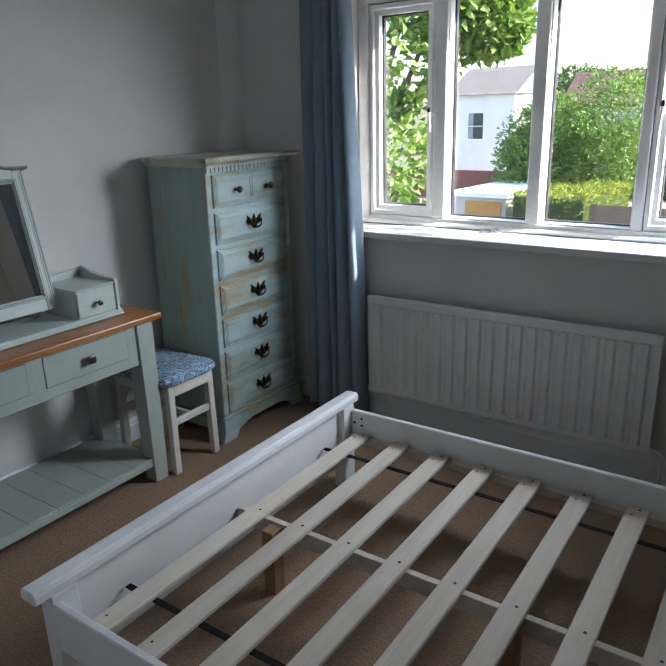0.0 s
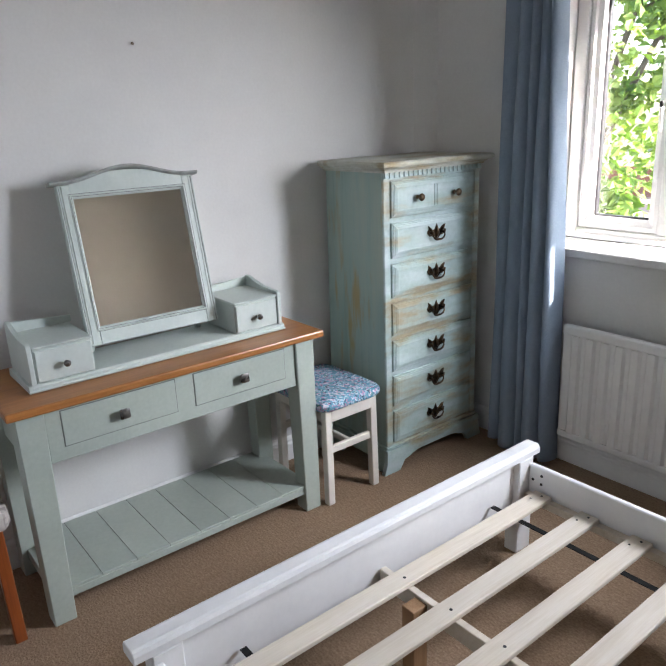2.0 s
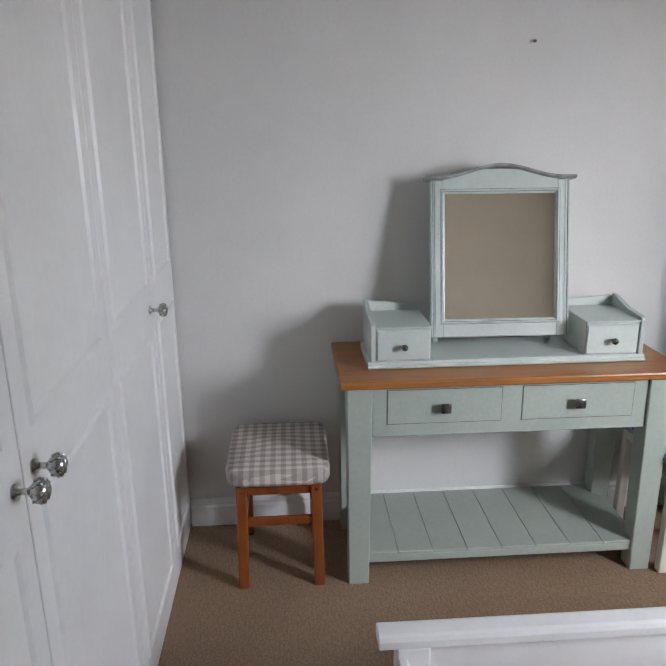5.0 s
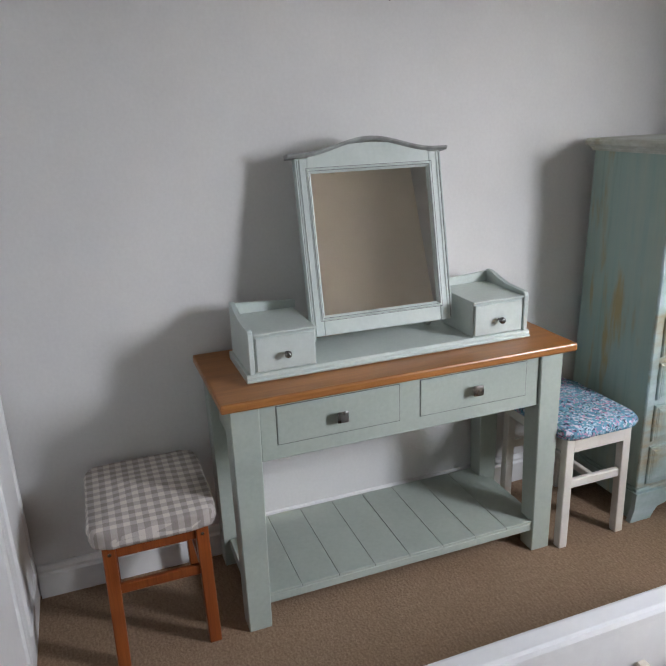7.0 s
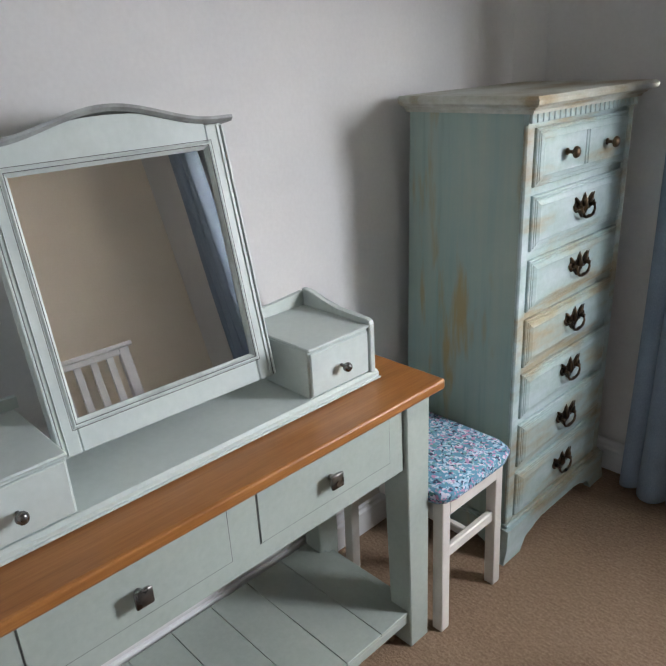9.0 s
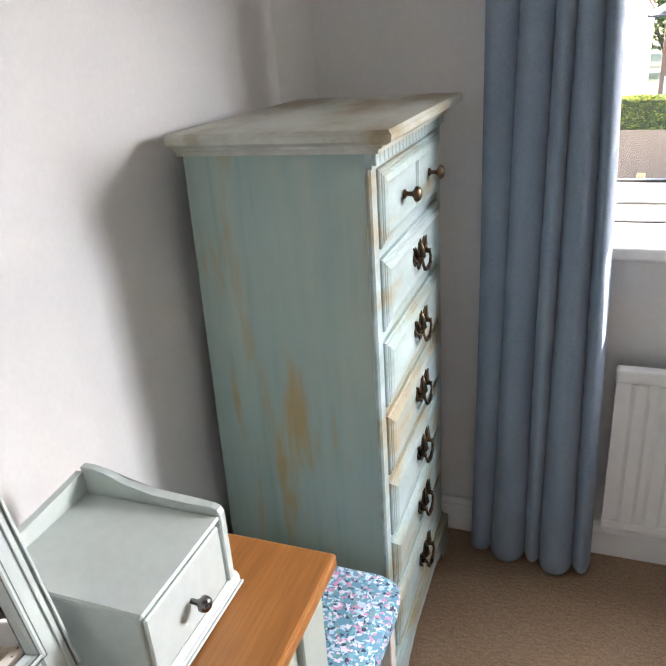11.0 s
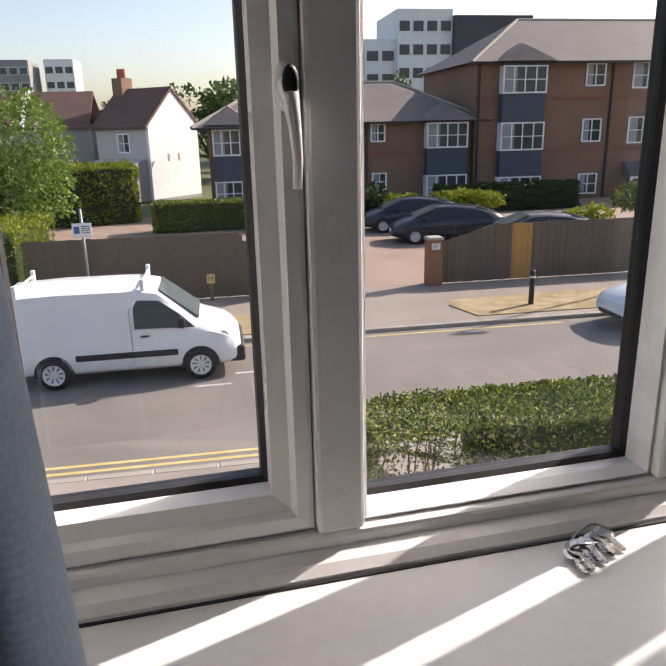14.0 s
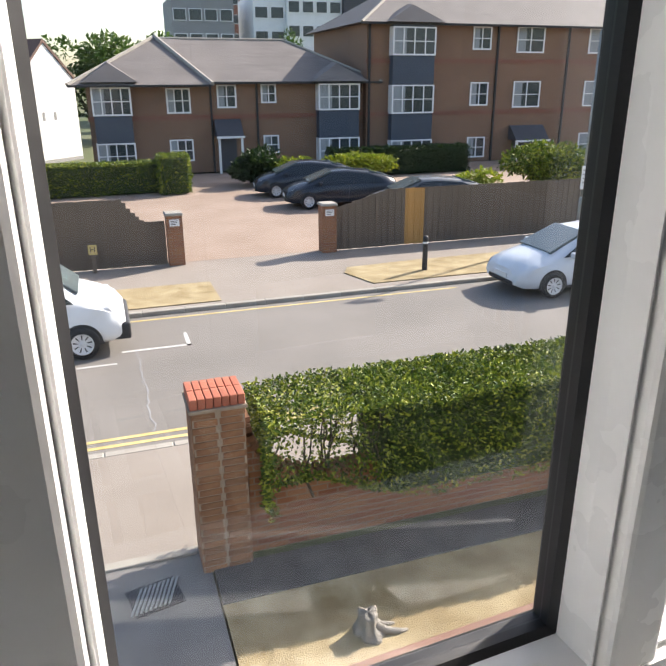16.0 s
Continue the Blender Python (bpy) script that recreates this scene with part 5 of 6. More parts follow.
for (xa, za), (xb, zb) in zip(line, line[1:]):
    seg = math.hypot(xb - xa, zb - za)
    n_c = max(1, round(seg / 0.078))
    for q in range(n_c):
        f = (q + 0.5) / n_c
        m = pose(xa + (xb - xa) * f, 0, za + (zb - za) * f, 0, -math.degrees(math.atan2(zb - za, xb - xa)), 0) @ Matrix.Translation((0, 0, 0.03))
        if cb is None:
            cb = part("coping_brick", box(-0.034, 0.034, -0.125, 0.125, -0.04, 0.045, 0.005), M_BRICKPIECE, fw)
            cb.matrix_basis = m
        else:
            again(cb, fw, m)


def leaf_mesh(n, sampler, size, seed, stretch=1.9):
    """n small folded leaves; sampler gives a place and an outward direction."""
    r = random.Random(seed)
    verts, faces = [], []
    for _ in range(n):
        p, nrm = sampler(r)
        d = Vector((r.gauss(0, 1), r.gauss(0, 1), r.gauss(0, 0.7))) + 0.9 * Vector(nrm)
        d.normalize()
        side = d.cross(Vector((r.gauss(0, 1), r.gauss(0, 1), r.gauss(0, 1)))).normalized()
        s = size * r.uniform(0.6, 1.3)
        up = d.cross(side) * 0.18 * s
        p = Vector(p)
        i = len(verts)
        verts += [p, p + d * s * 0.5 + side * s * 0.5 / stretch * 1.0 + up, p + d * s, p + d * s * 0.5 - side * s * 0.5 / stretch + up]
        faces += [(i, i + 1, i + 2), (i, i + 2, i + 3)]
    me = bpy.data.meshes.new("leaves")
    me.from_pydata([tuple(v) for v in verts], [], faces)
    return me


def leaves(name, parent, me, mt, label=""):
    me.materials.append(mt)
    ob = new(name, me)
    ob.parent = parent
    return tagged(ob, label)


def hedge(name, u, v, rz, length, depth, z0, z1, mt, n, size, label, seed, base=GZ, wob=0.06, core=None, sparse=0.0):
    """A clipped hedge: a dark block for the shade inside, stems, then a skin of leaves on top and sides."""
    h = out_thing(name, u, v, base, rz, label, "hedge")
    a, b, lo, hi = length / 2, depth / 2, z0 - base, z1 - base
    # solid core, coloured dark for the shade seen between the leaves
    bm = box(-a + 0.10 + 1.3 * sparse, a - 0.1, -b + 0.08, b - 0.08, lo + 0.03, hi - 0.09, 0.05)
    part("inner_growth", bm, core or M_DARKLEAF_SHADE, h, "dark core standing for the shade inside the hedge")
    bm = bmesh.new()
    rt = random.Random(seed + 1)
    for k in range(max(6, int(length * 5))):
        x = -a + length * rt.random() if k > 14 else -a + rt.random() * (sparse + 0.8)
        p = Vector((x, rt.uniform(-b, b) * 0.4, 0.0 if lo < 0.3 else lo))
        pts = [p.copy()]
        for q in range(4):
            p = p + Vector((rt.uniform(-0.12, 0.12), rt.uniform(-0.08, 0.08), (hi - (0 if lo < 0.3 else lo)) * 0.24))
            pts.append(p.copy())
        tube(pts, [0.018, 0.014, 0.010, 0.007, 0.003], 5, bm)
    part("stem", bm, M_BARK, h)

    def sample(r):
        t = r.random()
        wx = lambda x, y: wob * noise.noise((x * 1.7, y * 1.7, seed)) + 0.5 * wob * noise.noise((x * 6, y * 6, seed))
        # fewer leaves on the sides, so the core's painted shade shows through
        top, face = 2.0 * length * depth, 0.8 * length * (hi - lo)
        pick = t * (top + 2 * face + 2 * depth * (hi - lo))
        x, y = r.uniform(-a, a), r.uniform(-b, b)
        z = lo + (hi - lo) * r.random()
        if sparse and x < -a + 1.6:
            z = max(z, hi - (hi - lo) * (0.60 + 0.40 * max(0.0, x + a - 0.5) / 1.1))
        deep = abs(r.gauss(0, 0.05))
        if sparse and x < -a + sparse and r.random() < 0.30:
            x = r.uniform(-a + sparse, a)
        if pick < top:
            return (x, y, hi + wx(x, y) - 0.7 * deep), (0, 0, 0.15)
        if pick < top + 2 * face:
            s = -1 if pick < top + face else 1
            return (x, s * (b + wx(x, z) - deep), z), (0, s, 0.2)
        s = -1 if r.random() < 0.5 else 1
        return (s * (a + wx(y, z) - deep), y, z), (s, 0, 0.2)

    leaves("foliage", h, leaf_mesh(n, sample, size, seed), mt, "")
    return h


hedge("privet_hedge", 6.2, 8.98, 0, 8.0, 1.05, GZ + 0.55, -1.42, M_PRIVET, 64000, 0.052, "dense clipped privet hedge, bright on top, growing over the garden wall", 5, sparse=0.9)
hs = out_thing("tree_stump", 2.80, 7.40, GZ + 0.012, 15, "bleached sawn tree stump with a flared root in dry grass", "tree stump")
prof = [(0.20, -0.02), (0.17, 0.05), (0.14, 0.13), (0.125, 0.22), (0.128, 0.30), (0.11, 0.315), (0.0, 0.31)]
bm = lathe(prof, 22)
for vtx in bm.verts:
    a = math.atan2(vtx.co.y, vtx.co.x)
    k = 1 + 0.16 * math.sin(3 * a + 1) + 0.10 * math.sin(7 * a) + (0.35 * max(0, math.cos(a + 0.9)) if vtx.co.z < 0.06 else 0)
    vtx.co.x, vtx.co.y = vtx.co.x * k, vtx.co.y * k
    vtx.co.z += 0.02 * math.sin(4 * a) if vtx.co.z > 0.2 else 0
hs.scale = (0.68, 0.68, 0.68)
part("trunk", bm, M_STUMP, hs, "", True)
part("root", tube([(0.05, -0.05, 0.10), (0.20, -0.16, 0.04), (0.34, -0.24, 0.012), (0.46, -0.27, 0.0)], [0.07, 0.05, 0.04, 0.02], 8), M_STUMP, hs, "", True)
part("root", tube([(0.08, -0.02, 0.07), (0.24, -0.03, 0.02), (0.38, -0.08, 0.0)], [0.06, 0.04, 0.02], 8), M_STUMP, hs, "", True)
dr = out_thing("drain_grate", 1.02, 8.48, GZ + 0.004, 12, "dark iron drain grate set in the driveway", "drain")
part("grate_frame", box(-0.24, 0.24, -0.20, 0.20, 0.0, 0.012, 0.002), M_BLACK, dr)
gb = None
for k in range(9):
    m = pose(-0.18 + k * 0.045, 0, 0.016, 0, 0, -30)
    if gb is None:
        gb = part("grate_bar", box(-0.011, 0.011, -0.19, 0.19, -0.006, 0.008, 0.002), M_GALV, dr)
        gb.matrix_basis = m
    else:
        again(gb, dr, m)
out_setting("drive_edging", box(-6.0, 1.5, 9.0, 9.12, GZ - 0.1, GZ + 0.03, 0.008), M_KERB, "pale concrete edging across the drive", "edging")

# ---- fences, piers, street furniture ----


def board_fence(name, u0, u1, top, label, new_from=99, new_to=99):
    f = out_thing(name, 0.5 * (u0 + u1), 21.62, GZ, 0, label, "fence")
    mid = 0.5 * (u0 + u1)
    rnd = random.Random(int(u0 * 10) + 77)
    for z in (0.35, 1.15):
        part("rail", box(u0 - mid, u1 - mid, 0.03, 0.09, z - 0.04 - (0 if z < 1 else 0), z + 0.04), M_FENCE, f)
    shared = {}
    n = int((u1 - u0) / 0.105)
    for k in range(n):
        u = u0 + (k + 0.5) * (u1 - u0) / n
        h = round((top(u) - GZ) / 0.03) * 0.03
        fresh = new_from < u < new_to
        m = pose(u - mid, 0.014 * (k % 2) + rnd.uniform(-0.003, 0.003), rnd.uniform(-0.012, 0.012), 0, rnd.uniform(-0.22, 0.22), 0)
        if (h, fresh) not in shared:
            ob = part("board", box(-0.057, 0.057, -0.006, 0.006, 0.02, h, 0.002), M_NEWFENCE if fresh else M_FENCE, f, "new orange board" if fresh else "")
            ob.matrix_basis = m
            shared[(h, fresh)] = ob
        else:
            o = again(shared[(h, fresh)], f, m, "board")
            if fresh:
                tagged(o, "new orange board")
    return f


board_fence("fence", -4.3, 2.50, lambda u: -1.28 if u < 1.45 else -1.30 - 0.66 * math.sin(min(1, (u - 1.45) / 0.75) * math.pi / 2), "weathered close-boarded timber fence dipping in a curve to its pier")
board_fence("fence", 7.36, 30.0, lambda u: -1.85 + 0.45 * min(1, max(0, (u - 7.4) / 1.6)) if u < 9.0 else -1.38, "weathered close-boarded timber fence with one new orange panel", 9.6, 10.25)
for u0, u1, sgn in ((2.54, 2.95, 1), (6.90, 7.34, -1)):
    gp = out_thing("entrance_pier", 0.5 * (u0 + u1), 21.62, GZ, 0, "squat red brick entrance pier with a white notice", "pier", "piers of the car park")
    part("brickwork", box(-0.21, 0.21, -0.21, 0.21, 0, 1.36), M_WALLBRICK, gp)
    part("cap", hexa(bmesh.new(), (-0.25, 0.25, -0.25, 0.25, 1.36), (-0.22, 0.22, -0.22, 0.22, 1.43), 0.01), M_KERB, gp, "pale concrete cap")
    nt_ = part("notice", box(-0.13, 0.13, -0.225, -0.212, 1.08, 1.26, 0.003), M_SIGN, gp, "small white notice")
    for q in range(3):
        part("print_line", box(-0.10, 0.10 - 0.03 * q, -0.2265, -0.2255, 1.21 - q * 0.045, 1.228 - q * 0.045), M_PLASTIC, nt_)
bo = out_thing("bollard", 8.84, 18.68, GZ + 0.02, 0, "slim black bollard with a white band on the verge", "bollard")
part("shaft", lathe([(0.075, 0.0), (0.070, 0.02), (0.066, 0.80), (0.072, 0.82), (0.072, 0.86), (0.05, 0.90), (0.0, 0.91)], 16), M_PLASTIC, bo, "", True)
part("band", lathe([(0.0685, 0.70), (0.0705, 0.705), (0.0705, 0.745), (0.0685, 0.75)], 16), M_SIGN, bo, "white reflective band", True)
lp = out_thing("street_lamp", 15.1, 20.6, GZ, 0, "tall slim grey street lamp behind the verge", "street lamp")
part("base_section", lathe([(0.085, 0.0), (0.085, 1.2), (0.055, 1.3)], 14), M_GALV, lp, "", True)
part("pole", lathe([(0.055, 1.3), (0.05, 3.5), (0.042, 6.0)], 12), M_GALV, lp, "", True)
part("arm", tube([(0, 0, 5.9), (0.02, 0, 6.05), (0.15, 0, 6.1), (0.45, 0, 6.12)], [0.042, 0.036, 0.03, 0.03], 8), M_GALV, lp, "", True)
part("lantern", hexa(bmesh.new(), (0.30, 0.95, -0.12, 0.12, 6.07), (0.34, 0.88, -0.07, 0.07, 6.17), 0.02, 2), M_SIGN, lp, "pale lantern head")
ls = part("sign_plate", box(-0.17, 0.17, -0.085, -0.07, 1.55, 2.25, 0.004), M_SIGN, lp, "small white notice plate")
for q in range(4):
    part("print_line", box(-0.12, 0.12, -0.0875, -0.0845, 2.10 - q * 0.12, 2.14 - q * 0.12), M_CONC, ls)
sp = out_thing("parking_sign", -2.55, 20.9, GZ, 0, "grey post with a white parking sign by the fence", "sign")
part("pole", lathe([(0.04, 0.0), (0.038, 2.72), (0.0, 2.73)], 12), M_GALV, sp, "", True)
pl = part("sign_plate", box(-0.24, 0.24, -0.055, -0.04, 2.0, 2.36, 0.004), M_SIGN, sp, "white parking sign plate")
part("symbol", box(-0.20, -0.06, -0.0575, -0.0545, 2.10, 2.28), M_SIGNBLUE, pl, "blue parking symbol")
for q in range(4):
    part("print_line", box(-0.02, 0.20, -0.0575, -0.0545, 2.27 - q * 0.055, 2.29 - q * 0.055), M_PLASTIC, pl)
hy = out_thing("hydrant_marker", 0.60, 21.35, GZ, 0, "low post with a yellow hydrant plate by the fence", "marker post")
part("post", box(-0.05, 0.05, -0.05, 0.05, 0, 0.62, 0.006), M_FENCE, hy)
hp = part("plate", box(-0.11, 0.11, -0.065, -0.05, 0.62 - 0.12, 0.62 + 0.14, 0.004), M_YELLOW, hy, "yellow hydrant plate")
fc = bpy.data.curves.new("hydrant_letter", "FONT")
fc.body, fc.size, fc.extrude, fc.align_x, fc.align_y = "H", 0.20, 0.001, "CENTER", "CENTER"
letter = new("letter", fc)
letter.parent = hp
letter.matrix_basis = pose(0, -0.067, 0.63, 90)
fc.materials.append(M_PLASTIC)

# ---- vehicles ----


def wheel(parent, x, y, r, face):
    w = part("wheel", lathe([(r * 0.62, -0.09), (r * 0.95, -0.10), (r, -0.07), (r, 0.07), (r * 0.95, 0.10), (r * 0.62, 0.09), (r * 0.62, -0.09)], 28, pose(x, y, r) @ ALONG_Y, None, False), M_BLACK, parent, "black tyre", True)
    rim = lathe([(0.0, 0.050), (0.04, 0.060), (r * 0.12, 0.055), (r * 0.2, 0.045), (r * 0.60, 0.060), (r * 0.66, 0.095), (r * 0.60, 0.05), (0.0, -0.05)], 28, pose(x, y + face * 0.035, r) @ (ALONG_Y if face > 0 else ALONG_Y @ pose(0, 0, 0, 180)))
    part("rim", rim, M_ALLOY, w, "silver wheel trim", True)
    bm = bmesh.new()
    for k in range(9):
        a = 2 * math.pi * k / 9
        s = hexa(bmesh.new(), (-0.006, 0.006, 0.0, 0.004, 0.0), (-0.016, 0.016, 0.0, 0.004, r * 0.28))
        s.transform(pose(x, y + face * 0.093, r) @ Matrix.Rotation(a, 4, "Y") @ Matrix.Translation((0, 0, r * 0.26)))
        me = bpy.data.meshes.new("tmp")
        s.to_mesh(me)
        s.free()
        bm.from_mesh(me)
        bpy.data.meshes.remove(me)
    part("trim_slots", bm, M_PLASTIC, w, "dark slots of the trim")


def car_shell(stations, parent, mt, name="body"):
    """A closed body lofted from cross-sections (x, half width low, half width top, z low, z shoulder, z top)."""
    bm = bmesh.new()
    rings = []
    for x, wl, wt, zl, zs, zt in stations:
        half = [(wl * 0.90, zl), (wl, zl + 0.10), (wl * 1.0, 0.5 * (zl + zs)), (wl * 0.985, zs), (0.5 * (wl * 0.97 + wt), 0.5 * (zs + zt)), (wt, zt - 0.05), (wt * 0.80, zt), (wt * 0.3, zt + 0.012)]
        pts = [(x, -y, z) for y, z in half] + [(x, y, z) for y, z in half[::-1]]
        rings.append([bm.verts.new(p) for p in pts])
    n = len(rings[0])
    for a, b in zip(rings, rings[1:]):
        for k in range(n):
            bm.faces.new((a[k], a[(k + 1) % n], b[(k + 1) % n], b[k]))
    bm.faces.new(rings[0][::-1]), bm.faces.new(rings[-1])
    ob = part(name, bm, mt, parent, "", True)
    ob.data.set_sharp_from_angle(angle=radians(50))
    return ob


def side_glass(pts, parent, y, lean, name="side_window"):
    """A window in the body side; pts are x, z; lean brings the top in."""
    zm = min(p[1] for p in pts)
    for s in (-1, 1):
        bm = bmesh.new()
        o = [bm.verts.new((x, s * (y - lean * (z - zm)), z)) for x, z in pts]
        i = [bm.verts.new((x, s * (y - lean * (z - zm) - 0.02), z)) for x, z in pts]
        bm.faces.new(o), bm.faces.new(i[::-1])
        for k in range(len(pts)):
            j = (k + 1) % len(pts)
            bm.faces.new((o[k], i[k], i[j], o[j]))
        part(name, bm, M_CARGLASS, parent, "dark tinted window")


def screen(parent, x0, z0, w0, x1, z1, w1, name, th=0.032):
    bm = bmesh.new()
    d = Vector((z1 - z0, 0, -(x1 - x0))).normalized() * (th if x1 < x0 else -th)
    if d.z < 0:
        d = -d
    a = [Vector((x0, -w0, z0)), Vector((x0, w0, z0)), Vector((x1, w1, z1)), Vector((x1, -w1, z1))]
    o, i = [bm.verts.new(p + d) for p in a], [bm.verts.new(p - d) for p in a]
    bm.faces.new(o), bm.faces.new(i[::-1])
    for k in range(4):
        j = (k + 1) % 4
        bm.faces.new((o[k], i[k], i[j], o[j]))
    part(name, bm, M_SCREEN, parent, "glass screen with a pale sky reflection in its colour")


def van(u, v):
    c = out_thing("van", u, v, GZ - 0.09, 0, "white panel van parked at the kerb", "van")
    b = car_shell([(-2.20, 0.84, 0.74, 0.36, 1.0, 1.76), (-2.16, 0.90, 0.79, 0.28, 1.05, 1.82), (-1.2, 0.905, 0.80, 0.26, 1.05, 1.86), (0.2, 0.905, 0.80, 0.26, 1.05, 1.85), (0.62, 0.905, 0.76, 0.26, 1.04, 1.78), (1.02, 0.905, 0.70, 0.26, 1.03, 1.46), (1.38, 0.90, 0.66, 0.26, 1.0, 1.17), (1.75, 0.88, 0.62, 0.26, 0.90, 1.05), (2.02, 0.84, 0.56, 0.28, 0.78, 0.92), (2.16, 0.74, 0.48, 0.34, 0.62, 0.74)], c, M_WHITECAR)
    side_glass([(0.18, 1.10), (1.30, 1.07), (1.02, 1.34), (0.66, 1.60), (0.26, 1.63), (0.18, 1.50)], b, 0.918, 0.19)
    screen(b, 1.38, 1.185, 0.64, 0.66, 1.765, 0.61, "windscreen", 0.022)
    for s in (-1, 1):
        part("rubbing_strip", box(-0.95, 0.95, s * 0.905 - 0.018, s * 0.905 + 0.018, 0.53, 0.65, 0.01), M_PLASTIC, b, "black side strip")
        part("wheel_arch", prism([(1.36 + 0.365 * math.cos(t), 0.31 + 0.365 * math.sin(t)) for t in [math.pi * k / 12 for k in range(13)]] + [(0.97, 0.26), (1.75, 0.26)][::1], 1, s * 0.885 - 0.02, s * 0.885 + 0.02), M_PLASTIC, b)
        part("wheel_arch", prism([(-1.37 + 0.365 * math.cos(t), 0.31 + 0.365 * math.sin(t)) for t in [math.pi * k / 12 for k in range(13)]] + [(-1.76, 0.26), (-0.98, 0.26)], 1, s * 0.885 - 0.02, s * 0.885 + 0.02), M_PLASTIC, b)
        mr = part("door_mirror", box(1.0, 1.12, s * 0.94 - 0.09, s * 0.94 + 0.09, 1.08, 1.28, 0.03, seg=2), M_PLASTIC, b, "black door mirror")
        part("door_handle", box(0.28, 0.44, s * 0.912 - 0.012, s * 0.912 + 0.012, 0.93, 0.96, 0.005), M_PLASTIC, b)
        part("headlight", hexa(bmesh.new(), (1.82, 2.04, s * 0.72 - 0.10, s * 0.72 + 0.10, 0.72), (1.62, 1.90, s * 0.74 - 0.08, s * 0.74 + 0.08, 0.93), 0.02), M_ALLOY, b, "clear headlight")
        for wx in (-1.37, 1.36):
            wheel(c, wx, s * 0.835, 0.31, s)
        part("door_seam", box(0.10, 0.112, s * 0.904 - 0.004, s * 0.904 + 0.004, 0.40, 1.5), M_CONC, b)
    part("bumper", box(1.92, 2.24, -0.80, 0.80, 0.26, 0.60, 0.06, seg=3), M_PLASTIC, b, "black plastic bumper")
    for x in (-1.9, 0.38):
        rk_ = part("roof_bar", box(x - 0.025, x + 0.025, -0.78, 0.78, 1.90, 1.93, 0.006), M_SIGN, b, "white roof bar")
        for s in (-1, 1):
            part("bar_foot", box(x - 0.04, x + 0.04, s * 0.74 - 0.05, s * 0.74 + 0.05, 1.80, 2.02, 0.01), M_SIGN, rk_)
    part("green_document", box(1.05, 1.20, -0.30, 0.10, 1.33, 1.36), surf("teal_paper", (0.05, 0.42, 0.33), (0.07, 0.48, 0.38), 0.6), b, "teal paper on the dashboard")
    return c


van(-1.02, 16.25)


def hatchback(u, v, rz, mt, label, scale=1.0, roof=1.49):
    c = out_thing("car", u, v, GZ - 0.09 if v < 18 else GZ, rz, label, "car")
    r = roof
    b = car_shell([(-2.22, 0.70, 0.55, 0.40, 0.80, 1.00), (-2.12, 0.82, 0.60, 0.28, 0.88, 1.10), (-1.70, 0.86, 0.60, 0.24, 0.92, r - 0.20), (-1.05, 0.873, 0.60, 0.22, 0.92, r - 0.07), (-0.20, 0.873, 0.60, 0.22, 0.91, r), (0.35, 0.873, 0.59, 0.22, 0.90, r - 0.04), (0.85, 0.873, 0.60, 0.22, 0.88, r - 0.24), (1.35, 0.87, 0.62, 0.22, 0.84, 1.00), (1.75, 0.85, 0.58, 0.23, 0.76, 0.90), (2.05, 0.79, 0.52, 0.26, 0.66, 0.78), (2.22, 0.66, 0.45, 0.32, 0.52, 0.64)], c, mt)
    side_glass([(-1.68, 0.98), (1.12, 0.95), (0.85, 1.10), (0.38, r - 0.115), (-0.2, r - 0.075), (-1.05, r - 0.14), (-1.52, r - 0.29)], b, 0.872, 0.42)
    screen(b, 1.34, 1.02, 0.62, 0.40, r - 0.055, 0.56, "windscreen")
    screen(b, -2.02, 1.10, 0.55, -1.15, r - 0.075, 0.54, "rear_window")
    for s in (-1, 1):
        part("window_pillar", hexa(bmesh.new(), (-0.28, -0.20, s * 0.875 - 0.012, s * 0.875 + 0.012, 0.95), (-0.30, -0.22, s * 0.685 - 0.012, s * 0.685 + 0.012, r - 0.09)), mt, b)
        part("headlight", hexa(bmesh.new(), (1.92, 2.12, s * 0.58 - 0.13, s * 0.58 + 0.13, 0.58), (1.66, 1.98, s * 0.63 - 0.10, s * 0.63 + 0.10, 0.745), 0.025), M_ALLOY, b, "clear headlight")
        part("door_mirror", box(0.82, 0.96, s * 0.93 - 0.09, s * 0.93 + 0.09, 0.93, 1.06, 0.03, seg=2), mt, b, "door mirror")
        part("door_seam", box(-0.262, -0.252, s * 0.872 - 0.004, s * 0.872 + 0.004, 0.35, 0.92), M_CONC, b)
        part("sill_strip", box(-1.0, 1.0, s * 0.868 - 0.012, s * 0.868 + 0.012, 0.235, 0.285, 0.006), M_PLASTIC, b)
        for wx in (-1.35, 1.35):
            part("wheel_arch", prism([(wx + 0.37 * math.cos(t), 0.31 + 0.37 * math.sin(t)) for t in [math.pi * k / 12 for k in range(13)]] + [(wx - 0.36, 0.23), (wx + 0.36, 0.23)], 1, s * 0.855 - 0.02, s * 0.855 + 0.02), M_PLASTIC, b)
            wheel(c, wx, s * 0.80, 0.31, s)
    part("grille", box(2.02, 2.235, -0.52, 0.52, 0.28, 0.40, 0.02), M_PLASTIC, b, "dark lower grille")
    part("number_plate", box(2.22, 2.245, -0.26, 0.26, 0.43, 0.54, 0.004), M_SIGN, b, "white number plate")
    return c


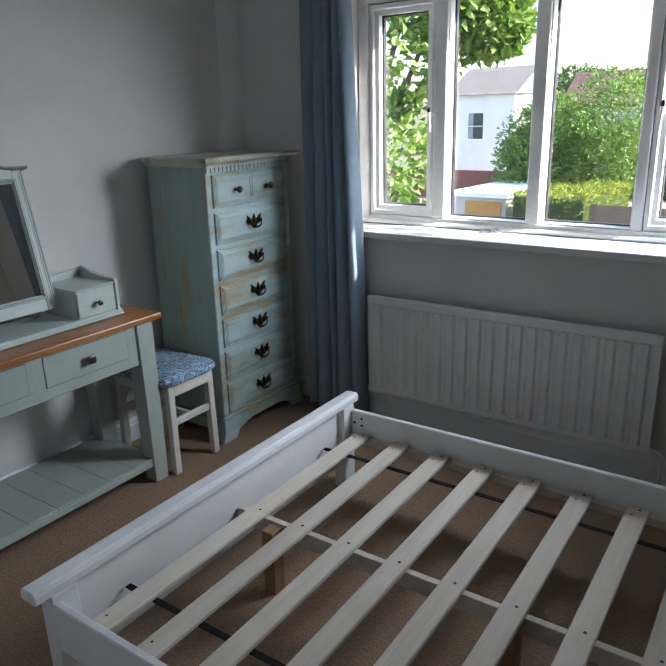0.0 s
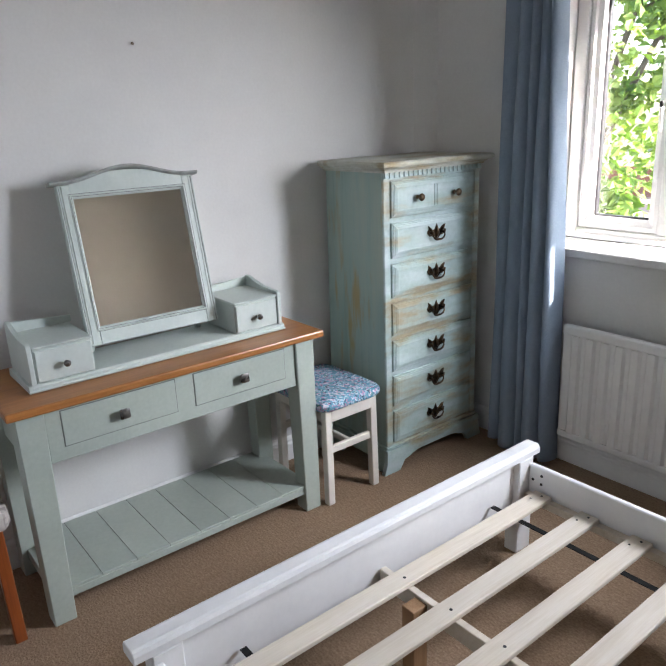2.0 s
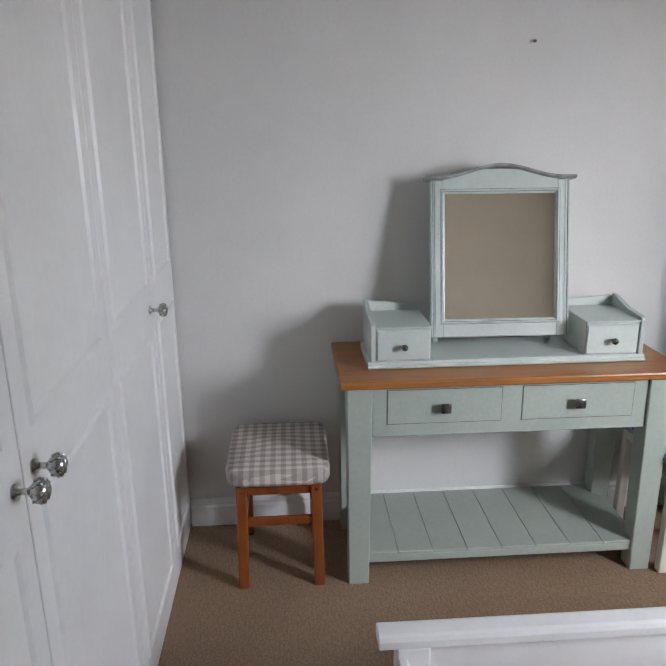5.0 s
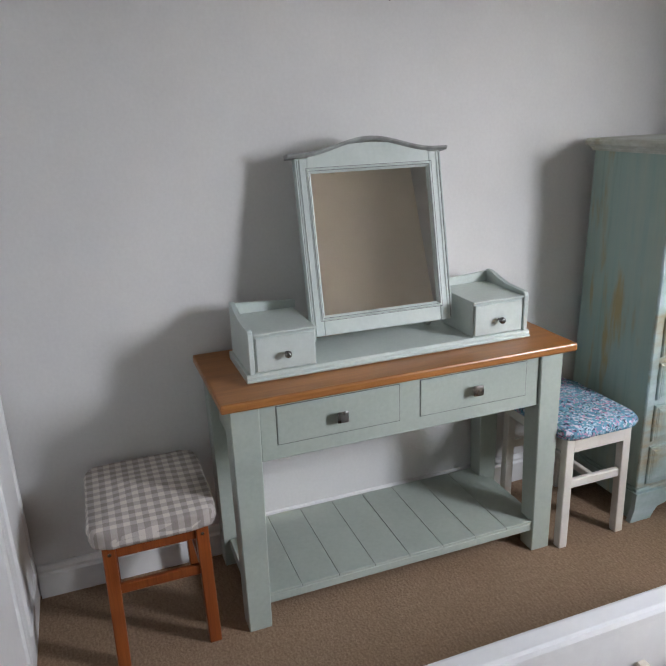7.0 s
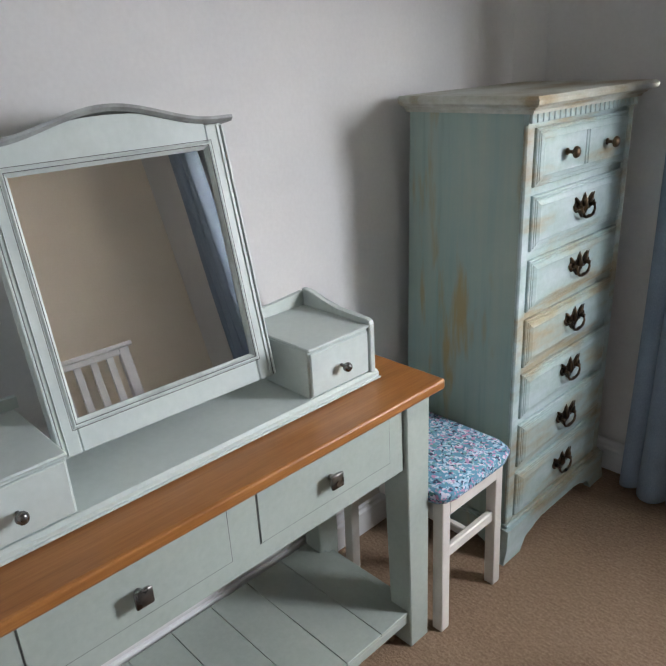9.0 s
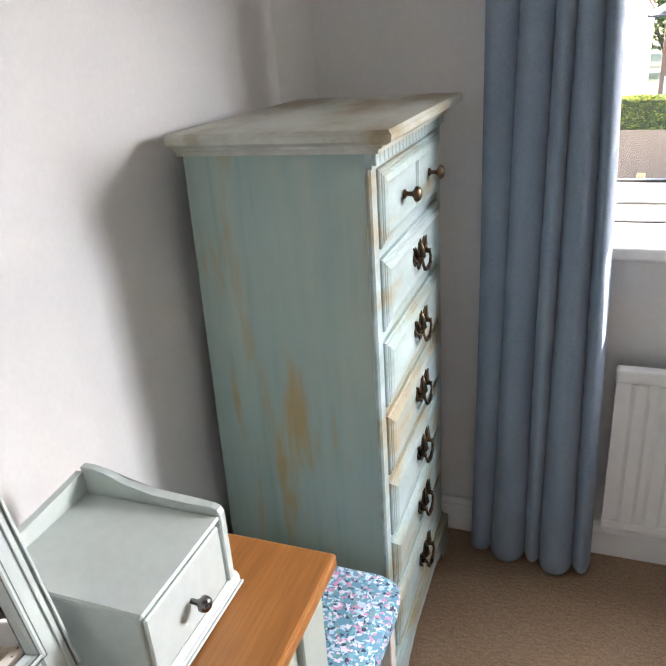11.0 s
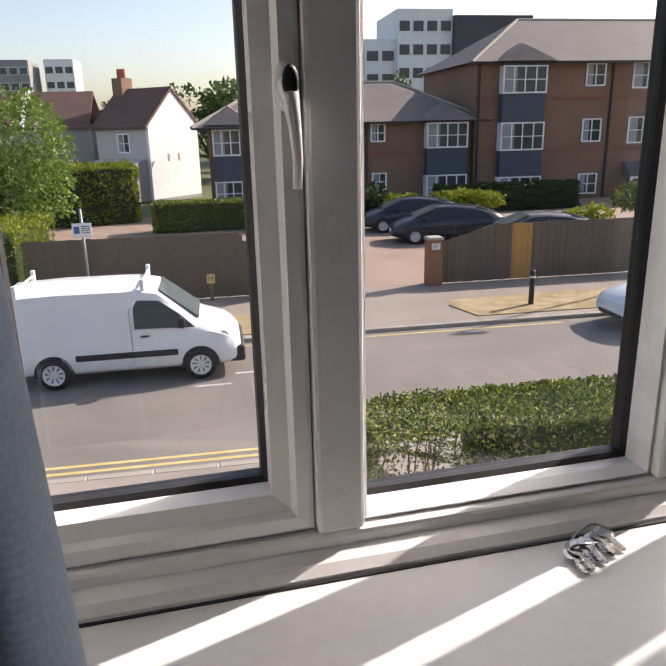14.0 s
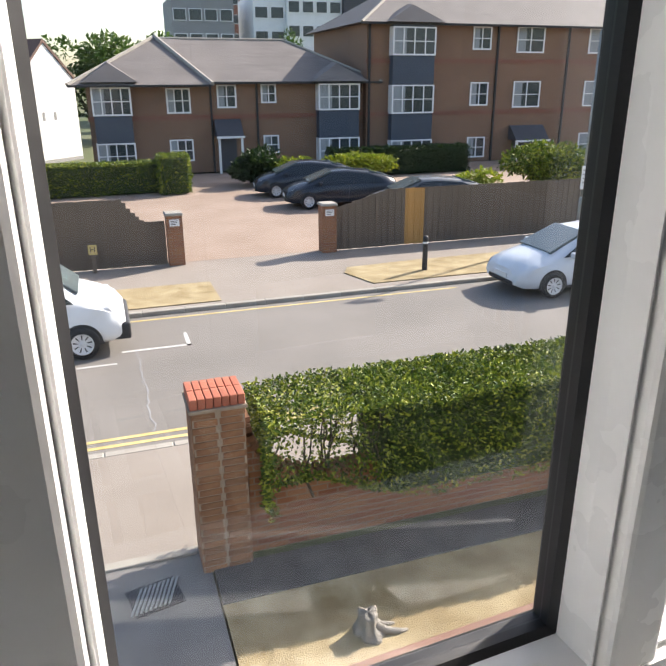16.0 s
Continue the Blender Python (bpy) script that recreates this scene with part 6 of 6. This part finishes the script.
hatchback(12.02, 16.55, 180, M_SILVER, "pearl white hatchback parked facing the van")
hatchback(19.2, 16.6, 180, surf("mid_blue_paint", (0.02, 0.06, 0.14), (0.03, 0.08, 0.18), 0.2, bump=0), "mid-blue car parked further along the kerb")
hatchback(9.6, 32.4, 172, M_NAVYCAR, "dark blue-grey estate car in the car park", 1.0, 1.47)
hatchback(10.1, 29.2, 172, M_NAVYCAR, "dark navy saloon parked beside another car", 1.0, 1.45)
hatchback(12.3, 25.7, 172, surf("dark_silver_paint", (0.12, 0.125, 0.13), (0.15, 0.155, 0.16), 0.2, bump=0), "dark silver car half hidden by the pier", 1.0, 1.45)

# ---- brick flats across the car park ----


def flat_window(parent, u0, u1, z0, z1, y, cols, rows, name="window"):
    """A white casement with glazing bars; y is the wall face."""
    f = bmesh.new()
    box(u0, u1, y - 0.05, y + 0.03, z0, z0 + 0.09, bm=f), box(u0, u1, y - 0.05, y + 0.03, z1 - 0.08, z1, bm=f)
    box(u0, u0 + 0.09, y - 0.05, y + 0.03, z0 + 0.09, z1 - 0.08, bm=f), box(u1 - 0.09, u1, y - 0.05, y + 0.03, z0 + 0.09, z1 - 0.08, bm=f)
    for k in range(1, cols):
        u = u0 + (u1 - u0) * k / cols
        box(u - 0.035, u + 0.035, y - 0.045, y + 0.02, z0 + 0.09, z1 - 0.08, bm=f)
    for k in range(1, rows):
        z = z0 + (z1 - z0) * k / rows
        box(u0 + 0.09, u1 - 0.09, y - 0.04, y + 0.02, z - 0.025, z + 0.025, bm=f)
    w = part(name, f, M_FRAMEW, parent)
    part("pane", box(u0 + 0.05, u1 - 0.05, y - 0.012, y + 0.01, z0 + 0.05, z1 - 0.05), M_PANE, w, "dark reflecting glass")
    part("net_curtain", box(u0 + 0.10, u0 + 0.10 + 0.28 * (u1 - u0), y - 0.0155, y - 0.0125, z0 + 0.09, z1 - 0.09), M_NET, w, "pale curtain behind the glass")
    return w


M_PANE = surf("dark_window_glass", (0.03, 0.04, 0.045), (0.06, 0.075, 0.08), 0.08, scale=0.8, fine=10, bump=0)
M_NET = surf("grey_net_curtain", (0.22, 0.24, 0.25), (0.34, 0.36, 0.37), 0.6, scale=3, fine=40, stretch=(4, 4, 0.4))


def hip_roof(parent, u0, u1, v0, v1, ze, zr, over, inset, mt=None, name="roof"):
    bm = bmesh.new()
    a, b, c, d = u0 - over, u1 + over, v0 - over, v1 + over
    vm = 0.5 * (c + d)
    e = [bm.verts.new(p) for p in ((a, c, ze), (b, c, ze), (b, d, ze), (a, d, ze), (a + inset, vm, zr), (b - inset, vm, zr))]
    for f in ((0, 1, 5, 4), (1, 2, 5), (2, 3, 4, 5), (3, 0, 4), (3, 2, 1, 0)):
        bm.faces.new([e[i] for i in f])
    r = part(name, bm, mt or M_ROOF, parent)
    bm = bmesh.new()
    for p, q in ((0, 4), (1, 5), (4, 5)):
        pa = {0: (a, c, ze), 1: (b, c, ze), 4: (a + inset, vm, zr), 5: (b - inset, vm, zr)}
        tube([pa[p], pa[q]], 0.09, 6, bm)
    part("ridge_tiles", bm, M_KERB, r)
    part("gutter", box(a, b, c - 0.06, c + 0.02, ze - 0.10, ze + 0.02), M_PLASTIC, r)
    return r


def bay(parent, u0, u1, y, proj, rows_z, cols, roof_z=None):
    w = part("bay", box(u0, u1, y - proj, y, rows_z[0][0], rows_z[-1][1] + 0.1), M_BLUEPANEL, parent, "slate-blue panelled bay")
    for z0, z1 in rows_z:
        flat_window(w, u0 - 0.04, u1 + 0.04, z0, z1, y - proj - 0.01, cols, 2)
        part("bay_side", box(u0 - 0.04, u0 + 0.02, y - proj, y, z0, z1), M_FRAMEW, w)
    if roof_z:
        um, wd = 0.5 * (u0 + u1), 0.5 * (u1 - u0) + 0.45
        bm = bmesh.new()
        p = [bm.verts.new(q) for q in ((um - wd, y - proj - 0.4, roof_z), (um + wd, y - proj - 0.4, roof_z), (um, y + 0.6, roof_z + 1.05), (um - wd, y + 0.8, roof_z + 0.02), (um + wd, y + 0.8, roof_z + 0.02), (um, y - 0.15, roof_z + 0.95))]
        for f in ((0, 1, 5), (1, 4, 2, 5), (0, 5, 2, 3), (0, 3, 4, 1)):
            bm.faces.new([p[i] for i in f])
        part("bay_roof", bm, M_ROOF, w)
    return w


def porch(parent, u0, u1, zc, y):
    c = part("porch_canopy", prism([(y - 1.0, zc), (y, zc), (y, zc + 0.85), (y - 0.15, zc + 0.85)], 0, u0, u1), M_DARKCLAD, parent, "dark lean-to porch canopy")
    part("fascia", box(u0 - 0.05, u1 + 0.05, y - 1.04, y - 1.0, zc - 0.10, zc + 0.02), M_FRAMEW, c)
    for u in (u0 + 0.1, u1 - 0.1):
        part("porch_post", box(u - 0.06, u + 0.06, y - 0.95, y - 0.83, 0.0, zc), M_FRAMEW, c)
    part("entrance_door", box(u0 + 0.30, u1 - 0.25, y - 0.04, y + 0.02, 0.0, 2.05), M_DARKCLAD, c)
    return c


low = out_thing("flats_low", 0, 42.0, GZ, 0, "two-storey brown brick flats with white windows and blue bays", "block of flats")
Z = lambda z: z - GZ
part("wall", box(0.85, 16.05, 0.0, 9.0, 0.0, Z(1.62)), M_BRICK, low)
part("string_course", box(0.80, 16.05, -0.03, 0.02, Z(-0.28), Z(-0.05)), M_BRICKRED, low)
hip_roof(low, 0.85, 16.6, 0.0, 9.0, Z(1.62), Z(4.0), 0.45, 4.5)
bm = bmesh.new()
hip = [bm.verts.new(p) for p in ((0.0, -0.95, Z(1.50)), (7.2, -0.95, Z(1.50)), (4.9, 4.5, Z(4.06)), (0.2, 4.5, Z(1.62)), (9.4, 4.5, Z(3.9)))]
for f in ((0, 1, 2), (1, 4, 2), (3, 0, 2), (0, 3, 4, 1)):
    bm.faces.new([hip[i] for i in f])
wing = part("wing_roof", bm, M_ROOF, low)
bm = tube([(0.0, -0.95, Z(1.52)), (4.9, 4.5, Z(4.1))], 0.10, 6)
tube([(7.2, -0.95, Z(1.52)), (4.9, 4.5, Z(4.1))], 0.14, 6, bm)
part("hip_tiles", bm, M_KERB, wing, "pale mortared hip tiles")
part("wing_gutter", box(0.0, 7.2, -1.01, -0.94, Z(1.40), Z(1.51)), M_PLASTIC, wing)
bay(low, 1.10, 2.98, 0.0, 0.55, ((Z(-2.69), Z(-1.36)), (Z(0.0), Z(1.40))), 4, Z(1.64))
bay(low, 13.20, 15.60, 0.0, 0.55, ((Z(-2.85), Z(-1.40)), (Z(0.10), Z(1.52))), 4, Z(1.64))
for u0, u1, z0, z1, cols in ((4.84, 6.12, 0.04, 1.34, 3), (4.84, 6.12, -2.47, -1.30, 3), (7.55, 8.62, 0.28, 1.49, 2), (9.99, 10.86, 0.51, 1.52, 2), (10.05, 10.95, -2.25, -1.20, 2)):
    flat_window(low, u0, u1, Z(z0), Z(z1), 0.0, cols, 2)
porch(low, 7.30, 8.75, Z(-1.15), 0.0)
for u in (7.2, 9.75, 16.3):
    part("downpipe", box(u - 0.05, u + 0.05, -0.09, 0.0, 0.0, Z(1.6)), M_PLASTIC, low, "dark downpipe")
tall = out_thing("flats_tall", 0, 41.6, GZ, 0, "three-storey brown brick flats with white windows and blue bays", "block of flats")
part("wall", box(16.1, 46.0, 0.0, 10.0, 0.0, Z(4.70)), M_BRICK, tall)
for zz in (-0.28, 2.62):
    part("string_course", box(16.05, 46.0, -0.03, 0.02, Z(zz), Z(zz + 0.22)), M_BRICKRED, tall)
hip_roof(tall, 16.1, 46.0, 0.0, 10.0, Z(4.70), Z(7.6), 0.5, 5.0)
for u0, u1 in ((17.5, 20.1), (37.6, 41.6)):
    bay(tall, u0, u1, 0.0, 0.5, ((Z(-3.05), Z(-1.63)), (Z(-0.15), Z(1.43)), (Z(3.0), Z(4.5))), 4, Z(4.72))
for u0, u1, cols in ((22.8, 24.05, 2), (25.8, 27.75, 2), (31.0, 33.6, 3)):
    for z0, z1 in ((-2.87, -1.63), (0.2, 1.55), (3.35, 4.62)):
        if not (z0 < -2 and u0 == 25.8):
            flat_window(tall, u0, u1, Z(z0 - (0.15 if cols > 2 or u0 > 25 else 0)), Z(z1 + (0.05 if u0 > 25 else 0)), 0.0, cols, 2)
porch(tall, 25.7, 28.1, Z(-1.86), 0.0)
for u in (16.25, 24.5, 29.5, 35.4):
    part("downpipe", box(u - 0.06, u + 0.06, -0.1, 0.0, 0.0, Z(4.7)), M_PLASTIC, tall, "dark downpipe")

own = out_thing("own_house_roof", 0, 0, 0, 0, "brown tiled roof over the bedroom", "roof")
own.matrix_basis = pose(1.75, 0.8, 2.61)
part("roof", prism([(-2.54, 0.0), (2.54, 0.0), (0.0, 2.1)], 0, -2.0, 2.0), M_ROOFRED, own)

# ---- older houses and far buildings ----
hw = out_thing("white_house", -3.1, 50.0, GZ, -40, "white rendered end house with a dark red tiled roof", "house")
part("wall", box(-4.6, 0.0, 0.0, 4.8, 0.0, Z(1.9)), M_CREAM, hw)
part("plinth", box(-4.62, 0.23, -0.02, 4.82, -0.14, 0.10), M_CONC, hw)
gab = [(0.0, 0.0), (4.8, 0.0), (4.8, Z(2.0)), (2.4, Z(4.15)), (0.0, Z(1.9))]
part("gable_wall", prism(gab, 0, 0.0, 0.22), M_RENDER, hw, "bright white gable wall")
part("roof", prism([(-0.3, Z(1.70)), (2.4, Z(4.2)), (5.1, Z(1.75)), (5.1, Z(1.55)), (2.4, Z(3.98)), (-0.3, Z(1.50))], 0, -4.7, 0.3), M_ROOFRED, hw)
ch = part("chimney", box(-4.6, -3.7, 1.9, 2.9, Z(2.8), Z(4.9)), M_BRICK, hw)
for x in (-4.4, -4.15, -3.9):
    part("chimney_pot", lathe([(0.13, Z(4.9)), (0.10, Z(5.45)), (0.12, Z(5.5)), (0.0, Z(5.5))], 10, pose(x, 2.4, 0)), M_REDTILE, ch)
flat_window(hw, -2.6, -1.5, Z(0.0), Z(1.25), 0.0, 2, 2)
part("lean_to", prism([(-2.2, 0.0), (0.0, 0.0), (0.0, Z(-0.35)), (-2.2, Z(-0.95))], 0, -4.4, -0.2), M_CREAM, hw)
for zz, yy in ((-0.6, 1.6), (-0.6, 2.6)):
    part("vent", box(0.21, 0.235, yy, yy + 0.2, Z(zz), Z(zz + 0.5)), M_CONC, hw)
t2 = out_thing("terraced_house", -11.2, 53.2, GZ, 0, "grey terraced houses under dark tiled roofs", "house")
part("wall", box(-6.0, 4.3, 0.0, 7.0, 0.0, Z(1.9)), M_CONC, t2)
part("roof", prism([(-0.3, Z(1.75)), (3.2, Z(4.2)), (7.2, Z(1.9)), (3.2, Z(4.0)), (-0.3, Z(1.6))], 0, -6.2, 4.2), M_ROOFRED, t2)
part("parapet", prism([(-0.35, Z(1.75)), (3.2, Z(4.35)), (3.2, Z(4.15)), (-0.35, Z(1.5))], 0, -0.3, 0.0), M_RENDER, t2)
flat_window(t2, 1.2, 2.3, Z(0.0), Z(1.4), 0.0, 1, 2)
flat_window(t2, -3.2, -2.1, Z(0.0), Z(1.4), 0.0, 1, 2)


def far_block(name, u0, u1, v, d, top, mt, label, rows, cols, glass=True):
    b = out_thing(name, 0.5 * (u0 + u1), v, GZ, 0, label, "building")
    w = 0.5 * (u1 - u0)
    part("wall", box(-w, w, 0, d, 0.0, top - GZ), mt, b)
    if glass:
        for r in range(rows):
            z = top - GZ - 1.6 - r * 3.0
            for k in range(cols):
                x = -w + (k + 0.5) * 2 * w / cols
                ww = 0.42 * 2 * w / cols
                wd = part("window", box(x - ww, x + ww, -0.08, 0.02, z - 1.3, z + 0.2), M_FRAMEW, b)
                part("pane", box(x - ww + 0.1, x + ww - 0.1, -0.10, -0.07, z - 1.2, z + 0.1), M_PANE, wd)
    return b


far_block("white_tower", 27.4, 35.2, 100, 12, 16.3, M_RENDER, "white office block with bands of windows", 5, 4)
far_block("white_wing", 23.0, 27.4, 101, 10, 12.6, M_RENDER, "lower white office wing with bands of windows", 4, 2)
far_block("charcoal_block", 35.2, 46.5, 99, 14, 15.4, M_DARKCLAD, "plain windowless charcoal-clad office block", 1, 1, False)
far_block("brick_tower", 18.0, 29.0, 130, 12, 20.0, M_BRICKRED, "distant red brick apartment tower", 6, 6)
far_block("grey_flats", 12.4, 20.6, 102, 10, 12.2, M_CONC, "grey modern flats with square windows", 4, 4)
far_block("far_office", -40, -34, 160, 10, 15.5, M_CONC, "distant pale office block", 4, 3)
far_block("far_office", -32, -26, 165, 10, 16.0, M_RENDER, "distant white office block", 4, 3)
far_block("pale_shed_roof", 13.0, 22.0, 62, 8, 4.4, M_SIGN, "low building with a pale metal roof", 1, 1, False)

# ---- planting ----


def blob_sampler(lobes):
    def sample(r):
        cx, cy, cz, a, b, c = lobes[r.randrange(len(lobes))]
        d = Vector((r.gauss(0, 1), r.gauss(0, 1), r.gauss(0, 1))).normalized()
        k = (0.72 + 0.30 * r.random()) * (1 + 0.22 * noise.noise(d * 2.3 + Vector((cx, cy, cz))))
        return (cx + d.x * a * k, cy + d.y * b * k, max(0.02, cz + d.z * c * k)), d

    return sample


def shrub(u, v, w, d, h, mt, n, size, label, seed, z=GZ, name="shrub", trunk=0.0, matrix=None):
    """A shrub or small tree: tapered stems and a crown of overlapping lobes of leaves."""
    s = out_thing(name, u, v, z, 0, label, "tree" if trunk else "shrub")
    if matrix:
        s.matrix_basis = matrix
    r = random.Random(seed)
    lobes = []
    for _ in range(9):
        lobes.append((r.uniform(-0.30, 0.30) * w, r.uniform(-0.30, 0.30) * d, trunk + h * r.uniform(0.30, 0.72), w * r.uniform(0.20, 0.32), d * r.uniform(0.20, 0.32), h * r.uniform(0.20, 0.30)))
    bm = bmesh.new()
    if trunk:
        tube([(0, 0, 0), (0.05 * w * 0.2, 0, trunk * 0.6), (0, 0.02, trunk + h * 0.35)], [0.05 * w, 0.04 * w, 0.02 * w], 9, bm)
    for cx, cy, cz, *_ in lobes:
        tube([(0, 0, trunk * 0.8), (cx * 0.5, cy * 0.5, trunk * 0.5 + cz * 0.45), (cx, cy, cz)], [0.02 * w + 0.01, 0.012 * w + 0.006, 0.004 * w + 0.003], 6, bm)
    part("trunk", bm, M_BARK, s)
    leaves("crown", s, leaf_mesh(n, blob_sampler(lobes), size, seed), mt)
    return s


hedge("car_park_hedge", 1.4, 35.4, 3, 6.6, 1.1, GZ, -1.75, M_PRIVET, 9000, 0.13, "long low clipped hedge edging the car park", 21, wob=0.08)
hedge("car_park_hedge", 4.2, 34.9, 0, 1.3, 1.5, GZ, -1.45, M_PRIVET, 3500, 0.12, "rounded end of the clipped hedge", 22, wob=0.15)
hedge("dark_hedge", 16.5, 37.6, 0, 8.0, 1.0, GZ, -1.7, M_DARKLEAF_SHADE, 6000, 0.16, "dark purple-green hedge below the flats", 23, wob=0.1)
hedge("tall_hedge", -6.2, 40.0, 12, 6.0, 3.2, GZ, -0.3, M_LIME, 12000, 0.2, "tall bright green hedge beside the old houses", 24, wob=0.3)
hedge("tall_hedge", -9.6, 34.0, 30, 5.0, 3.0, GZ, 0.4, M_BACKLEAF, 10000, 0.2, "tall sunlit hedge at the end of the car park", 29, wob=0.3)
shrub(8.4, 36.0, 2.6, 2.0, 1.7, M_DARKLEAF_SHADE, 2600, 0.28, "dark spiky evergreen shrub by the porch", 31)
shrub(10.1, 35.2, 2.0, 1.8, 1.4, M_LIME, 2200, 0.18, "bright yellow-green shrub by the parked cars", 32)
shrub(13.2, 36.0, 4.4, 1.8, 1.4, M_LIME, 3200, 0.2, "spreading yellow-green shrub below the bay", 33)
shrub(18.5, 27.4, 4.6, 2.4, 2.6, M_PRIVET, 5200, 0.2, "rounded variegated shrub behind the fence", 34)
shrub(22.2, 27.8, 3.4, 2.0, 2.2, M_LIME, 3200, 0.2, "yellow-green shrub behind the fence", 35)
shrub(14.2, 26.0, 2.4, 1.5, 1.75, M_LIME, 1800, 0.18, "yellowing low shrub behind the fence", 38)
shrub(27.0, 27.5, 6.0, 2.4, 2.6, M_PRIVET, 5200, 0.2, "broad green shrub behind the fence", 36)
shrub(33.0, 27.0, 4.0, 4.0, 7.0, M_BACKLEAF, 6000, 0.3, "leafy green tree at the end of the flats", 37, name="tree", trunk=1.5)
for k, (u, v, w, h, sd) in enumerate(((-4.0, 62, 7, 7.0, 41), (1.5, 66, 8, 8.4, 42), (6.0, 72, 9, 8.0, 43), (-14.0, 70, 9, 6.0, 44), (12.0, 84, 8, 9.0, 45), (24.0, 92, 6, 9.5, 46), (-24.0, 75, 12, 8.0, 47), (-34.0, 78, 12, 8.5, 48))):
    shrub(u, v, w, w * 0.7, h, M_LEAF, 3600, 0.5, "distant rounded green tree among the roofs", sd, name="tree", trunk=1.2)

# ---- seen to the far end of the street from the doorway ----
hedge("tall_hedge", -5.6, 23.6, 0, 2.5, 4.4, GZ, -1.05, M_LIME, 9000, 0.10, "broad sunlit lime-green hedge at the end of the fence", 61, wob=0.25)
shrub(-7.0, 27.6, 6.4, 4.5, 5.6, M_BACKLEAF, 15000, 0.19, "large sunlit bushy tree with dense leaves", 62, name="tree", trunk=0.4)
ga = out_thing("garage", -8.5, 22.6, GZ, 0, "small rendered garage with a flat pale roof", "garage")
part("wall", box(-1.0, 1.0, 0.0, 4.0, 0.0, 1.75), M_CREAM, ga)
part("flat_roof", box(-1.15, 1.15, -0.2, 4.1, 1.75, 1.92, 0.01), M_RENDER, ga, "pale flat roof slab")
part("garage_door", box(-0.55, 0.85, -0.05, 0.0, 0.0, 1.6, 0.01), M_NEWFENCE, ga, "brown garage door")
out_setting("boundary_wall", box(-26.0, -9.8, 35.0, 35.25, GZ - 0.2, -1.55), M_BRICKRED, "long red brick boundary wall", "wall")
vl = out_thing("white_villa", -17.6, 40.6, GZ, 0, "white rendered house with a blue-framed window", "house")
part("wall", box(-2.2, 2.2, 0.0, 6.0, 0.0, Z(2.6)), M_RENDER, vl)
part("roof", prism([(-0.3, Z(2.5)), (3.0, Z(4.2)), (6.3, Z(2.5))], 0, -2.4, 2.4), M_ROOF, vl)
flat_window(vl, -0.9, 0.3, Z(-0.2), Z(1.5), 0.0, 1, 2)
# garden tree close to the left of the window
near = out_thing("garden_tree", 0, 0, 0, 0, "broad-leaved garden tree with sunlit drooping leaves", "tree")
near.matrix_basis = pose(-2.9, 8.3, GZ)
lobes = [(0.35, 0.0, 4.1, 1.05, 0.9, 0.9), (0.55, 0.1, 5.5, 1.1, 1.0, 0.9), (1.45, 0.5, 6.05, 0.85, 0.7, 0.62), (1.95, 0.6, 5.75, 0.5, 0.5, 0.45), (-0.9, 0.2, 5.4, 1.2, 1.1, 1.0), (0.45, -0.2, 3.2, 0.75, 0.7, 0.7), (0.75, 0.0, 2.5, 0.5, 0.5, 0.5), (-0.6, 0.0, 3.6, 0.9, 0.9, 0.8)]
bm = tube([(0, 0, 0), (0.05, 0, 1.4), (-0.05, 0.05, 2.8), (0.1, 0.1, 4.6)], [0.16, 0.13, 0.10, 0.05], 10)
for cx, cy, cz, *_ in lobes:
    tube([(0, 0, min(cz - 0.8, 3.0)), (cx * 0.55, cy * 0.5, cz - 0.35), (cx, cy, cz)], [0.06, 0.035, 0.012], 6, bm)
part("trunk", bm, M_BARK, near)
leaves("crown", near, leaf_mesh(11000, blob_sampler(lobes), 0.15, 71, 1.5), M_BACKLEAF)
